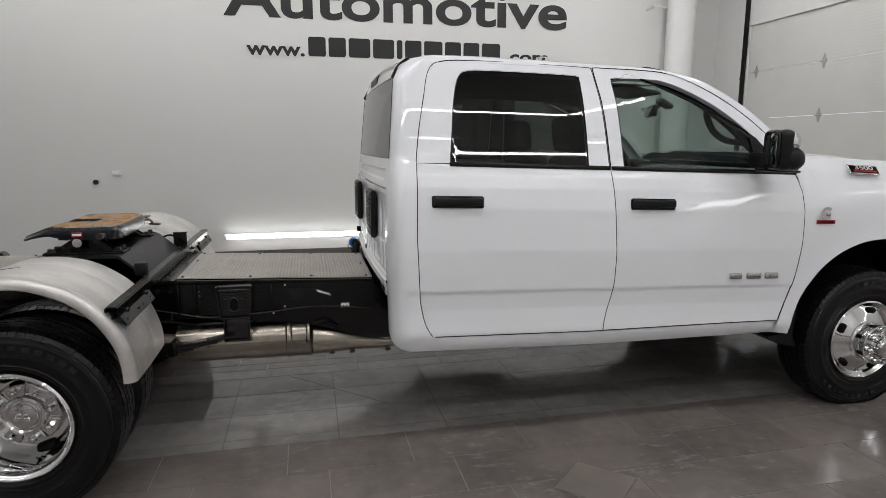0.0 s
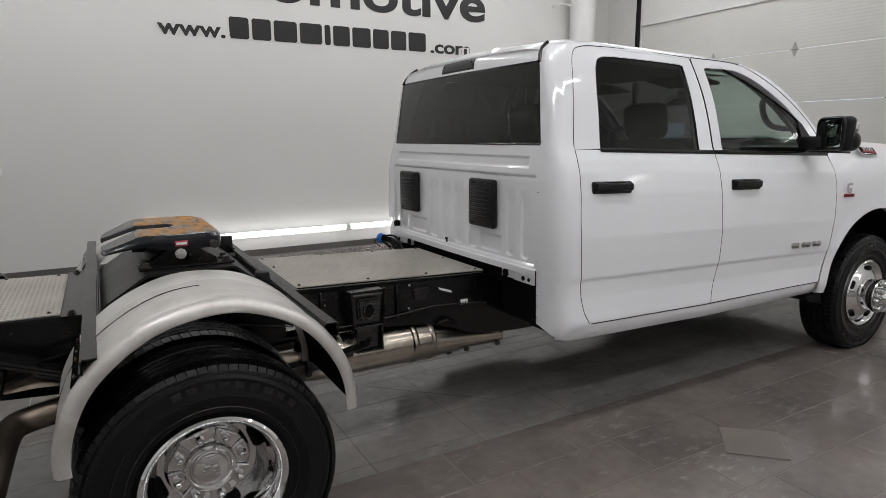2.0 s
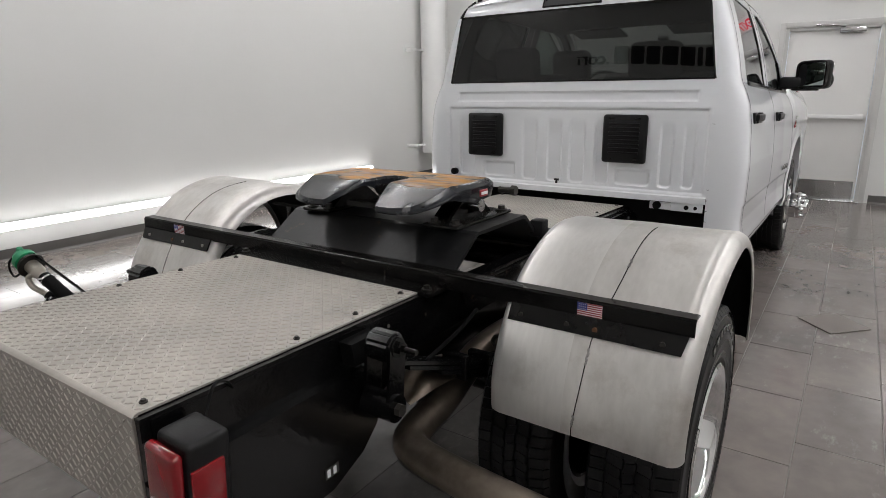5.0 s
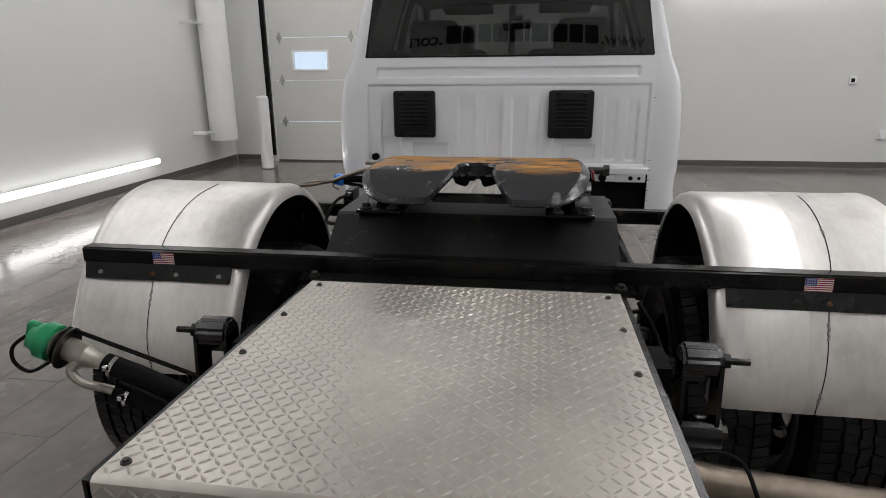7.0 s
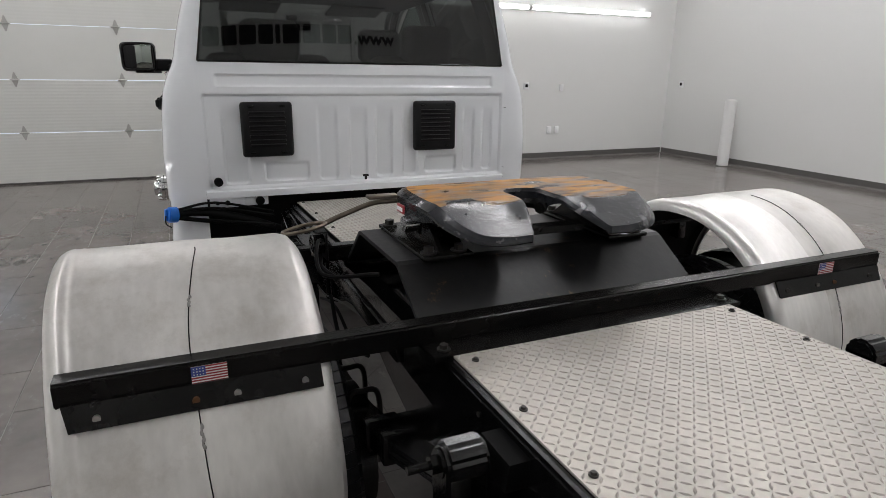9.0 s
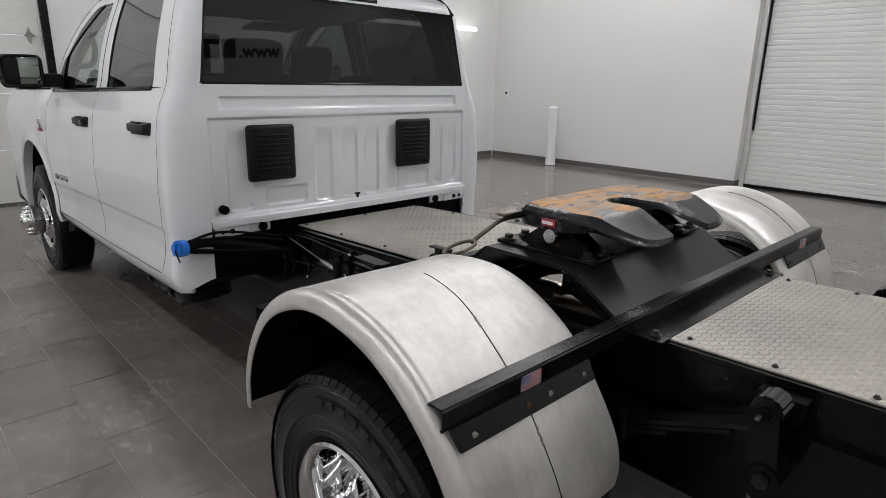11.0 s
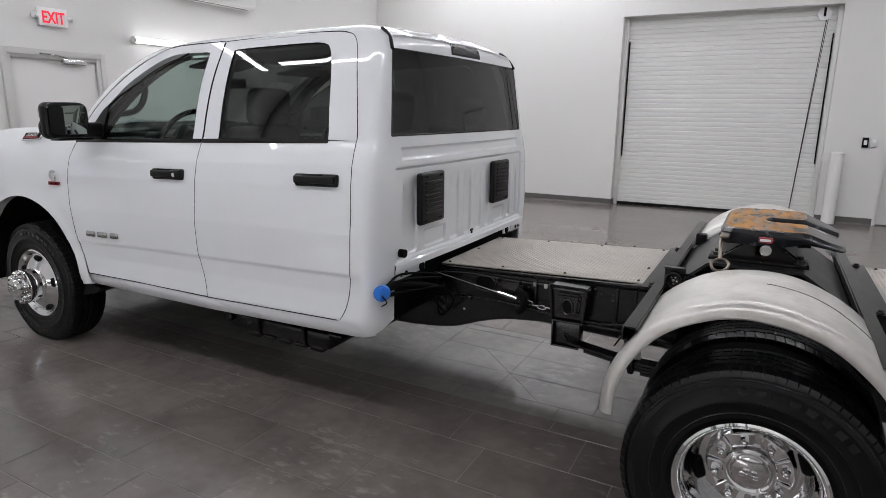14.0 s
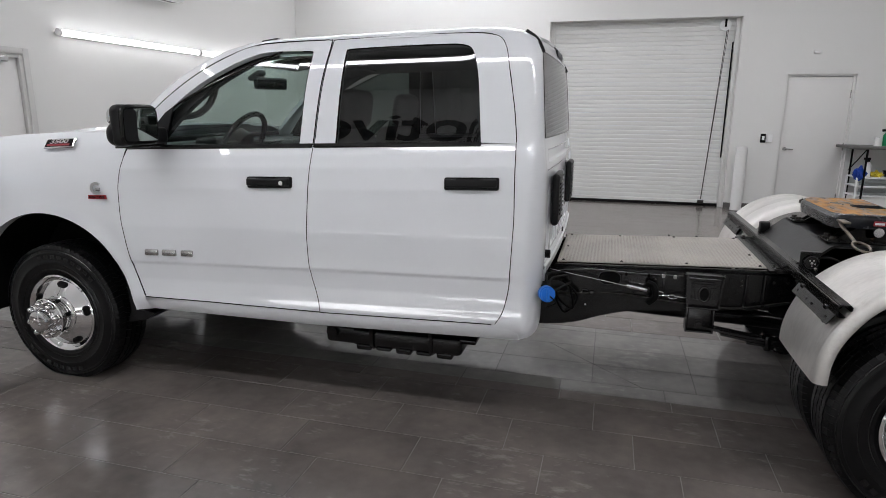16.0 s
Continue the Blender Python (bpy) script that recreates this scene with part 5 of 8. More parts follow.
    for v in lab.verts:
        q = (v.co.x - x0) * k
        v.co = Vector((3.866 + q if s < 0 else 3.970 - q, s * (y + 0.0062) + s * abs(v.co.y), 1.1445 + v.co.z))
    part("words", rk(lab), CHROME_D, e, smooth=False)
    return f


for s in (1, -1):
    front_fender(s)


def hood():
    bm = bmesh.new()

    def at(u, v):
        x = 3.845 + (5.24 - 3.845) * u
        t = 1 - 2 * v
        zc = float(np.interp(x, (3.84, 4.1, 4.45, 4.8, 5.1, 5.24), (1.508, 1.510, 1.498, 1.468, 1.42, 1.36)))
        w = 0.846 - 0.03 * u
        dome = 0.018 * soft(0.62, 0.50, abs(t)) - 0.040 * soft(0.80, 1.0, abs(t))
        return Vector((x + 0.06 * (1 - t * t) * (1 - u), t * w, zc + dome - 0.004))
    grid(bm, at, 40, 60)
    outward(bm, (4.5, 0, 0.8))
    h = thick(part("hood", rk(bm), PAINT, truck, "white painted hood with raised centre"), 0.01)
    for s in (1, -1):
        c = Vector((4.18, s * 0.914, 1.432))
        m = Matrix.Rotation(radians(s * 38), 4, "X") @ Matrix.Rotation(radians(1.5), 4, "Y")
        bm = bmesh.new()
        box(bm, c, (0.20, 0.012, 0.062), 0.005, 2, m)
        b = part("hood_badge", rk(bm), CHROME, h, "chrome framed model badge")
        bm = bmesh.new()
        box(bm, c + m @ Vector((0, s * 0.005, 0)), (0.18, 0.008, 0.046), 0.003, 2, m)
        part("plate", rk(bm), SEAM, b)
        bm = bmesh.new()
        box(bm, c + m @ Vector((0, s * 0.010, -0.014)), (0.15, 0.002, 0.012), 0, 2, m)
        part("strip", rk(bm), RED_T, b)
        t = text_bm("3500", 0.038, 1.0, 0.001, 0.001)
        xs = [v.co.x for v in t.verts]
        k, x0 = 0.12 / (max(xs) - min(xs)), min(xs)
        for v in t.verts:
            q = (v.co.x - x0) * k - 0.06
            v.co = c + m @ Vector((-s * q, s * 0.011, v.co.z - 0.005))
        part("digits", rk(t), WHITE_T, b, smooth=False)
    bm = bmesh.new()
    box(bm, (5.20, 0, 0.98), (0.10, 1.80, 0.72), 0.04, 3)
    part("front_panel", rk(bm), TRIM, truck, "dark front grille panel")
    bm = bmesh.new()
    box(bm, (5.30, 0, 0.60), (0.20, 1.92, 0.26), 0.05, 3)
    part("front_bumper", rk(bm), PLASTIC, truck, "dark front bumper")


hood()


def rocker(s):
    bm = bmesh.new()

    def at(u, v):
        x = 1.60 + (3.72 - 1.60) * u
        zt = 0.580 + 0.026 * max(0, (x - 2.66) / 1.06)
        z = zt - 0.076 * v
        y = half(zt) - 0.002 - 0.03 * v ** 2
        if x < 1.66:
            y -= 0.05 * (1 - (x - 1.60) / 0.06) ** 2
        return Vector((x, s * y, z))
    grid(bm, at, 50, 8)
    outward(bm, (2.6, 0, 0.75))
    r = thick(part("rocker_panel", rk(bm), PAINT, truck), 0.02)
    bm = bmesh.new()
    box(bm, (2.65, s * 0.79, 0.540), (2.1, 0.22, 0.03), 0.006)
    part("floor_rail", rk(bm), SEAM, r)


for s in (1, -1):
    rocker(s)


def cab_inside():
    """Dark floor, inner walls, headliner, dash, seats and wheel, seen through the glass."""
    bm = bmesh.new()
    box(bm, (2.75, 0, 0.55), (2.25, 1.70, 0.05))
    for s in (1, -1):
        grid(bm, lambda u, v: Vector((1.70 + 2.08 * u, s * (half(0.56 + 0.82 * v) - 0.045), 0.56 + 0.82 * v)), 4, 12)
        box(bm, (1.63, s * 0.40, 1.0), (0.04, 0.80, 0.84))
    part("cab_shell", rk(bm), SEAM, truck)
    bm = bmesh.new()
    grid(bm, lambda u, v: Vector((1.68 + 1.38 * u, 0.68 * (1 - 2 * v), 1.875 - 0.03 * (1 - 2 * v) ** 2)), 8, 8)
    part("headliner", rk(bm), LINER, truck)
    for s in (1, -1):
        bm = bmesh.new()
        frame_ring(bm, s, [(x, z) for x, z in R_OUT], [(x, z) for x, z in R_IN], 4, 1, lambda z: half(z) - 0.035)
        frame_ring(bm, s, [(x, z) for x, z in F_OUT], [(x, z) for x, z in F_IN], 4, 1, lambda z: half(z) - 0.035)
        part("inner_trim", rk(bm), PLASTIC, truck)
        bm = bmesh.new()
        tube(bm, [(3.30, s * 0.745, 1.735), (3.325, s * 0.715, 1.690), (3.375, s * 0.705, 1.620), (3.44, s * 0.710, 1.575), (3.52, s * 0.730, 1.560), (3.575, s * 0.780, 1.560)], 0.018, n=10)
        part("grab_handle", rk(bm), PLASTIC, truck)
        bm = bmesh.new()
        run = resample([(2.95, 1.862), (3.05, 1.852), (3.20, 1.800), (3.38, 1.705), (3.55, 1.575), (3.72, 1.405)], 6)
        wide = np.linspace(0.035, 0.085, len(run))
        rows = []
        for (x, z), q in zip(run, wide):
            rows.append([bm.verts.new((x + 0.03 - q * k, s * (half(z) - 0.045 - 0.02 * math.sin(math.pi * k)), z + 0.02 - q * 0.75 * k)) for k in (0, 0.33, 0.66, 1)])
        for p, q in zip(rows, rows[1:]):
            for k in range(3):
                bm.faces.new((p[k], q[k], q[k + 1], p[k + 1]))
        thick(part("pillar_trim", rk(bm), PLASTIC, truck, "black inner front pillar trim"), 0.02)
    bm = bmesh.new()
    box(bm, (3.66, 0, 1.26), (0.42, 1.56, 0.30), 0.07, 4)
    d = part("dashboard", rk(bm), DASH, truck, "dark grey plastic dashboard")
    bm = bmesh.new()
    box(bm, (3.52, 0.40, 1.40), (0.16, 0.34, 0.09), 0.03, 3)
    part("instrument_hood", rk(bm), PLASTIC, d)
    bm = bmesh.new()
    box(bm, (3.44, 0.0, 1.31), (0.03, 0.24, 0.18), 0.01)
    part("screen", rk(bm), TRIM, d)
    # steering wheel
    c, tilt = Vector((3.385, 0.40, 1.405)), Matrix.Rotation(radians(-30), 4, "Y")
    bm = bmesh.new()
    ring = [c + tilt @ Vector((0, 0.19 * math.cos(a), 0.19 * math.sin(a))) for a in np.linspace(0, 2 * math.pi, 25)]
    tube(bm, ring, 0.016, n=10, k=2, closed=True)
    sw = part("steering_wheel", rk(bm), TRIM, truck, "black steering wheel")
    bm = bmesh.new()
    cyl(bm, c + tilt @ Vector((-0.02, 0, 0)), c + tilt @ Vector((0.05, 0, 0)), 0.07, n=18)
    for a in (0.0, math.pi, -math.pi / 2):
        p = tilt @ Vector((0, 0.18 * math.cos(a), 0.18 * math.sin(a)))
        tube(bm, [c + p * 0.3, c + p], 0.016, n=8, k=1)
    part("hub", rk(bm), PLASTIC, sw)
    for name, x, ys in (("front_seat", 2.78, (0.42, -0.42)), ("rear_seat", 1.92, (0.42, -0.42))):
        for y in ys:
            w = 0.54 if name == "front_seat" else 0.66
            bm = bmesh.new()
            box(bm, (x + 0.22, y, 0.86), (0.56, w, 0.20), 0.06, 4)
            st = part(name, rk(bm), SEAT, truck, "charcoal cloth cab seat")
            bm = bmesh.new()
            box(bm, (x - 0.03, y, 1.17), (0.17, w - 0.02, 0.62), 0.07, 4, Matrix.Rotation(radians(-12), 4, "Y"))
            part("backrest", rk(bm), SEAT, st)
            bm = bmesh.new()
            box(bm, (x - 0.13, y, 1.58 if name == "front_seat" else 1.53), (0.11, 0.29, 0.21), 0.05, 4, Matrix.Rotation(radians(-8), 4, "Y"))
            part("headrest", rk(bm), SEAT, st)
    aim = Matrix.Rotation(radians(-20), 4, "Z")
    bm = bmesh.new()
    box(bm, (3.42, 0, 1.762), (0.035, 0.25, 0.074), 0.016, 3, aim)
    tube(bm, [(3.43, 0, 1.77), (3.47, 0, 1.795), (3.50, 0, 1.825)], 0.011, n=8)
    rv = part("rear_view_mirror", rk(bm), TRIM, truck)
    bm = bmesh.new()
    box(bm, (3.403, 0.006, 1.762), (0.004, 0.23, 0.058), 0.001, 2, aim)
    part("mirror_glass", rk(bm), MIRROR, rv)
    bm = bmesh.new()
    box(bm, (3.515, 0, 1.815), (0.10, 0.085, 0.035), 0.014, 3, Matrix.Rotation(radians(28), 4, "Y"))
    part("sensor_housing", rk(bm), DASH, rv)
    for s in (1, -1):
        bm = bmesh.new()
        box(bm, (3.02, s * 0.36, 1.838), (0.24, 0.38, 0.018), 0.006, 2, Matrix.Rotation(radians(8), 4, "Y"))
        part("sun_visor", rk(bm), LINER, truck)


cab_inside()


def door_mirror(s):
    """Black towing mirror on a stalk: upright head, lower front lobe and a bright upper cap."""
    turn = Matrix.Rotation(radians(-24 if s < 0 else -5), 4, "Z")
    pivot = Vector((3.52, s * 1.07, 0))
    slide = Vector((0.02 * s, 0, 0))

    def shift(b, turned=True):
        for v in b.verts:
            if turned:
                v.co = pivot + turn @ (v.co - pivot)
            v.co += slide
        return rk(b)
    bm = bmesh.new()
    box(bm, (3.510, s * 1.085, 1.521), (0.076, 0.232, 0.198), 0.034, 6)
    for v in bm.verts:
        k = max(0.0, (1.521 - v.co.z) / 0.099)
        v.co.y = s * 1.085 + (v.co.y - s * 1.085) * (1 - 0.05 * k)
    m = part("door_mirror", shift(bm), PLASTIC, truck, "black towing mirror with a bright upper cap")
    bm = bmesh.new()
    box(bm, (3.550, s * 1.088, 1.482), (0.120, 0.222, 0.118), 0.050, 6)
    for v in bm.verts:
        k = max(0.0, (v.co.x - 3.55) / 0.06)
        v.co.y = s * 1.088 + (v.co.y - s * 1.088) * (1 - 0.22 * k)
        v.co.z = 1.470 + (v.co.z - 1.470) * (1 - 0.22 * k)
    part("front_lobe", shift(bm), PLASTIC, m)
    bm = bmesh.new()
    box(bm, (3.536, s * 1.088, 1.567), (0.080, 0.212, 0.096), 0.034, 6)
    for v in bm.verts:
        k = max(0.0, (v.co.x - 3.536) / 0.04)
        v.co.z = 1.54 + (v.co.z - 1.54) * (1 - 0.25 * k)
    part("upper_cap", shift(bm), CHROME, m, "chrome upper mirror cap")
    bm = bmesh.new()
    box(bm, (3.4735, s * 1.083, 1.524), (0.008, 0.184, 0.158), 0.0035, 2, Matrix.Rotation(radians(-4 if s < 0 else -10), 4, "Z"))
    part("mirror_glass", shift(bm), MIRROR, m)
    bm = bmesh.new()
    ring = []
    for a in np.linspace(0, 2 * math.pi, 33):
        ca, sa = math.cos(a), math.sin(a)
        ring.append((3.474, s * 1.083 + 0.101 * math.copysign(abs(ca) ** 0.35, ca), 1.522 + 0.087 * math.copysign(abs(sa) ** 0.35, sa)))
    tube(bm, ring, 0.011, n=8, k=1, closed=True)
    part("bezel", shift(bm), TRIM, m)
    bm = bmesh.new()
    box(bm, (3.545, s * 0.935, 1.468), (0.10, 0.15, 0.085), 0.024, 4)
    part("mirror_arm", shift(bm, False), PLASTIC, m)
    bm = bmesh.new()
    box(bm, (3.545, s * 1.03, 1.418), (0.13, 0.17, 0.012), 0.005, 2)
    part("arm_tray", shift(bm, False), TRIM, m)


for s in (1, -1):
    door_mirror(s)


# ---- wheels ----
def tyre_bm(w=0.235, r=0.402, rin=0.212):
    """A tyre carcass about the y axis, centred, its tread floor 9 mm under the ribs."""
    h = w / 2
    prof = [(rin, -h * 0.72), (rin + 0.012, -h * 0.86), (rin + 0.030, -h * 0.93), (rin + 0.033, -h * 0.955), (rin + 0.05, -h * 0.97), (rin + 0.085, -h), (rin + 0.088, -h - 0.002), (rin + 0.093, -h - 0.002), (rin + 0.096, -h), (rin + 0.125, -h * 0.985), (rin + 0.138, -h * 0.97), (rin + 0.140, -h * 0.98), (rin + 0.144, -h * 0.975), (rin + 0.147, -h * 0.955), (r - 0.030, -h * 0.93), (r - 0.017, -h * 0.875), (r - 0.010, -h * 0.80), (r - 0.009, -h * 0.4)]
    prof += [(q, -y) for q, y in prof[::-1]]
    bm = bmesh.new()
    lathe(bm, prof, 96)
    bmesh.ops.recalc_face_normals(bm, faces=bm.faces)
    return bm


def tread_bm(w=0.235, r=0.402):
    """Five rows of tread blocks, the shoulders wrapping down onto the sidewall."""
    h = w / 2
    bm = bmesh.new()
    rows = [(-0.87, -0.53, 80, 0.2), (-0.44, -0.17, 96, -0.3), (-0.11, 0.11, 96, 0.3), (0.17, 0.44, 96, -0.3), (0.53, 0.87, 80, 0.2)]
    for q, (a, b, n, skew) in enumerate(rows):
        step = 2 * math.pi / n
        for i in range(n):
            gap = 0.06 if q in (0, 4) else 0.03
            t0, t1 = (i + gap) * step, (i + 1 - gap) * step
            sh = skew * step
            zig = 0.015 * h * (1 if i % 2 else -1) if 0 < q < 4 else 0

            def at(t, y, rr):
                return bm.verts.new((rr * math.cos(t), y, rr * math.sin(t)))
            c0 = 0.012 if q == 0 else 0.0
            c1 = 0.012 if q == 4 else 0.0
            top = [at(t0, h * a + zig, r - c0 * 0.5), at(t1, h * a + zig, r - c0 * 0.5), at(t1 + sh, h * b + zig, r - c1 * 0.5), at(t0 + sh, h * b + zig, r - c1 * 0.5)]
            ya = h * (a - 0.10) if q == 0 else h * a + zig
            yb = h * (b + 0.10) if q == 4 else h * b + zig
            low = [at(t0, ya, r - 0.010 - c0), at(t1, ya, r - 0.010 - c0), at(t1 + sh, yb, r - 0.010 - c1), at(t0 + sh, yb, r - 0.010 - c1)]
            bm.faces.new(top)
            for k in range(4):
                bm.faces.new((low[k], low[(k + 1) % 4], top[(k + 1) % 4], top[k]))
    bmesh.ops.recalc_face_normals(bm, faces=bm.faces)
    return bm


HUB_Z = 0.381


def settle(bm):
    """Flattens a tyre where it stands on the floor, bulging its foot."""
    for v in bm.verts:
        if v.co.z < -HUB_Z:
            v.co.z = -HUB_Z
        k = max(0.0, min(1.0, (-v.co.z - 0.25) / 0.14))
        v.co.y *= 1 + 0.05 * k * k
    return bm


def ring_bars(bm, r, y, spans, w, d):
    """Raised bars along a circle on a sidewall; spans in degrees."""
    for a0, a1 in spans:
        k = 6
        a = np.radians(np.linspace(a0, a1, k))
        lo = [Vector(((r - w / 2) * math.cos(t), y, (r - w / 2) * math.sin(t))) for t in a]
        hi = [Vector(((r + w / 2) * math.cos(t), y, (r + w / 2) * math.sin(t))) for t in a]
        vs = [[bm.verts.new(p + Vector((0, e, 0))) for p in row] for row in (lo, hi) for e in (0, -d)]
        for A, B in ((vs[1], vs[3]), (vs[0], vs[1]), (vs[2], vs[3])):
            for i in range(k - 1):
                bm.faces.new((A[i], A[i + 1], B[i + 1], B[i]))


SPANS = [(40 + 8 * i, 45 + 8 * i) for i in range(9)] + [(220 + 8 * i, 225 + 8 * i) for i in range(9)]


def wheel(name, kind, label):
    """A wheel facing -y: kind 'outer' dished, 'inner' plain, 'front' bulged with a hub cover."""
    w = part(name, settle(tyre_bm()), RUBBER, truck, label)
    tagged(part("tread", settle(tread_bm()), RUBBER, w, smooth=False), kind="stuff")
    if kind != "inner":
        for sp in SPANS:
            bm = bmesh.new()
            ring_bars(bm, 0.334, -0.1155, [sp], 0.022, 0.0034)
            part("sidewall_bar", bm, RUBBER_G, w)
        for rr, yy, th in ((0.368, -0.1085, 0.0030), (0.300, -0.1175, 0.0022), (0.262, -0.113, 0.0026)):
            bm = bmesh.new()
            tube(bm, [(rr * math.cos(a), yy, rr * math.sin(a)) for a in np.linspace(0, 2 * math.pi, 65)], th, n=6, k=1, closed=True)
            part("sidewall_ring", settle(bm), RUBBER_G, w)
    bm = bmesh.new()
    if kind == "outer":
        prof = [(0.222, -0.088), (0.238, -0.098), (0.240, -0.112), (0.232, -0.117), (0.222, -0.112), (0.212, -0.096), (0.203, -0.060), (0.196, 0.00), (0.186, 0.045), (0.168, 0.064), (0.146, 0.066), (0.138, 0.052), (0.135, 0.040), (0.10, 0.036), (0.0, 0.036)]
    elif kind == "front":
        prof = [(0.222, -0.088), (0.238, -0.098), (0.240, -0.110), (0.232, -0.116), (0.222, -0.110), (0.214, -0.098), (0.204, -0.090), (0.190, -0.096), (0.165, -0.110), (0.140, -0.122), (0.130, -0.126), (0.126, -0.128), (0.0, -0.128)]
    else:
        prof = [(0.222, -0.088), (0.236, -0.098), (0.222, -0.100), (0.208, -0.02), (0.20, 0.06), (0.0, 0.06)]
    rings = lathe(bm, prof[:-1], 72)
    bm.faces.new(rings[-1])
    bmesh.ops.recalc_face_normals(bm, faces=bm.faces)
    rim = part("rim", bm, CHROME if kind != "inner" else FRAME, w, "polished chrome rim" if kind != "inner" else "")
    if kind == "inner":
        return w
    n_slot = 5 if kind == "front" else 4
    for i in range(n_slot):
        a = 2 * math.pi * (i + 0.3) / n_slot
        bm = bmesh.new()
        m = Matrix.Rotation(-a, 4, "Y")
        if kind == "outer":
            vs = box(bm, (0, 0, 0), (0.042, 0.03, 0.085), 0.018, 4)
            mm = m @ Matrix.Translation((0.174, 0.055, 0)) @ Matrix.Rotation(radians(-42), 4, "Z")
        else:
            vs = box(bm, (0, 0, 0), (0.050, 0.034, 0.062), 0.015, 4)
            mm = m @ Matrix.Translation((0.176, -0.097, 0)) @ Matrix.Rotation(radians(-28), 4, "Z")
        for v in bm.verts:
            v.co = mm @ v.co
        part("vent_slot", bm, SEAM, rim, "dark hand hole")
    if kind == "outer":
        for i in range(8):
            a = 2 * math.pi * (i + 0.5) / 8
            m = Matrix.Rotation(-a, 4, "Y")
            bm = bmesh.new()
            prism(bm, [m @ Vector(p) for p in ((0.086, 0.036, -0.026), (0.133, 0.036, -0.040), (0.133, 0.036, 0.040), (0.086, 0.036, 0.026))], m @ Vector((0, -0.012, 0)))
            bmesh.ops.bevel(bm, geom=bm.edges[:], offset=0.004, segments=2, affect="EDGES")
            pad = part("lug_pad", bm, CHROME, rim)
            bm = bmesh.new()
            cyl(bm, m @ Vector((0.112, 0.03, 0)), m @ Vector((0.112, 0.002, 0)), 0.017, 0.014, n=6)
            ball(bm, m @ Vector((0.112, 0.002, 0)), 0.012, 10)
            part("lug_nut", bm, CHROME, pad)
        bm = bmesh.new()
        lathe(bm, [(0.088, 0.036), (0.088, 0.012), (0.084, 0.006), (0.074, 0.004), (0.066, 0.010), (0.062, 0.010), (0.056, 0.000), (0.030, -0.006), (0.001, -0.007)], 48)
        bmesh.ops.recalc_face_normals(bm, faces=bm.faces)
        cap = part("hub_cap", bm, CHROME, rim)
        ey = -0.007
    else:
        bm = bmesh.new()
        lathe(bm, [(0.118, -0.126), (0.112, -0.134), (0.112, -0.184), (0.118, -0.188), (0.119, -0.206), (0.114, -0.212), (0.070, -0.214), (0.066, -0.218), (0.065, -0.256), (0.060, -0.266), (0.045, -0.271), (0.001, -0.273)], 56)
        bmesh.ops.recalc_face_normals(bm, faces=bm.faces)
        cap = part("hub_cap", bm, CHROME, rim)
        for i in range(8):
            a = 2 * math.pi * (i + 0.5) / 8
            m = Matrix.Rotation(-a, 4, "Y")
            bm = bmesh.new()
            lug = [(0.021, -0.210), (0.021, -0.220), (0.017, -0.224), (0.016, -0.238), (0.011, -0.245), (0.001, -0.247)]
            lathe(bm, lug, 12)
            for v in bm.verts:
                v.co = m @ (v.co + Vector((0.096, 0, 0)))
            bmesh.ops.recalc_face_normals(bm, faces=bm.faces)
            part("lug_nut", bm, CHROME, cap)
        ey = -0.273
    bm = bmesh.new()
    for q in (-1, 1):
        for k, rr in ((0, 0.013), (1, 0.009)):
            vs = ball(bm, (0, 0, 0), rr, 10)
            for v in vs:
                v.co = Vector((q * (0.013 + 0.010 * k) + v.co.x, ey - 0.0 + v.co.y * 0.35, 0.008 - 0.014 * k + v.co.z))
    part("emblem", bm, CHROME_D, cap)
    return w


def place_wheel(w, x, y, flip, spin):
    w.matrix_basis = Matrix.Translation((x, y, HUB_Z)) @ (Matrix.Rotation(math.pi, 4, "Z") if flip else Matrix())
    for rim in w.children:
        if rim.name.startswith("rim"):
            rim.matrix_basis = Matrix.Rotation(radians(spin), 4, "Y") @ Matrix.Diagonal((0.95, 1, 0.95, 1))
    return w


WX = 4.285
FS = 1.01
wf = place_wheel(wheel("front_wheel", "front", "black tyre on polished chrome front wheel with hub cover"), WX, -0.850, False, 12)
wf.matrix_basis = Matrix.Translation((WX, -0.850, HUB_Z * FS)) @ Matrix.Diagonal((FS, 1, FS, 1))
wl = [o for o in truck.children if o.name == "front_wheel"][0]
copy_thing(wl, Matrix.Translation((WX, 0.850, HUB_Z * FS)) @ Matrix.Rotation(math.pi, 4, "Z"))
ro = place_wheel(wheel("rear_outer_wheel", "outer", "black tyre on deeply dished polished chrome rear wheel"), 0.012, -1.028, False, 8)
copy_thing(ro, Matrix.Translation((0.012, 1.028, HUB_Z)) @ Matrix.Rotation(math.pi, 4, "Z"))
ri = place_wheel(wheel("rear_inner_wheel", "inner", "black inner dual tyre on dark steel wheel"), 0.012, -0.70, False, 0)
copy_thing(ri, Matrix.Translation((0.012, 0.70, HUB_Z)) @ Matrix.Rotation(math.pi, 4, "Z"))


# ---- chassis ----
def deck_z(x):
    """Height of the deck plates."""
    return 0.814 - 0.036 * x if x > 0.4 else 0.7996 - 0.018 * (x - 0.4)


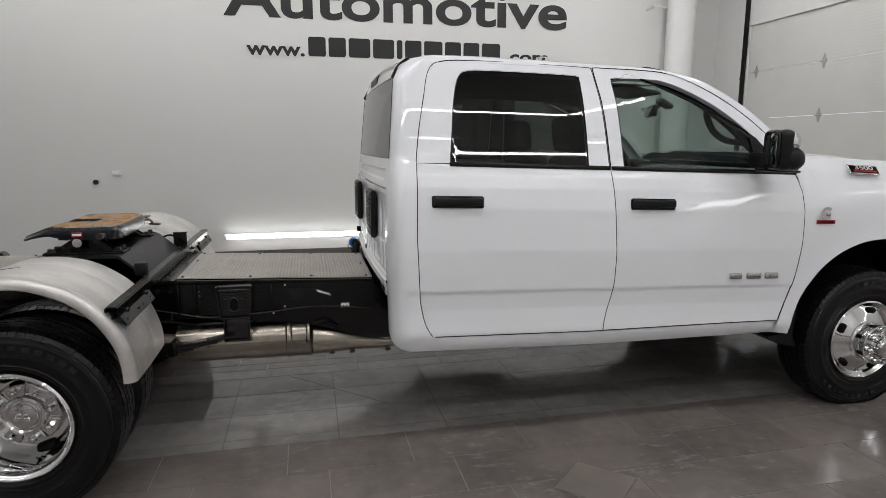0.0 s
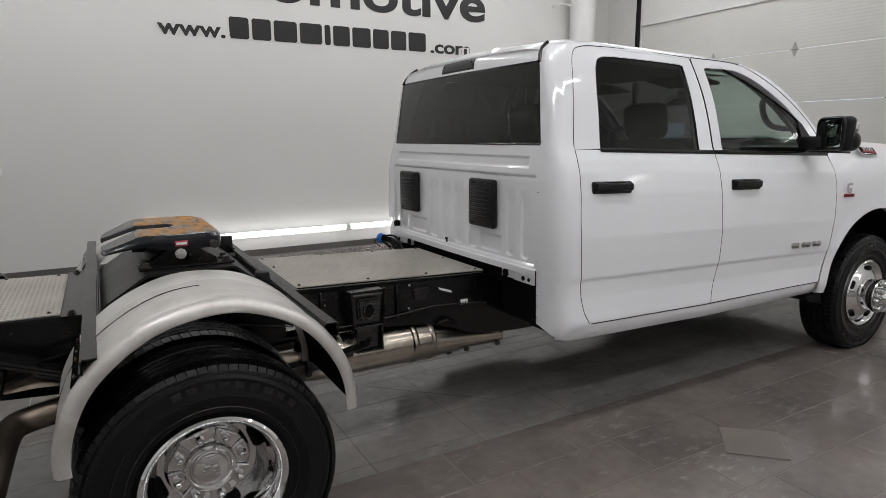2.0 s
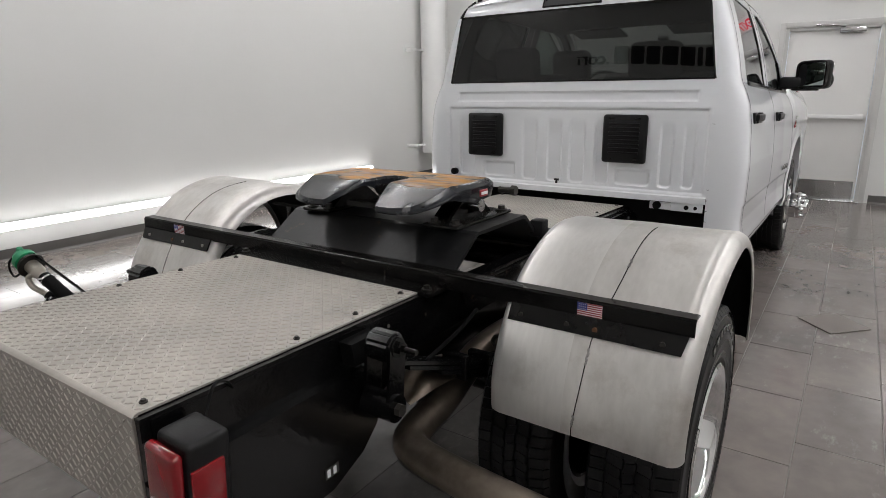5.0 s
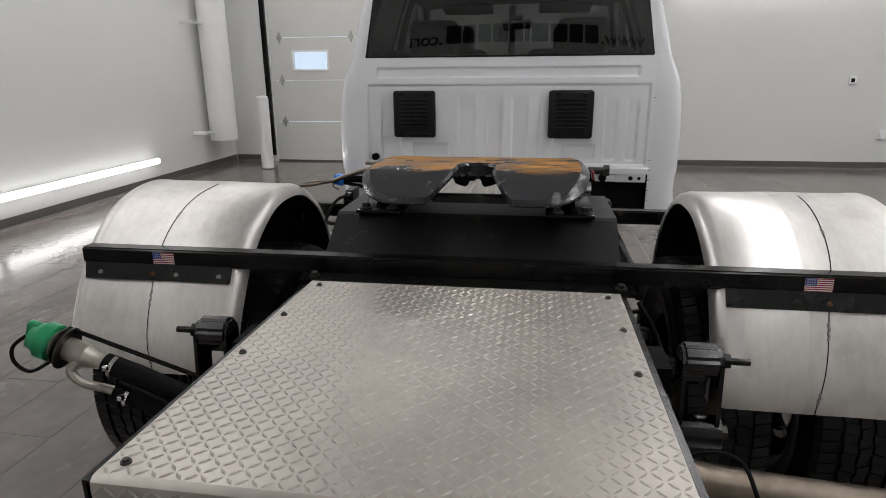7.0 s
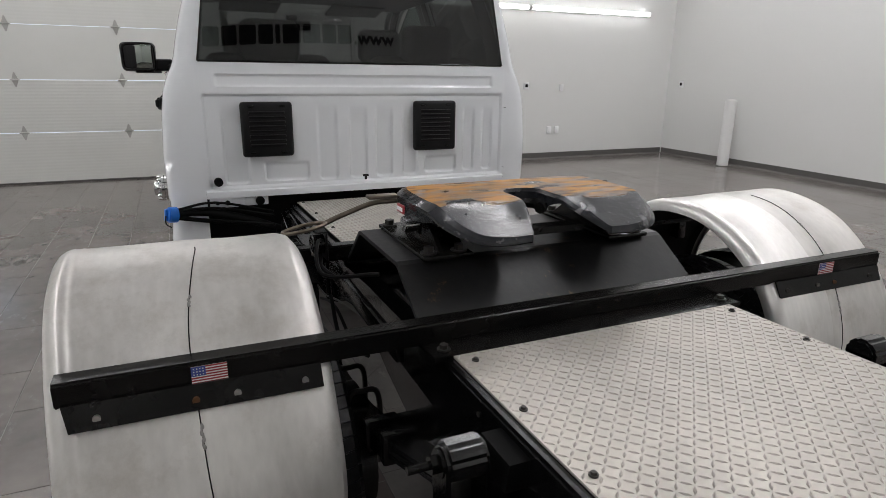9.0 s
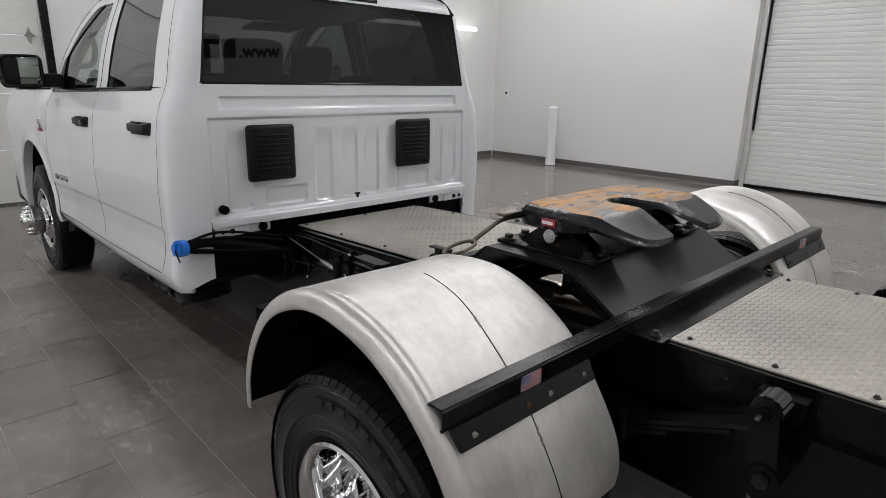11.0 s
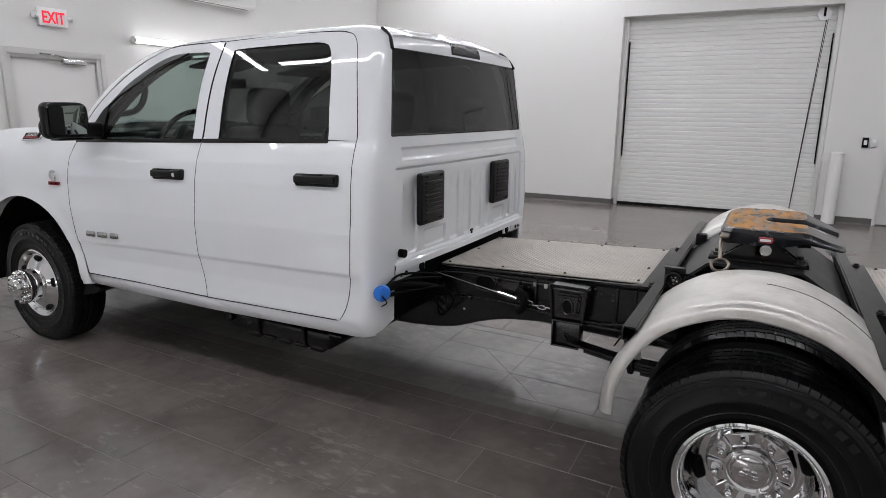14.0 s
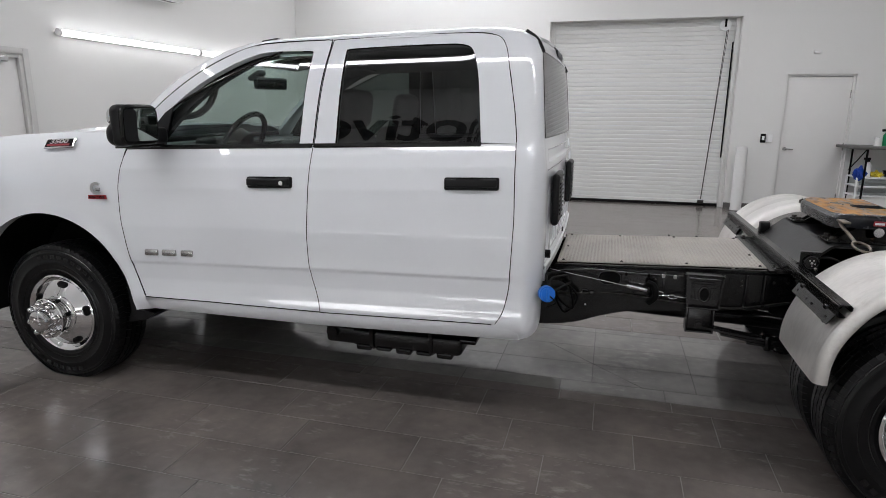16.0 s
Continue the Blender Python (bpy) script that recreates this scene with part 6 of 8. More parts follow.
def rail(s):
    """A ladder-frame rail, kicked up over the axle and deep under the cab."""
    top = [(-1.21, deck_z(-1.21) - 0.012), (1.50, deck_z(1.5) - 0.012), (1.60, 0.70), (1.9, 0.66), (3.4, 0.60), (5.1, 0.60)]
    low = [(-1.21, 0.66), (-0.75, 0.63), (-0.45, 0.66), (0.35, 0.66), (0.55, 0.60), (0.95, 0.555), (1.13, 0.535), (1.28, 0.495), (1.42, 0.445), (1.6, 0.42), (1.9, 0.41), (3.4, 0.40), (5.1, 0.42)]
    lo = resample(low, 4)
    xs = [p[0] for p in lo]
    tz = np.interp(xs, [p[0] for p in top], [p[1] for p in top])
    bm = bmesh.new()
    y0, y1 = s * 0.435, s * 0.36
    sec = lambda x, zb, zt: [(x, y1, zt), (x, y0, zt), (x, y0, zb), (x, y1, zb), (x, y1, zb + 0.008), (x, y0 - s * 0.008, zb + 0.008), (x, y0 - s * 0.008, zt - 0.008), (x, y1, zt - 0.008)]
    rows = [[bm.verts.new(p) for p in sec(x, zb, zt)] for (x, zb), zt in zip(lo, tz)]
    for (x, zb), row in zip(lo, rows):
        for i in (1, 2, 5, 6):
            row[i].co.y -= s * 0.020 * max(0.0, min(1.0, (0.55 - x) / 0.3))
    for a, b in zip(rows, rows[1:]):
        for i in range(8):
            bm.faces.new((a[i], a[(i + 1) % 8], b[(i + 1) % 8], b[i]))
    bm.faces.new(rows[0])
    bm.faces.new(rows[-1][::-1])
    bmesh.ops.recalc_face_normals(bm, faces=bm.faces)
    r = part("frame_rail", bm, FRAME, truck, "black painted steel frame rail")
    y = s * 0.436
    spots = [(0.62, 0.735, 0), (0.62, 0.71, 0), (0.70, 0.755, 0), (1.02, 0.715, 0), (1.36, 0.55, 1), (-0.55, 0.77, 0), (-0.62, 0.71, 0)]
    if s < 0:
        spots = [(1.051, 0.750, 1), (1.046, 0.631, 1), (0.62, 0.735, 0), (0.62, 0.71, 0), (0.985, 0.60, 1), (-0.55, 0.77, 0), (-0.62, 0.71, 0)]
    for x, z, pale in spots:
        bm = bmesh.new()
        y = s * (0.436 - (0.020 if x < 0.2 else 0.0))
        cyl(bm, (x, y - s * 0.002, z), (x, y + s * 0.002, z), 0.0052, n=12)
        part("drill_hole", bm, PIPEW if pale else BOLT, r)
    if s < 0:
        bm = bmesh.new()
        prism(bm, [(1.212, -0.4365, 0.718), (1.222, -0.4365, 0.703), (1.290, -0.4365, 0.680), (1.287, -0.4365, 0.692)], (0, -0.003, 0))
        part("paint_mark", bm, PIPEW, r, "white paint mark", smooth=False)
        bm = bmesh.new()
        box(bm, (1.366, -0.437, 0.628), (0.044, 0.003, 0.012), 0.001)
        for q in (-0.017, 0.0, 0.017):
            box(bm, (1.366 + q, -0.437, 0.617), (0.009, 0.003, 0.016), 0.001)
        part("paint_mark", bm, PIPEW, r, "white paint mark", smooth=False)
    for x, z, w, h in ((1.245, 0.704, 0.110, 0.070), (1.365, 0.621, 0.032, 0.020)) if s > 0 else ():
        bm = bmesh.new()
        y = s * 0.4365
        n = 24
        loop = [(x + (w / 2 - h / 2) * (1 if math.cos(a) > 0 else -1) + h / 2 * math.cos(a), y, z + h / 2 * math.sin(a)) for a in (2 * math.pi * (i + 0.5) / n for i in range(n))]
        prism(bm, loop, (0, s * 0.002, 0))
        o = part("oval_hole", bm, SEAM, r, smooth=False)
        bm = bmesh.new()
        tube(bm, [(a, b + s * 0.002, c) for a, b, c in loop] + [(loop[0][0], loop[0][1] + s * 0.002, loop[0][2])], 0.0045, n=6, k=1, closed=True)
        part("hole_rim", bm, HANGER, o)
    if s > 0:
        bm = bmesh.new()
        tube(bm, [(1.52, 0.443, 0.722), (1.47, 0.444, 0.733), (1.317, 0.444, 0.744), (1.17, 0.446, 0.741), (1.05, 0.446, 0.739), (0.893, 0.446, 0.744)], 0.0048, n=8)
        lm = part("rail_harness", bm, HANGER, r, "black wiring harness clipped along the rail")
        for x, z, mt in ((1.165, 0.735, SEAM), (1.055, 0.734, SEAM), (0.985, 0.738, ZINC), (0.930, 0.737, ZINC)):
            bm = bmesh.new()
            box(bm, (x, 0.449, z), (0.016, 0.012, 0.020), 0.004, 2)
            part("harness_clip", bm, mt, lm)
    for x in (0.52, 0.60, 0.98):
        bm = bmesh.new()
        box(bm, (x, s * 0.44, deck_z(x) - 0.10), (0.012, 0.02, 0.16), 0.003)
        part("web_stiffener", bm, FRAME, r)
    return r


for s in (1, -1):
    rail(s)


def cross_members():
    for x, z, w in ((-1.10, 0.74, 0.08), (-0.40, 0.72, 0.10), (0.45, 0.71, 0.09), (0.80, 0.66, 0.10), (1.45, 0.60, 0.12), (2.4, 0.50, 0.14), (3.4, 0.46, 0.14)):
        bm = bmesh.new()
        box(bm, (x, 0, z), (w, 0.74, 0.09), 0.012)
        part("cross_member", bm, FRAME, truck)


cross_members()


def axle_guards():
    """Black pressed plates that close the frame inside the rear wheels."""
    for s in (1, -1):
        bm = bmesh.new()
        prism(bm, [(-0.62, s * 0.335, 0.68), (0.46, s * 0.335, 0.68), (0.46, s * 0.335, 0.56), (0.22, s * 0.335, 0.47), (-0.22, s * 0.335, 0.47 if s < 0 else 0.36), (-0.62, s * 0.335, 0.50 if s < 0 else 0.36)], (0, s * 0.012, 0))
        part("axle_guard", bm, FRAME, truck)


axle_guards()


def spring_hanger(s):
    """Pressed box bracket with an oval slot, a ledge and a lower pivot block, hung from the rail."""
    x0, y = 0.800, s * 0.475
    bm = bmesh.new()
    pr = [(x0 - 0.088, 0.768), (x0 + 0.088, 0.768), (x0 + 0.076, 0.612), (x0 - 0.076, 0.612)]
    prism(bm, [(x, y + s * 0.030, z) for x, z in pr], (0, -s * 0.070, 0))
    bmesh.ops.bevel(bm, geom=bm.edges[:], offset=0.007, segments=2, affect="EDGES")
    h = part("spring_hanger", bm, HANGER, truck, "black pressed steel spring hanger")
    bm = bmesh.new()
    o = [(x0 - 0.058, 0.738), (x0 + 0.058, 0.738), (x0 + 0.048, 0.628), (x0 - 0.048, 0.628)]
    prism(bm, [(x, y + s * 0.028, z) for x, z in o], (0, s * 0.022, 0))
    bmesh.ops.bevel(bm, geom=bm.edges[:], offset=0.010, segments=2, affect="EDGES")
    part("raised_face", bm, HANGER, h)
    for q in (-1, 1):
        bm = bmesh.new()
        prism(bm, [(x0 + q * 0.088, y + s * 0.02, 0.775), (x0 + q * 0.080, y + s * 0.02, 0.775), (x0 + q * 0.068, y + s * 0.02, 0.612), (x0 + q * 0.076, y + s * 0.02, 0.612)], (0, s * 0.034, 0))
        bmesh.ops.bevel(bm, geom=bm.edges[:], offset=0.003, segments=2, affect="EDGES")
        part("side_flange", bm, HANGER, h)
    for z, d in ((0.606, 0.040), (0.752, 0.030)):
        bm = bmesh.new()
        box(bm, (x0, y + s * 0.03, z), (0.150, d, 0.010), 0.004, 2)
        part("ledge", bm, HANGER, h)
    for z in (0.708, 0.652):
        bm = bmesh.new()
        box(bm, (x0, y + s * 0.0505, z), (0.104, 0.004, 0.007), 0.0018, 2)
        part("pressed_rib", bm, HANGER, h)
    bm = bmesh.new()
    tube(bm, [(x0 + 0.024 * math.cos(a), y + s * 0.053, 0.680 + 0.036 * math.sin(a)) for a in np.linspace(0, 2 * math.pi, 17)], 0.006, n=8, k=2, closed=True)
    part("slot_rim", bm, HANGER, h)
    bm = bmesh.new()
    prism(bm, [(x0 + 0.022 * math.cos(a), y + s * 0.0525, 0.680 + 0.034 * math.sin(a)) for a in np.linspace(0, 2 * math.pi, 20, endpoint=False)], (0, s * 0.002, 0))
    part("slot", bm, SEAM, h)
    bm = bmesh.new()
    box(bm, (x0 + 0.006, y - s * 0.002, 0.545), (0.118, 0.056, 0.128), 0.008, 2)
    lb = part("pivot_block", bm, HANGER, h)
    for q in (-1, 1):
        bm = bmesh.new()
        box(bm, (x0 + 0.006 + q * 0.061, y + s * 0.008, 0.545), (0.009, 0.072, 0.134), 0.003, 2)
        part("block_flange", bm, HANGER, lb)
    bm = bmesh.new()
    box(bm, (x0 + 0.006, y + s * 0.006, 0.482), (0.130, 0.066, 0.010), 0.004, 2)
    part("block_foot", bm, HANGER, lb)
    bm = bmesh.new()
    cyl(bm, (x0 + 0.010, y + s * 0.02, 0.522), (x0 + 0.010, y + s * 0.034, 0.522), 0.023, n=18)
    cyl(bm, (x0 + 0.010, y + s * 0.03, 0.522), (x0 + 0.010, y + s * 0.048, 0.522), 0.015, n=6)
    part("pivot_bolt", bm, HANGER, lb)


for s in (1, -1):
    spring_hanger(s)


LEAF = spline([(-0.68, 0, 0.752), (-0.48, 0, 0.672), (-0.30, 0, 0.602), (0.0, 0, 0.515), (0.30, 0, 0.484), (0.55, 0, 0.488), (0.79, 0, 0.520)], 6)


def leaf_z(x):
    return float(np.interp(x, [p.x for p in LEAF], [p.z for p in LEAF]))


def leaf_spring(s):
    for i in range(5):
        l0, l1 = -0.68 + (0.0, 0.06, 0.20, 0.33, 0.45)[i], 0.79 - (0.0, 0.08, 0.20, 0.33, 0.45)[i]
        bm = bmesh.new()
        pts = [(x, leaf_z(x) - i * 0.014) for x in np.linspace(l0, l1, 15)]
        prism(bm, [(x, s * 0.475, z) for x, z in pts] + [(x, s * 0.475, z - 0.011) for x, z in pts[::-1]], (0, s * 0.065, 0))
        part("spring_leaf", bm, HANGER, truck)
    for x in (-0.36, -0.22, 0.34, 0.50):
        bm = bmesh.new()
        box(bm, (x, s * 0.508, leaf_z(x) - 0.018), (0.028, 0.085, 0.075), 0.006)
        part("spring_clip", bm, FRAME, truck)
    for x in (-0.07, 0.07):
        bm = bmesh.new()
        tube(bm, [(x, s * 0.465, 0.36), (x, s * 0.465, 0.56), (x, s * 0.508, 0.585), (x, s * 0.55, 0.56), (x, s * 0.55, 0.36)], 0.008, n=8)
        part("u_bolt", bm, BOLT, truck)
    bm = bmesh.new()
    cyl(bm, (-0.20, s * 0.28, 0.34), (-0.48, s * 0.30, 0.74), 0.028, n=14)
    cyl(bm, (-0.33, s * 0.29, 0.53), (-0.48, s * 0.30, 0.74), 0.036, n=14)
    part("shock_absorber", bm, FRAME, truck)
    # rear spring shackle with its threaded pin and box
    bm = bmesh.new()
    c = Vector((-0.686, s * 0.479, 0.793))
    prism(bm, [c + Vector((0.037 * math.cos(a), 0, 0.037 * math.sin(a))) for a in np.linspace(0, 2 * math.pi, 8, endpoint=False) + math.pi / 8], (0, s * 0.074, 0))
    bmesh.ops.bevel(bm, geom=bm.edges[:], offset=0.007, segments=2, affect="EDGES")
    sh = part("spring_shackle", bm, HANGER, truck, "black rear spring shackle block")
    bm = bmesh.new()
    cyl(bm, c + Vector((0, s * 0.072, 0)), c + Vector((0, s * 0.080, 0)), 0.024, n=20)
    cyl(bm, c + Vector((0, s * 0.080, 0)), c + Vector((0, s * 0.094, 0)), 0.016, n=6)
    cyl(bm, c + Vector((0, s * 0.094, 0)), c + Vector((0, s * 0.132, 0)), 0.0072, n=12)
    part("shackle_pin", bm, STEEL, sh)
    for dy in (0.0, 0.070):
        bm = bmesh.new()
        prism(bm, [c + Vector((x, s * dy, z)) for x, z in ((-0.03, 0.0), (0.03, 0.0), (0.012, -0.16), (-0.045, -0.16))], (0, s * 0.008, 0))
        part("shackle_plate", bm, FRAME, sh)
    bm = bmesh.new()
    cyl(bm, c + Vector((-0.018, s * -0.005, -0.15)), c + Vector((-0.018, s * 0.085, -0.15)), 0.034, n=18)
    part("shackle_eye", bm, FRAME, sh)
    bm = bmesh.new()
    cyl(bm, c + Vector((-0.018, s * 0.085, -0.15)), c + Vector((-0.018, s * 0.10, -0.15)), 0.016, n=6)
    part("eye_bolt", bm, BOLT, sh)
    bm = bmesh.new()
    prism(bm, [Vector((c.x + x, s * 0.41, c.z + z)) for x, z in ((-0.05, 0.0), (0.05, 0.0), (0.03, -0.06), (-0.04, -0.06))], (0, s * 0.045, 0))
    part("shackle_bracket", bm, SEAM, sh)


for s in (1, -1):
    leaf_spring(s)


def rear_axle():
    bm = bmesh.new()
    cyl(bm, (0, -0.62, 0.391), (0, 0.62, 0.391), 0.05, n=20)
    a = part("rear_axle", bm, FRAME, truck, "black rear axle tube")
    bm = bmesh.new()
    for v in ball(bm, (0, 0, 0), 0.19, 24):
        v.co = Vector((v.co.x * 0.95, v.co.y * 0.8, 0.391 + v.co.z))
    part("differential", bm, FRAME, a)
    bm = bmesh.new()
    cyl(bm, (0.15, 0, 0.41), (1.9, 0, 0.47), 0.05, n=18)
    part("drive_shaft", bm, FRAME, a)
    for s in (1, -1):
        bm = bmesh.new()
        cyl(bm, (0, s * 0.50, 0.391), (0, s * 0.60, 0.391), 0.17, n=28)
        part("brake_drum", bm, FRAME, a)
    bm = bmesh.new()
    cyl(bm, (WX, -0.75, 0.391), (WX, 0.75, 0.391), 0.05, n=16)
    part("front_axle", bm, FRAME, truck)


rear_axle()


def exhaust():
    bm = bmesh.new()
    y = -0.400
    prof = [(0.485, 0.05), (0.50, 0.094), (0.52, 0.100), (1.045, 0.100), (1.052, 0.108), (1.062, 0.110), (1.072, 0.108), (1.080, 0.101), (1.150, 0.100), (1.158, 0.106), (1.170, 0.106), (1.180, 0.098), (1.195, 0.060), (1.30, 0.046), (1.62, 0.030)]
    lathe(bm, [(r, x) for x, r in prof], 36)
    for v in bm.verts:
        x = v.co.y
        v.co = Vector((x, y + v.co.x + (0.02 * (x - 0.4)), 0.456 + v.co.z - 0.02 * (x - 0.4) - 0.07 * max(0.0, x - 1.2)))
    bmesh.ops.recalc_face_normals(bm, faces=bm.faces)
    e = part("muffler", bm, EXHAUST, truck, "heat-tanned stainless exhaust can")
    bm = bmesh.new()
    tube(bm, [(0.51, -0.400, 0.452), (0.34, -0.405, 0.475), (0.14, -0.41, 0.52), (-0.10, -0.43, 0.53), (-0.25, -0.455, 0.515), (-0.38, -0.465, 0.48), (-0.50, -0.465, 0.458), (-0.56, -0.485, 0.450), (-0.585, -0.54, 0.442), (-0.595, -0.66, 0.432), (-0.60, -0.85, 0.42), (-0.60, -1.02, 0.41)], 0.047, n=20)
    part("tailpipe", bm, PIPE_T, e, "heat-browned tailpipe")
    bm = bmesh.new()

    def shield(u, v):
        a = radians(20 + 130 * v)
        x = -0.585 + 0.30 * u
        r = 0.058 + 0.012 * math.sin(math.pi * u)
        return Vector((x, -0.455 - r * math.cos(a), 0.575 - 0.03 * u + r * math.sin(a) * (0.35 + 0.65 * min(1.0, u * 3))))
    grid(bm, shield, 14, 8)
    thick(part("heat_shield", bm, PIPE_T, e, "tan stamped heat shield"), 0.003)
    bm = bmesh.new()

    def cone(u, v):
        a = 2 * math.pi * v
        x = 1.185 + 0.455 * u
        r = (0.082 - 0.050 * u) * (1 + 0.07 * math.cos(3 * a + 0.6)) * (1 + 0.03 * math.sin(9 * u))
        return Vector((x, y + 0.016 + 0.01 * u + r * math.cos(a), 0.430 - 0.048 * u + r * math.sin(a)))
    grid(bm, cone, 16, 24)
    outward(bm, (1.4, y + 0.02, 0.406))
    hs = thick(part("pipe_shield", bm, EXHAUST, e, "bright stamped heat shield tapering along the pipe"), 0.002)
    for x, z in ((1.29, 0.348), (1.40, 0.346), (1.60, 0.344)):
        bm = bmesh.new()
        box(bm, (x, y - 0.005, z), (0.028, 0.020, 0.020), 0.005, 2)
        part("shield_tab", bm, BOLT, hs)
    bm = bmesh.new()
    tube(bm, [(1.20, y - 0.05, 0.535), (1.26, y - 0.055, 0.545), (1.33, y - 0.02, 0.50)], 0.012, n=8)
    part("hanger_rod", bm, FRAME, e)
    for i in range(5):
        bm = bmesh.new()
        box(bm, (0.66 - 0.006 * (i % 2), y - 0.0985, 0.455 + 0.012 * i), (0.014, 0.002, 0.006))
        part("stamp_bar", bm, SEAM, e)


exhaust()


def under_cab():
    """Dark tank and skid under the cab floor."""
    bm = bmesh.new()
    box(bm, (2.24, 0.68, 0.378), (0.60, 0.26, 0.10), 0.025, 3)
    box(bm, (2.26, 0.66, 0.47), (0.72, 0.24, 0.10), 0.02, 2)
    t = part("under_tank", bm, TRIM, truck, "black plastic tank under the cab")
    for i, x in enumerate((2.03, 2.14, 2.25, 2.36, 2.47)):
        bm = bmesh.new()
        box(bm, (x, 0.70, 0.325), (0.085, 0.22, 0.034 - 0.010 * (i % 2)), 0.012, 3)
        part("tank_rib", bm, TRIM, t)
    bm = bmesh.new()
    box(bm, (2.60, 0.70, 0.385), (0.17, 0.22, 0.10), 0.022, 3)
    cyl(bm, (2.64, 0.80, 0.40), (2.64, 0.83, 0.40), 0.03, n=16)
    part("tank_bracket", bm, FRAME, t)
    bm = bmesh.new()
    box(bm, (1.98, 0.71, 0.410), (0.22, 0.18, 0.024), 0.006)
    box(bm, (2.0, 0.71, 0.365), (0.10, 0.12, 0.05), 0.012)
    part("tank_foot", bm, FRAME, t)
    for x in (2.10, 2.42):
        bm = bmesh.new()
        tube(bm, [(x, 0.815, 0.47), (x, 0.822, 0.40), (x, 0.80, 0.330), (x, 0.70, 0.312)], 0.010, n=6)
        part("tank_strap", bm, FRAME, t)
    bm = bmesh.new()
    box(bm, (3.0, 0.0, 0.46), (1.2, 0.62, 0.18), 0.03)
    part("gearbox", bm, FRAME, truck)
    bm = bmesh.new()
    box(bm, (2.6, -0.66, 0.52), (1.5, 0.26, 0.09), 0.02)
    part("floor_box", bm, FRAME, truck)
    bm = bmesh.new()
    box(bm, (4.4, 0, 0.72), (1.0, 0.9, 0.5), 0.05)
    part("engine_block", bm, FRAME, truck)


under_cab()


# ---- the hauler deck ----
def lozenges(bm, fn, nu, nv, pu, pv, hl=0.0102, hw=0.0031, h=0.0021):
    """Raised tread marks in a checker of two slants; fn maps plate metres and height to the world."""
    for i in range(nu):
        for j in range(nv):
            a = radians(45 if (i + j) % 2 else -45)
            ca, sa = math.cos(a), math.sin(a)
            cx, cy = (i + 0.5) * pu, (j + 0.5) * pv
            q = [(hl, 0, 0), (0, hw, 0), (-hl, 0, 0), (0, -hw, 0), (hl * 0.45, 0, h), (-hl * 0.45, 0, h)]
            v = [bm.verts.new(fn(cx + x * ca - y * sa, cy + x * sa + y * ca, z)) for x, y, z in q]
            for f in ((0, 1, 4), (1, 2, 5), (1, 5, 4), (2, 3, 5), (3, 0, 4), (3, 4, 5)):
                bm.faces.new([v[k] for k in f])


def deck_plate(name, x0, x1, w, label, skirt=0.0):
    """Tread plate on the rails from x0 back to x1; skirt: how far its tail is bent down."""
    top = lambda x: deck_z(x) + 0.003
    bm = bmesh.new()
    prism(bm, [(x0, -w, top(x0) - 0.005), (x1, -w, top(x1) - 0.005), (x1, -w, top(x1)), (x0, -w, top(x0))], (0, 2 * w, 0))
    p = part(name, bm, TREADP, truck, label, smooth=False)
    bm = bmesh.new()
    nu, nv = round((x0 - x1) / 0.0180), round(2 * w / 0.0180)
    pu, pv = (x0 - x1) / nu, 2 * w / nv
    lozenges(bm, lambda a, b, z: Vector((x0 - a, -w + b, top(x0 - a) + z)), nu, nv, pu, pv)
    if skirt:
        n2 = round(skirt / 0.0180)
        lozenges(bm, lambda a, b, z: Vector((x1 - 0.012 - z, -w + b, top(x1) - 0.010 - a)), n2, nv, (skirt - 0.012) / n2, pv)
    bmesh.ops.recalc_face_normals(bm, faces=bm.faces)
    tagged(part("tread_pattern", bm, TREADP, p, smooth=False), kind="stuff")
    if skirt:
        bm = bmesh.new()
        z = top(x1)
        pr = [(x1, z), (x1 - 0.006, z - 0.002), (x1 - 0.011, z - 0.007), (x1 - 0.012, z - 0.014), (x1 - 0.012, z - skirt), (x1 - 0.007, z - skirt), (x1 - 0.007, z - 0.012), (x1, z - 0.006)]
        prism(bm, [(x, -w, q) for x, q in pr], (0, 2 * w, 0))
        part("tail_skirt", bm, TREADP, p)
    return p


def deck_bolts(p, pts):
    for x, y in pts:
        bm = bmesh.new()
        z = deck_z(x) + 0.004
        cyl(bm, (x, y, z - 0.002), (x, y, z + 0.002), 0.0078, n=16)
        cyl(bm, (x, y, z + 0.002), (x, y, z + 0.006), 0.0055, 0.0045, n=10)
        part("deck_bolt", bm, BOLT, p)


pr = deck_plate("rear_deck_plate", -0.395, -1.222, 0.398, "silver aluminium tread plate over the tail", 0.235)
deck_bolts(pr, [(-0.432, 0.365), (-0.432, -0.365), (-0.64, 0.374), (-0.63, -0.374), (-0.84, 0.374), (-0.83, -0.374), (-1.195, 0.37), (-1.195, -0.37)])
pf = deck_plate("front_deck_plate", 1.522, 0.505, 0.378, "silver aluminium tread plate behind the cab")
deck_bolts(pf, [(x, s * 0.352) for x in (0.53, 0.87, 1.19, 1.49) for s in (1, -1)] + [(0.53, 0.1), (1.49, 0.0)])


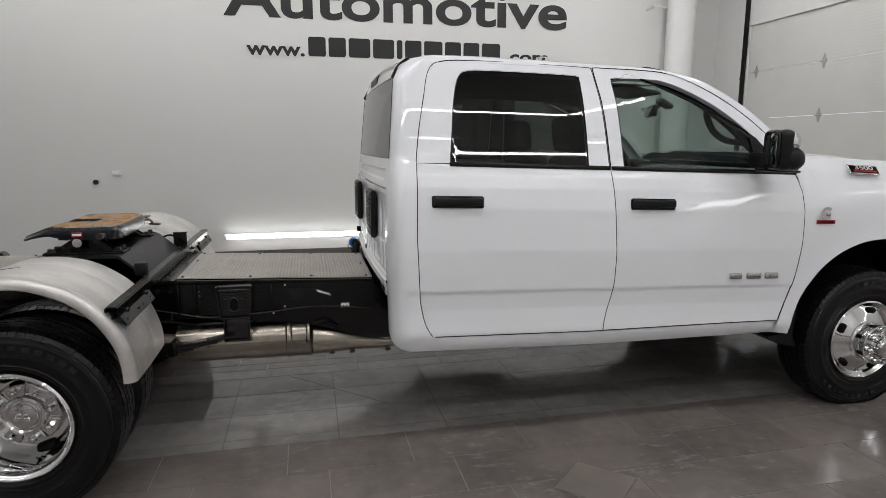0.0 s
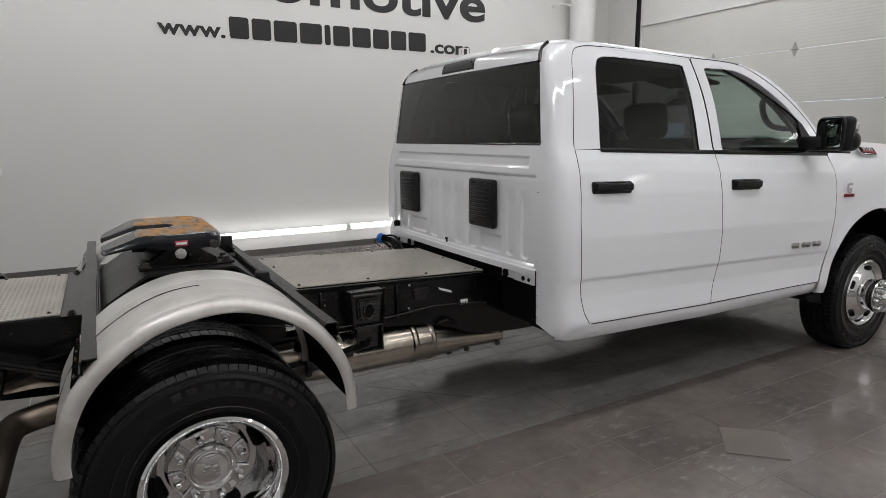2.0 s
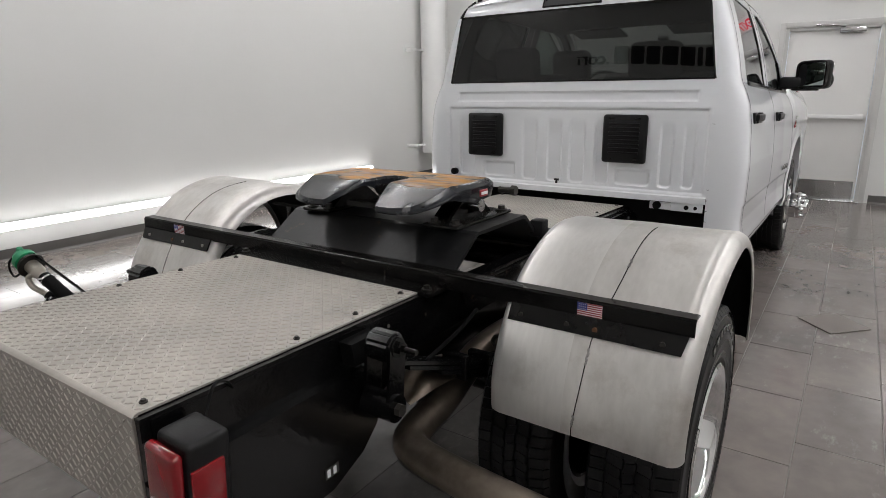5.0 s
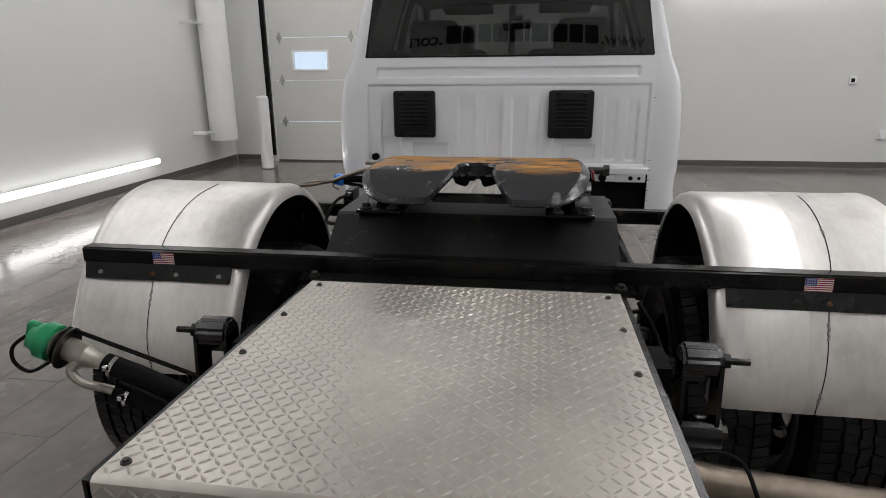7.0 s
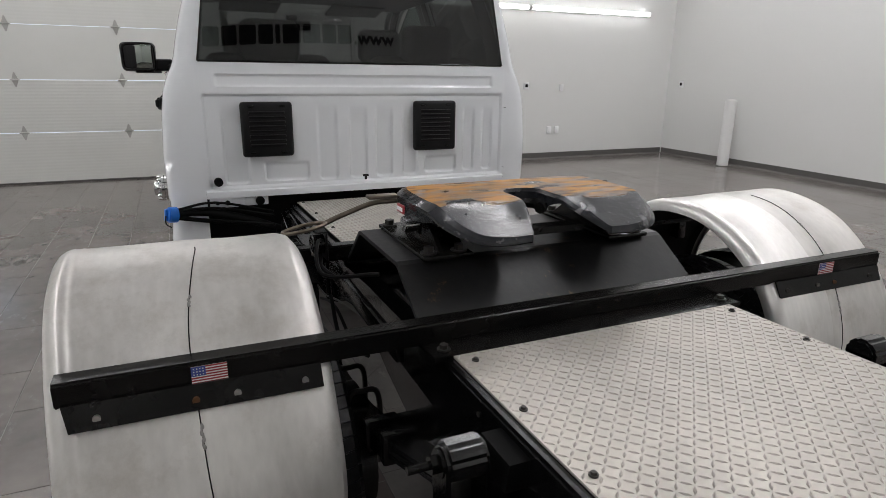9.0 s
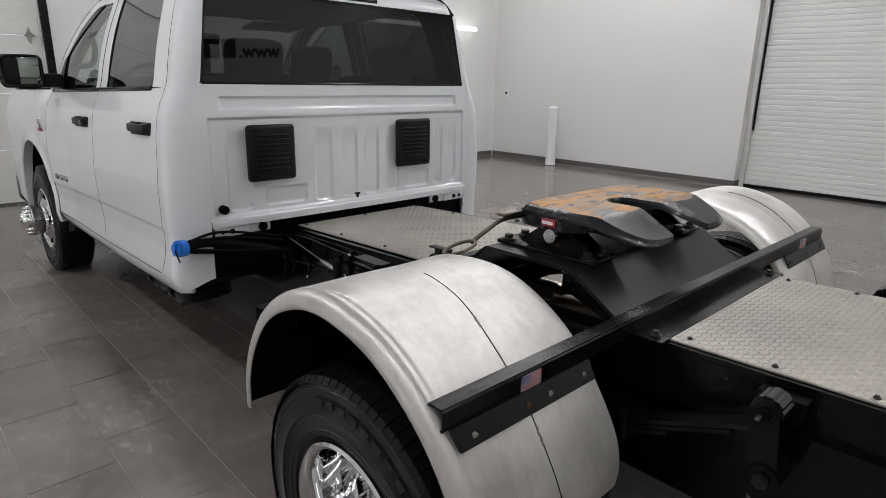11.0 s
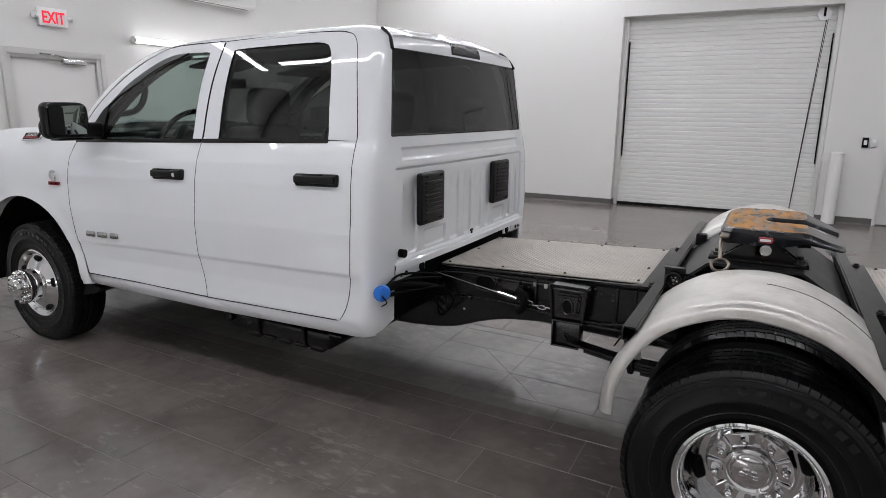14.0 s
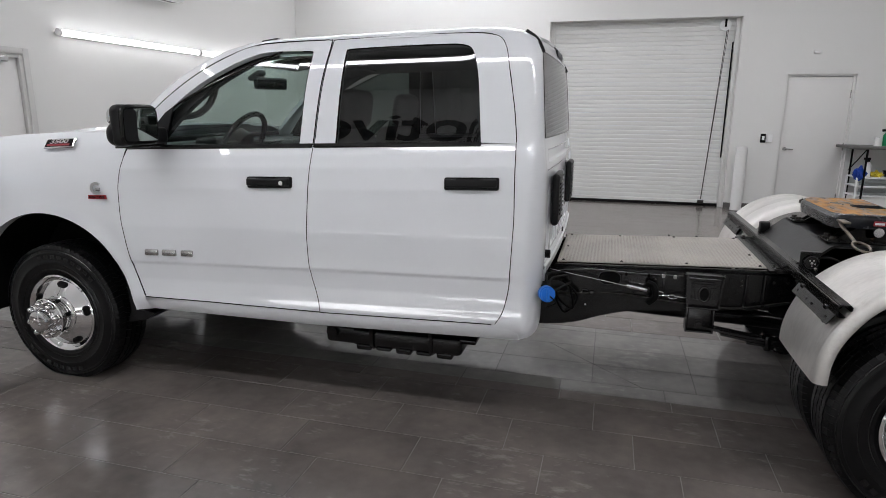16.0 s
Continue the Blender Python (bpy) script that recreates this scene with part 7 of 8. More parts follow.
def deck_edges():
    for s in (1, -1):
        for x0, x1 in ((-0.30, -1.23), (1.53, 0.40)):
            bm = bmesh.new()
            y = s * 0.425
            a, b = deck_z(x0), deck_z(x1)
            sec = lambda z: [(y - s * 0.030, z - 0.004), (y - s * 0.012, z - 0.004), (y - s * 0.012, z - 0.050), (y - s * 0.018, z - 0.050), (y - s * 0.018, z - 0.010), (y - s * 0.030, z - 0.010)]
            va, vb = [bm.verts.new((x0, q, z)) for q, z in sec(a)], [bm.verts.new((x1, q, z)) for q, z in sec(b)]
            for i in range(6):
                bm.faces.new((va[i], va[(i + 1) % 6], vb[(i + 1) % 6], vb[i]))
            bm.faces.new(va)
            bm.faces.new(vb[::-1])
            bmesh.ops.recalc_face_normals(bm, faces=bm.faces)
            part("edge_angle", bm, FRAME, truck)
    for x0, x1 in ((0.505, 0.36), (-0.255, -0.393)):
        bm = bmesh.new()
        prism(bm, [(x0, -0.44, deck_z(x0) + 0.003), (x1, -0.44, deck_z(x1) + 0.003), (x1, -0.44, deck_z(x1) - 0.007), (x0, -0.44, deck_z(x0) - 0.007)], (0, 0.88, 0))
        c = part("base_plate", bm, STEEL, truck, "worn black steel base plate", smooth=False)
        for y in (-0.405, 0.405):
            bm = bmesh.new()
            xm = x1 + 0.035 if x0 < 0 else x0 - 0.04
            cyl(bm, (xm, y, deck_z(xm) + 0.003), (xm, y, deck_z(xm) + 0.007), 0.015, n=16)
            cyl(bm, (xm, y, deck_z(xm) + 0.007), (xm, y, deck_z(xm) + 0.016), 0.010, n=6)
            part("base_bolt", bm, BOLT, c)


deck_edges()


def cross_beam(x, ztop, name, flags):
    """Square tube across the deck that carries both fenders, with a bolted flange at each end."""
    L, w = 1.135, 0.050
    bm = bmesh.new()
    o = [(x - w / 2, ztop - w), (x + w / 2, ztop - w), (x + w / 2, ztop), (x - w / 2, ztop)]
    k = 0.005
    i_ = [(x - w / 2 + k, ztop - w + k), (x + w / 2 - k, ztop - w + k), (x + w / 2 - k, ztop - k), (x - w / 2 + k, ztop - k)]
    ends = []
    for y in (-L, L):
        ends.append(([bm.verts.new((a, y, b)) for a, b in o], [bm.verts.new((a, y, b)) for a, b in i_], [bm.verts.new((a, y * 0.93, b)) for a, b in i_]))
    for a in range(4):
        b = (a + 1) % 4
        bm.faces.new((ends[0][0][a], ends[0][0][b], ends[1][0][b], ends[1][0][a]))
        for e in ends:
            bm.faces.new((e[0][a], e[0][b], e[1][b], e[1][a]))
            bm.faces.new((e[1][a], e[1][b], e[2][b], e[2][a]))
    for e in ends:
        bm.faces.new(e[2])
    bmesh.ops.recalc_face_normals(bm, faces=bm.faces)
    bmesh.ops.bevel(bm, geom=[e for e in bm.edges if abs(e.verts[0].co.y - e.verts[1].co.y) > 2], offset=0.006, segments=3, affect="EDGES")
    t = part(name, bm, STEEL, truck, "scuffed black square steel tube")
    sg = -1 if x < 0 else 1
    for s in (1, -1):
        bm = bmesh.new()
        xf = x + sg * w / 2 - sg * 0.003
        if x < 0:
            xf -= 0.003
        prism(bm, [(xf, s * 0.665, ztop - w + 0.008), (xf, s * 1.125, ztop - w + 0.008), (xf + sg * 0.024, s * 1.115, ztop - w - 0.034), (xf + sg * 0.024, s * 0.665, ztop - w - 0.034)], (sg * 0.006, 0, 0))
        f = part("beam_flange", bm, STEEL, t, smooth=False)
        pale = ZINC if x < 0 and s > 0 else BOLT
        for q, mm in ((0.70, pale), (0.83, pale), (0.905, RUSTB if x < 0 else SEAM), (1.07, pale)):
            bm = bmesh.new()
            c = Vector((xf + sg * 0.017, s * q, ztop - w - 0.018))
            cyl(bm, c, c + Vector((sg * 0.006, 0, 0)), 0.0070, n=12)
            part("flange_bolt", bm, mm, f)
        if flags:
            fx = x - w / 2 - 0.0012
            z0, z1 = ztop - 0.044, ztop - 0.008
            ya, yb = (0.909, 0.844) if s > 0 else (-0.850, -0.915)
            bm = bmesh.new()
            box(bm, (fx, (ya + yb) / 2, (z0 + z1) / 2), (0.001, abs(ya - yb), z1 - z0))
            fl = part("flag_sticker", bm, WHITE_T, t, "small striped flag sticker", smooth=False)
            h = (z1 - z0) / 13
            for i in range(0, 13, 2):
                bm = bmesh.new()
                box(bm, (fx - 0.0008, (ya + yb) / 2, z0 + h * (i + 0.5)), (0.0008, abs(ya - yb), h))
                part("stripe", bm, RED_T, fl, smooth=False)
            bm = bmesh.new()
            box(bm, (fx - 0.0016, ya - 0.013, z1 - h * 3.5), (0.0008, 0.026, h * 7))
            can = part("canton", bm, BLUE_T, fl, smooth=False)
            bm = bmesh.new()
            for i in range(4):
                for j in range(3):
                    box(bm, (fx - 0.0022, ya - 0.005 - 0.0055 * i, z1 - 0.004 - 0.006 * j), (0.0006, 0.0022, 0.0022))
            part("stars", bm, WHITE_T, can, smooth=False)


cross_beam(-0.292, 0.861, "rear_cross_beam", True)
cross_beam(0.412, 0.852, "front_cross_beam", False)

FC, FR, FW = Vector((0.048, 0, 0.557)), 0.432, 1.026


def rear_fender(s):
    """Half-round aluminium mudguard with rolled edges and a welded seam along its middle."""
    yi, yo = 0.635, 1.180
    prof = [(yi, FR - 0.042), (yi + 0.004, FR - 0.024), (yi + 0.016, FR - 0.009), (yi + 0.040, FR - 0.001), (0.80, FR), (0.868, FR + 0.0008), (0.905, FR + 0.001), (1.02, FR), (1.122, FR), (1.127, FR + 0.0012), (1.132, FR), (1.142, FR), (1.147, FR + 0.0012), (1.152, FR), (1.160, FR - 0.003), (1.168, FR - 0.008), (1.175, FR - 0.017), (1.179, FR - 0.028), (yo, FR - 0.040), (yo - 0.003, FR - 0.045)]
    a0, a1 = radians(184), radians(-2)

    def shell(a, y, r):
        """A point of the guard: its tail stands off a little further and is drawn in at the outer lip."""
        back = max(0.0, -math.cos(a))
        y -= (y - yi) / (yo - yi) * (0.010 + 0.020 * back * back)
        return Vector((FC.x + FW * (1 + (0.035 * back ** 2 if s < 0 else 0.085 * back ** 12)) * r * math.cos(a), s * y, FC.z + r * math.sin(a)))

    def seam_y(a):
        """Run of the welded seam, bowed a little outwards between top and tail."""
        t = (math.degrees(a) - 95) / 86
        out = 0.060 * max(0.0, (150 - math.degrees(a)) / 50) if s < 0 else 0.0
        return 0.868 + out + 0.018 * t + 0.028 * math.sin(math.pi * max(0.0, min(1.0, t))) + 0.0015 * math.sin(a * 9)
    bm = bmesh.new()
    n = 64
    wob = lambda a, y: 0.0016 * math.sin(3 * a + 9 * y) + 0.001 * math.sin(11 * a + 20 * y)
    rows = []
    for i in range(n + 1):
        a = a0 + (a1 - a0) * i / n
        rows.append([bm.verts.new(shell(a, y, r + wob(a, y))) for y, r in prof])
    for p, q in zip(rows, rows[1:]):
        for j in range(len(prof) - 1):
            bm.faces.new((p[j], q[j], q[j + 1], p[j + 1]))
    outward(bm, (FC.x, s * 0.9, FC.z))
    f = part("rear_fender", bm, ALU, truck, "dull brushed aluminium half-round fender")
    f.data.materials.append(ALU_B)
    for q in f.data.polygons:
        q.material_index = 1 if -0.868 < q.center.y < 0 else 0
    thick(f, 0.005)
    # Even near-black sheet set just inside the aluminium shell.
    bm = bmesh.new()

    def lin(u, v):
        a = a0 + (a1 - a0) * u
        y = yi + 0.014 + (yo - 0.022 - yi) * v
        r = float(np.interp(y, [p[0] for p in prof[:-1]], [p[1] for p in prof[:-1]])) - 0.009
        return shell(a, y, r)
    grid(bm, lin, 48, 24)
    part("fender_underside", bm, SEAM, f, "near-black sheet lining the fender underside")
    bm = bmesh.new()
    pts = [shell(a, seam_y(a) + 0.012, FR + 0.0014 + wob(a, seam_y(a))) for a in np.linspace(a0, radians(92), 40)]
    tube(bm, pts, 0.0013, n=6, k=1)
    part("seam_line", bm, SEAM, f)
    for q, (b0, b1) in enumerate(((118, 122), (153, 159), (176, 180))):
        bm = bmesh.new()
        arc = np.linspace(radians(b0), radians(b1), 13)
        pts = [shell(a, seam_y(a) + 0.012 + 0.0015 * math.sin(k * 5.1), FR + 0.001 + wob(a, seam_y(a))) for k, a in enumerate(arc)]
        tube(bm, pts, [0.0020 + 0.0018 * ((k * 7) % 3) / 2 for k in range(13)], n=8, k=3)
        part("weld_bead", bm, WELD, f)
    for y in (0.72, 1.02):
        bm = bmesh.new()
        box(bm, (0.42, s * y, 0.775), (0.05, 0.04, 0.09), 0.006)
        part("fender_bracket", bm, FRAME, f)


for s in (1, -1):
    rear_fender(s)


def hitch_stand():
    """Bent-plate pedestal: a flat top with sloping front and rear plates, open at both ends."""
    w0, w1 = 0.418, 0.418
    zt = 0.936
    sec = [(0.395, deck_z(0.4) + 0.008, w1), (0.255, zt - 0.006, w0), (0.240, zt, w0), (-0.085, zt, w0), (-0.100, zt - 0.006, w0), (-0.262, deck_z(-0.26) + 0.010, w1)]
    bm = bmesh.new()
    rows = [[bm.verts.new((x, w * (1 - 2 * j / 8), z)) for j in range(9)] for x, z, w in sec]
    for a, b in zip(rows, rows[1:]):
        for j in range(8):
            bm.faces.new((a[j], b[j], b[j + 1], a[j + 1]))
    outward(bm, (0.07, 0, 0.8))
    st = thick(part("hitch_pedestal", bm, PED, truck, "worn black bent steel hitch pedestal", smooth=False), 0.012)
    for s in (1, -1):
        bm = bmesh.new()
        box(bm, (0.07, s * 0.285, zt + 0.006), (0.37, 0.14, 0.012), 0.003)
        b = part("bracket_base", bm, STEEL, st)
        bm = bmesh.new()
        prism(bm, [(0.20, s * 0.30, zt + 0.012), (0.10, s * 0.30, zt + 0.085), (0.02, s * 0.30, zt + 0.085), (-0.085, s * 0.30, zt + 0.012)], (0, -s * 0.012, 0))
        prism(bm, [(0.20, s * 0.24, zt + 0.012), (0.10, s * 0.24, zt + 0.085), (0.02, s * 0.24, zt + 0.085), (-0.085, s * 0.24, zt + 0.012)], (0, -s * 0.012, 0))
        box(bm, (0.06, s * 0.27, zt + 0.05), (0.05, 0.06, 0.06), 0.005)
        part("pivot_bracket", bm, STEEL, b)
        for x in (-0.085, 0.225):
            for y in (0.245, 0.33):
                bm = bmesh.new()
                cyl(bm, (x, s * y, zt + 0.012), (x, s * y, zt + 0.016), 0.022, n=16)
                cyl(bm, (x, s * y, zt + 0.016), (x, s * y, zt + 0.030), 0.014, n=6)
                part("bracket_bolt", bm, BOLT, b)
    for x0, x1 in ((0.36, -0.25),):
        for s in (1, -1):
            bm = bmesh.new()
            box(bm, (0.07, s * 0.47, deck_z(0.07) - 0.03), (0.66, 0.02, 0.05), 0.003)
            part("side_rail", bm, STEEL, st)


hitch_stand()


def hitch_head():
    """The fifth-wheel top plate: a broad greasy casting with two rear horns and a throat to the jaws."""
    zt = 1.074
    outer = [(0.225, 0.0), (0.225, 0.14), (0.222, 0.26), (0.195, 0.325), (0.130, 0.350), (0.03, 0.356), (-0.07, 0.352), (-0.140, 0.338), (-0.195, 0.312), (-0.230, 0.272), (-0.243, 0.205), (-0.240, 0.125)]
    outer = [(a, b * 0.955) for a, b in outer]
    inner = [(0.052, 0.0), (0.048, 0.022), (0.036, 0.040), (0.018, 0.050), (0.0, 0.053), (-0.02, 0.052), (-0.04, 0.052), (-0.07, 0.055), (-0.11, 0.062), (-0.15, 0.076), (-0.19, 0.092), (-0.228, 0.110)]

    def top(x):
        return zt - 0.060 * max(0.0, min(1.0, (-0.095 - x) / 0.15)) - 0.008 * soft(0.15, 0.23, x)
    bm = bmesh.new()
    for s in (1, -1):
        o, i = resample(outer, 4), resample(inner, 4)
        rows = []
        for (a, b), (c, d) in zip(o, i):
            row = []
            thin = 1 - 0.66 * soft(0.05, -0.24, a)
            cut = soft(-0.02, -0.16, a)
            for t, dz in ((-0.02, -0.066), (0.0, -0.030), (0.0, -0.016), (0.045, -0.004), (0.085, 0.0), (0.24, 0.0), (0.6, 0.0), (0.9, 0.0), (0.97, -0.003), (1.0, -0.012), (1.0, -0.055)):
                x, y = a + (c - a) * max(t, 0), b + (d - b) * max(t, 0)
                if t < 0:
                    x, y = a * 0.985, b * 0.975
                if 0 <= t < 0.2:
                    dz -= 0.020 * cut * (1 if t < 0.05 else 0)
                row.append(bm.verts.new((x, s * y, top(x) + dz * (thin if dz < -0.013 else 1))))
            rows.append(row)
        for p, q in zip(rows, rows[1:]):
            for j in range(len(p) - 1):
                bm.faces.new((p[j], q[j], q[j + 1], p[j + 1]))
        last = rows[-1]
        bm.faces.new(last if s > 0 else last[::-1])
    bmesh.ops.remove_doubles(bm, verts=bm.verts, dist=0.0004)
    bmesh.ops.recalc_face_normals(bm, faces=bm.faces)
    h = part("hitch_head", bm, HITCH, truck, "greasy rust-streaked fifth-wheel top plate", sharp=15)
    bm = bmesh.new()
    prism(bm, [(-0.125, 0.115, zt - 0.095), (-0.125, -0.115, zt - 0.095), (-0.075, -0.13, zt - 0.095), (-0.075, 0.13, zt - 0.095)], (0, 0, 0.018))
    part("lower_web", bm, STEEL, h)
    for s in (1, -1):
        bm = bmesh.new()
        pts = [Vector((0.012 + 0.055 * math.cos(a), s * abs(0.055 * math.sin(a)), zt - 0.045)) for a in np.linspace(0.2, 2.6, 9)]
        tube(bm, pts, 0.018, n=8, k=2)
        part("jaw", bm, STEEL, h)
        bm = bmesh.new()
        box(bm, (0.05, s * 0.356, zt - 0.035), (0.050, 0.006, 0.024), 0.003)
        lb = part("maker_label", bm, RED_T, h, "small red maker label")
        bm = bmesh.new()
        box(bm, (0.05, s * 0.3595, zt - 0.035), (0.040, 0.002, 0.010))
        part("bar", bm, WHITE_T, lb, smooth=False)
        bm = bmesh.new()
        cyl(bm, (0.045, s * 0.31, zt - 0.078), (0.045, s * 0.352, zt - 0.078), 0.022, n=20)
        part("pivot_pin", bm, CHROME_D, h)
    bm = bmesh.new()
    tube(bm, [(0.19, 0.28, zt - 0.045), (0.21, 0.38, zt - 0.050), (0.205, 0.47, zt - 0.075), (0.20, 0.535, zt - 0.098)], 0.0075, n=8)
    box(bm, (0.20, 0.36, zt - 0.03), (0.035, 0.09, 0.010), 0.003)
    lv = part("release_lever", bm, PIPE_T, h, "dark steel release lever with ring pull")
    bm = bmesh.new()
    tube(bm, [(0.195 + 0.030 * math.cos(a), 0.590 + 0.060 * math.sin(a), zt - 0.104 - 0.010 * math.sin(a)) for a in np.linspace(0, 2 * math.pi, 17)], 0.0055, n=8, k=2, closed=True)
    part("ring_pull", bm, PIPE_T, lv)
    bm = bmesh.new()
    cyl(bm, (0.17, -0.35, zt - 0.04), (0.17, -0.40, zt - 0.04), 0.011, n=10)
    cyl(bm, (0.17, -0.40, zt - 0.04), (0.17, -0.418, zt - 0.04), 0.018, n=6)
    part("adjuster_bolt", bm, BOLT, h)


hitch_head()


# ---- tail, fillers and cables ----
def tail_lamp():
    c = Vector((-1.205, -0.478, 0.724))
    m = Matrix.Rotation(radians(4), 4, "X")
    bm = bmesh.new()
    box(bm, c + Vector((0.03, 0, 0)), (0.085, 0.098, 0.166), 0.012, 3, m)
    t = part("tail_lamp", bm, PLASTIC, truck, "red tail lamp in a black housing")
    bm = bmesh.new()
    box(bm, c + Vector((-0.025, 0.004, -0.004)), (0.022, 0.090, 0.152), 0.010, 3, m)
    part("red_lens", bm, RED_L, t)
    bm = bmesh.new()
    box(bm, c + Vector((-0.034, 0.014, -0.048)), (0.010, 0.058, 0.028), 0.005, 3, m)
    part("reverse_lens", bm, CLEAR_L, t)
    bm = bmesh.new()
    box(bm, c + Vector((0.022, -0.048, -0.022)), (0.066, 0.010, 0.110), 0.005, 2, m)
    part("side_lens", bm, RED_L, t)
    bm = bmesh.new()
    tube(bm, [c + Vector((0.06, 0.0, 0.09)), c + Vector((0.10, 0.02, 0.13)), c + Vector((0.16, 0.06, 0.09)), c + Vector((0.20, 0.10, 0.0))], 0.0032, n=6)
    part("lamp_cable", bm, SEAM, t)


tail_lamp()


def fuel_filler():
    """Steel filler neck with a green tethered cap, on rubber hoses."""
    a, b = Vector((-0.955, 0.702, 0.890)), Vector((-0.94, 0.41, 0.775))
    d = (b - a).normalized()
    bm = bmesh.new()
    cyl(bm, a + d * 0.026, a + d * 0.036, 0.026, n=22)
    cyl(bm, a + d * 0.036, a + d * 0.090, 0.0215, n=22)
    cyl(bm, a + d * 0.090, a + d * 0.116, 0.0215, 0.014, n=22)
    cyl(bm, a + d * 0.116, a + d * 0.150, 0.014, n=18)
    f = part("fuel_filler", bm, NECK, truck, "bare steel fuel filler neck with green cap")
    bm = bmesh.new()
    lean = (d + Vector((0, 0.25, 0.12))).normalized()
    cyl(bm, a + d * 0.050, a + d * 0.050 + lean * 0.003, 0.039, n=26)
    cyl(bm, a + d * 0.038, a + d * 0.038 + lean * 0.003, 0.034, n=26)
    part("filler_flange", bm, BOLT, f)
    bm = bmesh.new()
    cyl(bm, a + d * 0.006, a + d * 0.030, 0.035, n=12)
    cyl(bm, a - d * 0.012, a + d * 0.006, 0.024, 0.031, n=12)
    m = Matrix.Translation(a - d * 0.014) @ d.to_track_quat("Z", "Y").to_matrix().to_4x4()
    for v in box(bm, (0, 0, 0), (0.017, 0.056, 0.024), 0.006, 3):
        v.co = m @ v.co
    bmesh.ops.bevel(bm, geom=[e for e in bm.edges if e.calc_length() > 0.014], offset=0.002, segments=2, affect="EDGES")
    part("filler_cap", bm, GREEN, f, "green plastic fuel cap")
    bm = bmesh.new()
    tube(bm, [a - d * 0.022, a + Vector((-0.02, 0.042, -0.012)), a + Vector((-0.025, 0.040, -0.040)), a + Vector((-0.025, 0.012, -0.056)), a + Vector((-0.02, -0.022, -0.040)), a + d * 0.046 + Vector((-0.02, 0, -0.01))], 0.0034, n=6)
    part("cap_tether", bm, SEAM, f)
    bm = bmesh.new()
    tube(bm, [a + d * 0.126, a + d * 0.22, b + Vector((0.02, -0.02, -0.04)), (-0.95, 0.30, 0.66)], 0.019, n=14)
    tube(bm, [a + d * 0.135 + Vector((0, -0.004, -0.050)), a + d * 0.23 + Vector((0, 0, -0.055)), (-0.97, 0.40, 0.70), (-0.93, 0.30, 0.60)], 0.017, n=14)
    part("filler_hose", bm, SEAM, f, "black rubber hose")
    bm = bmesh.new()
    tube(bm, [a + d * 0.082 + Vector((-0.014, 0, -0.008)), a + d * 0.070 + Vector((-0.022, 0, -0.026)), a + d * 0.085 + Vector((-0.020, 0, -0.044)), a + d * 0.115 + Vector((-0.008, 0, -0.050)), a + d * 0.160 + Vector((0, -0.004, -0.050))], 0.0085, n=10)
    part("vent_tube", bm, NECK, f)
    bm = bmesh.new()
    cyl(bm, a + d * 0.052 + Vector((0.012, 0.0, 0.034)), Vector((-0.90, 0.42, 0.796)), 0.0042, n=8)
    part("support_rod", bm, STEEL, f)
    for q, dz in ((0.140, 0), (0.160, -0.052)):
        bm = bmesh.new()
        o = Vector((0, 0, dz))
        cyl(bm, a + d * q + o, a + d * (q + 0.007) + o, 0.0205 if dz == 0 else 0.0185, n=20)
        box(bm, a + d * (q + 0.003) + o + Vector((-0.02, 0, 0.008)), (0.012, 0.010, 0.010), 0.002)
        part("hose_clamp", bm, CHROME, f)


fuel_filler()


def fluid_filler():
    """Blue-capped fluid filler on hoses behind the cab."""
    c = Vector((1.515, 0.955, 0.745))
    d = Vector((-0.35, 0.90, 0.12)).normalized()
    bm = bmesh.new()
    cyl(bm, c - d * 0.028, c + d * 0.006, 0.036, n=28)
    cyl(bm, c + d * 0.006, c + d * 0.013, 0.030, n=28)
    m = Matrix.Translation(c + d * 0.018) @ d.to_track_quat("Z", "Y").to_matrix().to_4x4()
    for v in box(bm, (0, 0, 0), (0.014, 0.055, 0.016), 0.004):
        v.co = m @ v.co
    f = part("fluid_filler", bm, BLUE, truck, "blue plastic fluid filler cap on hoses")
    bm = bmesh.new()
    tube(bm, [c + d * 0.02, c + Vector((-0.04, 0.02, -0.03)), c + Vector((0.0, 0.0, -0.06))], 0.003, n=6)
    part("cap_tether", bm, SEAM, f)
    bm = bmesh.new()
    tube(bm, [c - d * 0.02, c + Vector((0.02, -0.14, 0.0)), (1.50, 0.62, 0.70), (1.47, 0.46, 0.64)], 0.020, n=12)
    part("filler_hose", bm, SEAM, f, "black rubber hose")
    for dz, dx in ((0.02, 0.0), (-0.02, -0.02), (0.035, 0.02), (-0.035, 0.03)):
        bm = bmesh.new()
        tube(bm, [c + Vector((0, -0.03, dz * 0.6)), c + Vector((dx, -0.20, dz * 1.4 - 0.01)), (1.46 + dx, 0.50, 0.70 + dz)], 0.006, n=8)
        part("thin_line", bm, SEAM, f)


fluid_filler()


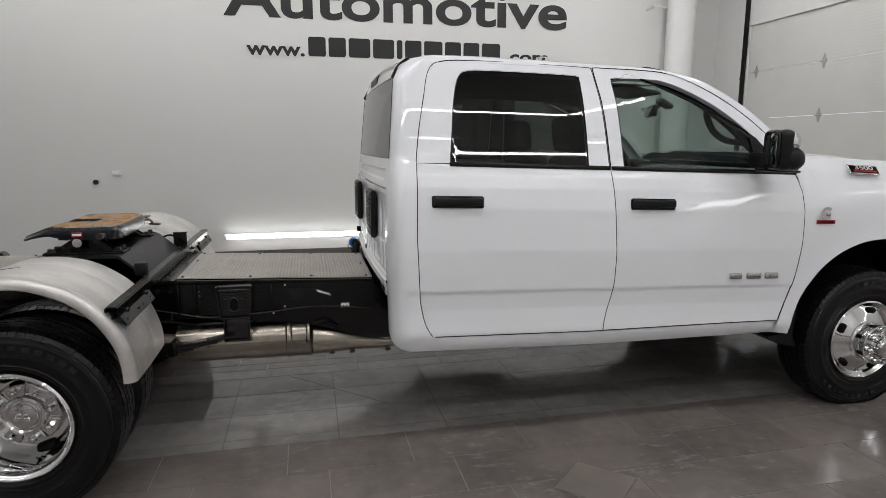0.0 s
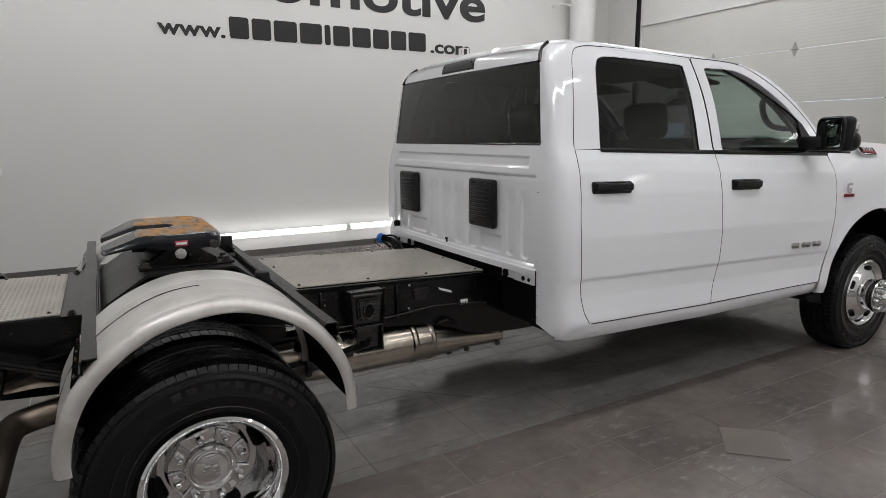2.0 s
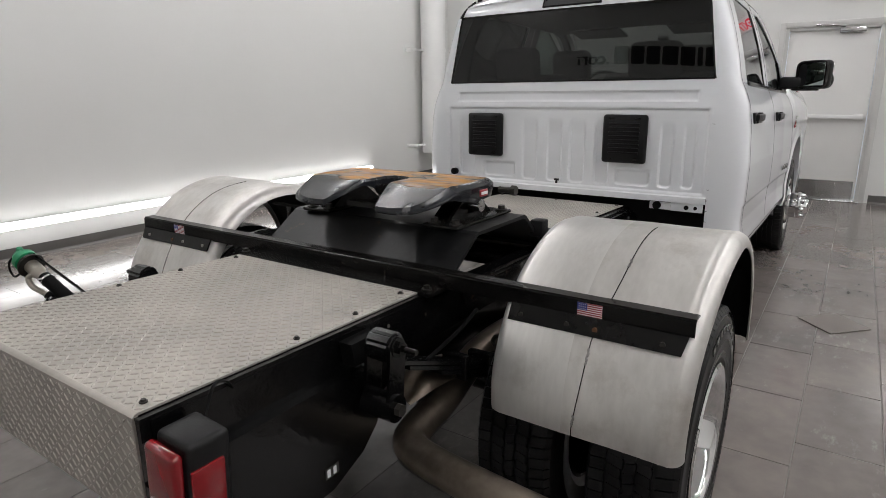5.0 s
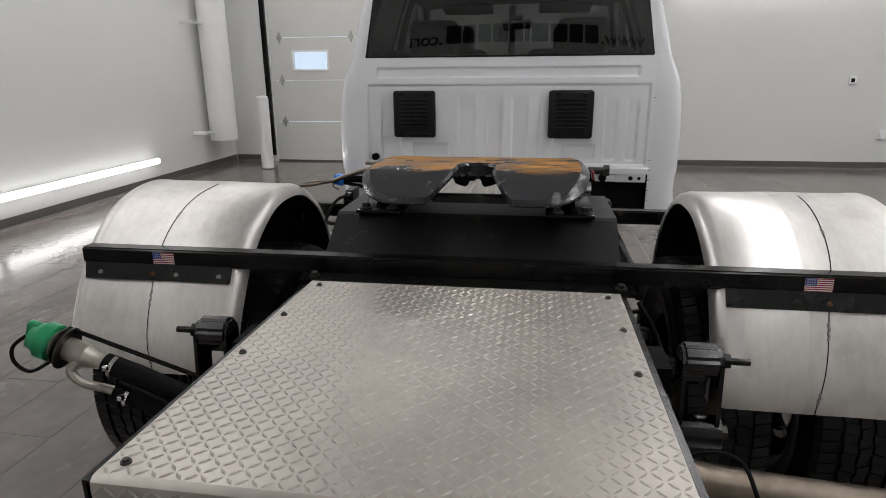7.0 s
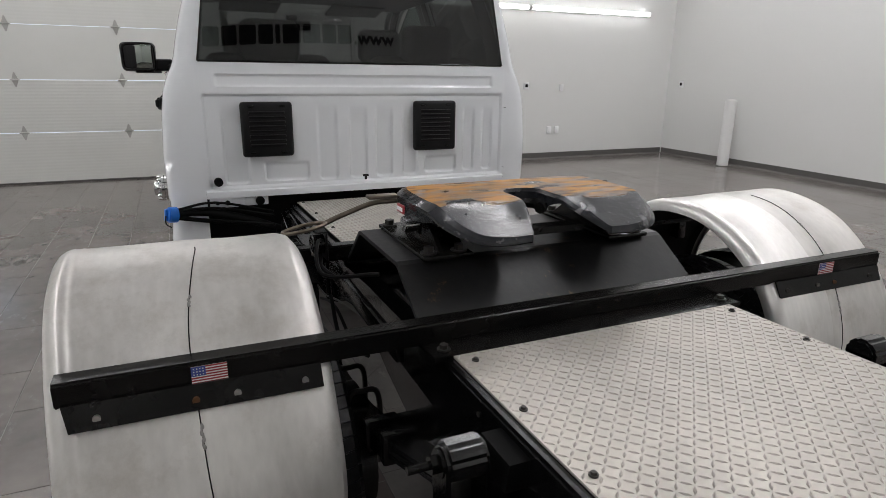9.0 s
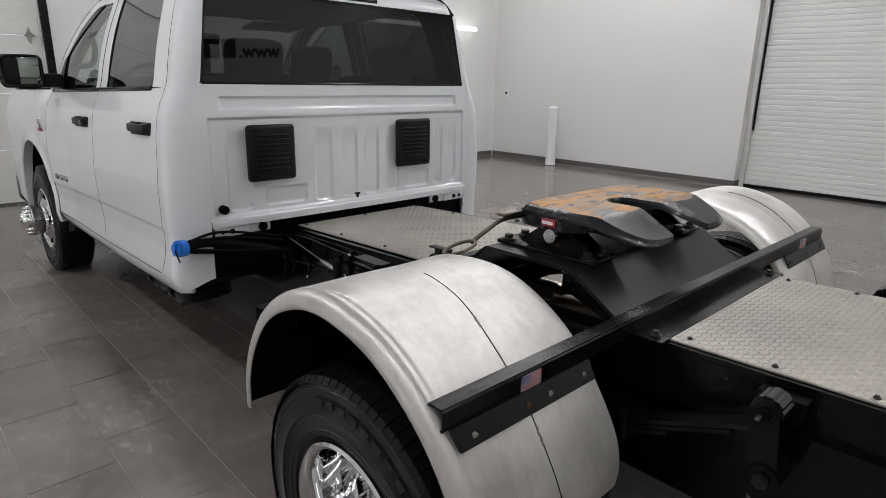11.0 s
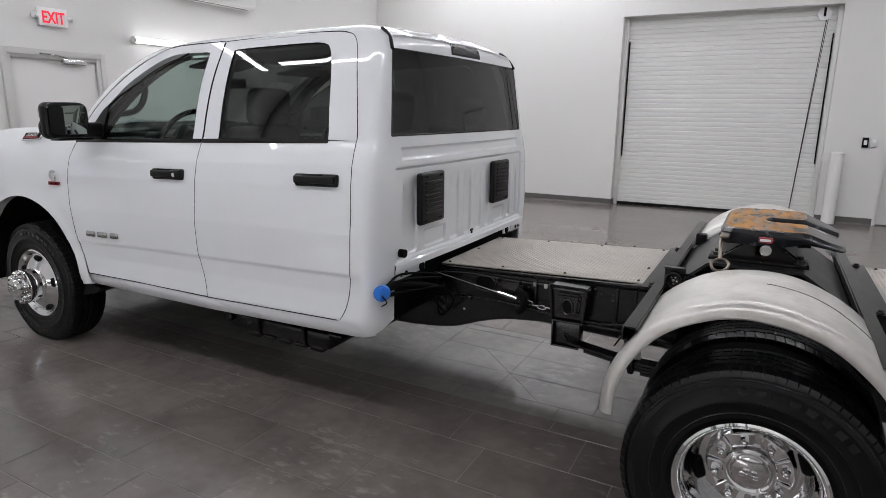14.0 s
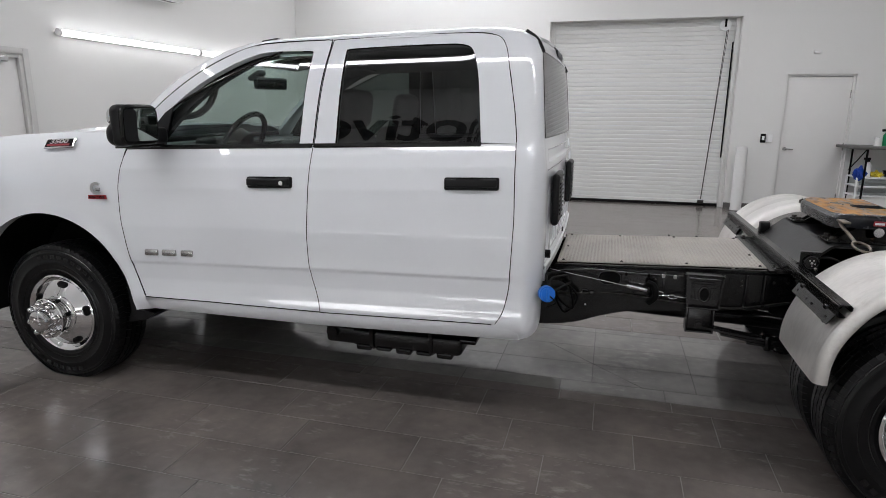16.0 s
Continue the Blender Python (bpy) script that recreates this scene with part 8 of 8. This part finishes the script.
def deck_lines():
    """Brake cable, chain links, wiring and connectors along the rails."""
    bm = bmesh.new()
    tube(bm, [(1.55, 0.46, 0.735), (1.30, 0.47, 0.70), (1.12, 0.475, 0.672)], 0.0026, n=6)
    b = part("brake_cable", bm, CHROME_D, truck, "pale parking brake cable with turnbuckle")
    bm = bmesh.new()
    cyl(bm, (1.16, 0.475, 0.680), (1.06, 0.475, 0.664), 0.010, n=10)
    part("cable_end", bm, CHROME, b)
    bm = bmesh.new()
    for i in range(3):
        x = 1.00 - 0.032 * i
        tube(bm, [(x + 0.022 * math.cos(a), 0.476 + (0.009 * math.sin(a) if i % 2 else 0), 0.652 - 0.006 * i + (0 if i % 2 else 0.009 * math.sin(a))) for a in np.linspace(0, 2 * math.pi, 13)], 0.003, n=6, k=1, closed=True)
    part("chain_links", bm, CHROME, b)
    bm = bmesh.new()
    tube(bm, [(0.93, 0.475, 0.645), (0.86, 0.475, 0.640)], 0.004, n=6, k=1)
    part("cable_tail", bm, CHROME_D, b)
    bm = bmesh.new()
    tube(bm, [(1.05, 0.47, 0.60), (1.02, 0.49, 0.64), (1.03, 0.485, 0.69), (1.06, 0.47, 0.70)], 0.018, n=8)
    part("cable_grommet", bm, SEAM, b)
    for k, (pts, r) in enumerate((([(1.54, 0.40, 0.70), (1.50, 0.50, 0.60), (1.42, 0.52, 0.55), (1.44, 0.50, 0.66)], 0.0055), ([(1.52, 0.44, 0.58), (1.46, 0.50, 0.52), (1.40, 0.48, 0.60), (1.48, 0.46, 0.68)], 0.006), ([(0.60, 0.47, 0.60), (0.40, 0.48, 0.66), (0.20, 0.50, 0.70), (0.05, 0.50, 0.66)], 0.005), ([(0.45, 0.44, 0.82), (0.30, 0.53, 0.90), (0.16, 0.55, 0.84), (0.05, 0.42, 0.86)], 0.006), ([(0.30, 0.50, 0.72), (0.10, 0.52, 0.66), (-0.10, 0.50, 0.70)], 0.006), ([(-0.20, -0.48, 0.72), (-0.34, -0.50, 0.70), (-0.50, -0.50, 0.67)], 0.006), ([(0.62, -0.46, 0.56), (0.45, -0.49, 0.60), (0.25, -0.52, 0.60)], 0.006))):
        bm = bmesh.new()
        tube(bm, pts, r, n=8)
        part("wiring_loop", bm, SEAM, truck)
    bm = bmesh.new()
    box(bm, (0.362, 0.500, 0.872), (0.082, 0.006, 0.092), 0.002)
    box(bm, (0.362, 0.512, 0.918), (0.086, 0.030, 0.006), 0.002)
    p = part("trailer_socket", bm, PLASTIC, truck, "black trailer wiring socket on the deck")
    bm = bmesh.new()
    cyl(bm, (0.362, 0.500, 0.872), (0.362, 0.535, 0.872), 0.031, n=22)
    part("socket_barrel", bm, TRIM, p)
    bm = bmesh.new()
    tube(bm, [(0.362 + 0.029 * math.cos(a), 0.536, 0.872 + 0.029 * math.sin(a)) for a in np.linspace(0, 2 * math.pi, 21)], 0.005, n=8, k=1, closed=True)
    part("socket_ring", bm, HANGER, p)
    for q, r in ((0.0, 0.006), (0.9, 0.004), (2.1, 0.004), (3.4, 0.004), (4.6, 0.004)):
        bm = bmesh.new()
        c = Vector((0.362 + (0.014 * math.cos(q) if q else 0), 0.534, 0.872 + (0.014 * math.sin(q) if q else 0)))
        cyl(bm, c, c + Vector((0, 0.006, 0)), r, n=8)
        part("contact", bm, CHROME_D, p)
    bm = bmesh.new()
    ball(bm, (0.345, 0.538, 0.846), 0.007, 8)
    part("socket_key", bm, NECK, p)
    bm = bmesh.new()
    tube(bm, [(0.362, 0.515, 0.84), (0.32, 0.52, 0.81), (0.25, 0.49, 0.79)], 0.008, n=8)
    part("socket_cable", bm, SEAM, p)
    bm = bmesh.new()
    box(bm, (0.352, -0.425, 0.868), (0.055, 0.055, 0.065), 0.008, 2)
    part("deck_box", bm, PLASTIC, truck)
    bm = bmesh.new()
    pr = [(-1.13, 0.74), (-0.62, 0.74), (-0.585, 0.66), (-0.61, 0.52), (-0.68, 0.455), (-0.80, 0.405), (-1.05, 0.40), (-1.13, 0.44)]
    prism(bm, [(x, 0.440, z) for x, z in pr], (0, -0.880, 0))
    bmesh.ops.bevel(bm, geom=bm.edges[:], offset=0.03, segments=4, affect="EDGES")
    tk = part("fuel_tank", bm, FRAME, truck, "black tank between the frame rails")
    bm = bmesh.new()
    box(bm, (-0.81, -0.4405, 0.49), (0.045, 0.003, 0.028), 0.0)
    lb = part("tank_label", bm, BOLT, tk, smooth=False)
    for k in (-0.012, 0.008):
        bm = bmesh.new()
        box(bm, (-0.81 + k, -0.4425, 0.49), (0.010, 0.001, 0.020), 0.0)
        part("bar", bm, WHITE_T, lb, smooth=False)


deck_lines()


def rail_fittings(s):
    """Brake line, clips and rivet heads along a rail between cab and wheel."""
    y = s * 0.441
    bm = bmesh.new()
    tube(bm, [(1.50, y, 0.60), (1.20, y, 0.625), (0.95, y + s * 0.01, 0.61), (0.66, y + s * 0.01, 0.60), (0.45, y, 0.64), (0.15, y, 0.70)], 0.0032, n=6)
    ln = part("brake_line", bm, BOLT, truck, "thin steel brake line")
    for x, z in ((1.33, 0.615), (1.05, 0.617), (0.60, 0.607)):
        bm = bmesh.new()
        box(bm, (x, y, z), (0.022, 0.016, 0.026), 0.004)
        part("line_clip", bm, HANGER, ln)
    for x, dz in ((1.44, 0.03), (1.18, 0.03), (1.12, 0.03), (0.92, 0.03), (0.67, 0.03), (0.48, 0.035), (0.42, 0.035), (0.67, 0.13), (0.92, 0.13)):
        bm = bmesh.new()
        z = deck_z(x) - 0.02 - dz
        cyl(bm, (x, s * 0.434, z), (x, s * 0.443, z), 0.010, 0.008, n=10)
        part("rivet_head", bm, HANGER, truck)
    bm = bmesh.new()
    prism(bm, [(1.06, s * 0.436, 0.735), (1.16, s * 0.436, 0.735), (1.14, s * 0.436, 0.665), (1.08, s * 0.436, 0.665)], (0, s * 0.010, 0))
    bmesh.ops.bevel(bm, geom=bm.edges[:], offset=0.004, segments=2, affect="EDGES")
    part("rail_gusset", bm, HANGER, truck)


for s in (1, -1):
    rail_fittings(s)


# ---- floor tiles and the loose tile ----
def tile_mesh(w, d, name, mat=None):
    bm = bmesh.new()
    g, c, h = 0.0024, 0.0006, 0.0022
    lo = [bm.verts.new((x, y, -h)) for x, y in ((g, g), (w - g, g), (w - g, d - g), (g, d - g))]
    md = [bm.verts.new((x, y, -c)) for x, y in ((g, g), (w - g, g), (w - g, d - g), (g, d - g))]
    q = g + c
    hi = [bm.verts.new((x, y, 0)) for x, y in ((q, q), (w - q, q), (w - q, d - q), (q, d - q))]
    bm.faces.new(hi)
    for a, b in ((lo, md), (md, hi)):
        for i in range(4):
            bm.faces.new((a[i], a[(i + 1) % 4], b[(i + 1) % 4], b[i]))
    me = mesh_of(bm, name, False)
    me.materials.append(mat or TILE)
    return me


DRAIN_ROWS = (-0.745, -0.655, -0.375, -0.085, 0.190, 0.335)


def tile_floor():
    """Third-bond rows of plank tiles, with a band of small square tiles that falls to the drain."""
    floor = bpy.data.objects["floor"]
    P, W, Q = 0.298, 0.590, 0.573
    rows = [(0.745 + P * k, 0.745 + P * (k + 1), k, False) for k in range(-28, 14) if not -0.80 < 0.745 + P * k < 0.40]
    rows.append((DRAIN_ROWS[-1], 0.447, -2, False))
    rows.append((0.447, 0.745, -1, False))
    rows += [(c, e, -3, True) for c, e in zip(DRAIN_ROWS, DRAIN_ROWS[1:])]
    kinds = {}
    rest_v, rest_f, rest_m = [], [], []
    rng = random.Random(5)
    near = 0
    for y0, y1, k, inner in rows:
        w = Q if inner else W
        off = (1.302 if y1 < 0.2 else 0.905) if inner else 1.68 - 0.19 * k
        c, e = max(y0, Y_RIGHT - 0.24), min(y1, Y_LEFT)
        x = X_BACK - W + (off - (X_BACK - W)) % w
        while x < X_FRONT and e - c > 0.03:
            a, b = max(x, X_BACK), min(x + w, X_FRONT)
            if b - a > 0.03:
                whole = b - a > w - 1e-6 and e - c > y1 - y0 - 1e-6
                close = -0.9 < x < 5.2 and -2.6 < y0 < 2.7
                if whole and close and near < 300:
                    near += 1
                    key = (inner, round(y1 - y0, 3))
                    if key not in kinds:
                        kinds[key] = tile_mesh(w, y1 - y0, "tile", TILE_IN if inner else TILE)
                    t = new("tile", kinds[key])
                    t.parent = floor
                    t.location = (x, y0, rng.uniform(-0.0003, 0.0002))
                else:
                    g = 0.0022
                    n = len(rest_v)
                    z = rng.uniform(-0.0003, 0.0002)
                    rest_v += [(a + g, c + g, z), (b - g, c + g, z), (b - g, e - g, z), (a + g, e - g, z), (a + g, c + g, -0.0022), (b - g, c + g, -0.0022), (b - g, e - g, -0.0022), (a + g, e - g, -0.0022)]
                    rest_m += [1 if inner else 0] * 5
                    rest_f += [(n, n + 1, n + 2, n + 3)] + [(n + i, n + 4 + i, n + 4 + (i + 1) % 4, n + (i + 1) % 4) for i in range(4)]
            x += w
    me = bpy.data.meshes.new("far_tiles")
    me.from_pydata(rest_v, [], rest_f)
    me.materials.append(TILE)
    me.materials.append(TILE_IN)
    me.polygons.foreach_set("material_index", rest_m)
    ob = new("far_tiles", me)
    ob.parent = floor
    tagged(ob, kind="stuff")


tile_floor()


def drain_bed():
    """Dark bedding under the square tiles painted pale for reflected wall light, and the saw cuts that slope them to a
    point.
    """
    floor = bpy.data.objects["floor"]
    bm = bmesh.new()
    box(bm, ((X_BACK + X_FRONT) / 2, -0.205, -0.0030), (X_FRONT - X_BACK - 0.02, 1.084, 0.0040))
    part("dark_bedding", bm, GROUT_D, floor, smooth=False)
    for p, q in (((1.020, 0.188), (1.302, -0.085)), ((1.302, -0.085), (1.600, -0.375))):
        bm = bmesh.new()
        a, b = Vector((*p, 0.0002)), Vector((*q, 0.0002))
        w = (b - a).normalized().cross(Vector((0, 0, 1))) * 0.0018
        prism(bm, [a - w, b - w, b + w, a + w], (0, 0, 0.0008))
        part("saw_cut", bm, GROUT_D, floor, smooth=False)


drain_bed()


def cut_tile():
    """A cut square of tile lying proud of the floor, turned to the grid."""
    bm = bmesh.new()
    prism(bm, [(2.392, -1.235, 0.0005), (2.197, -1.415, 0.0005), (2.395, -1.605, 0.0005), (2.595, -1.42, 0.0005)], (0, 0, 0.006))
    tagged(part("cut_tile", bm, material("cut_tile_face", (0.175, 0.152, 0.138), 0.34, var=0.12, scale=4, fine=20), smooth=False), "loose square-cut brown-grey floor tile lying proud of the floor", "tile")


cut_tile()
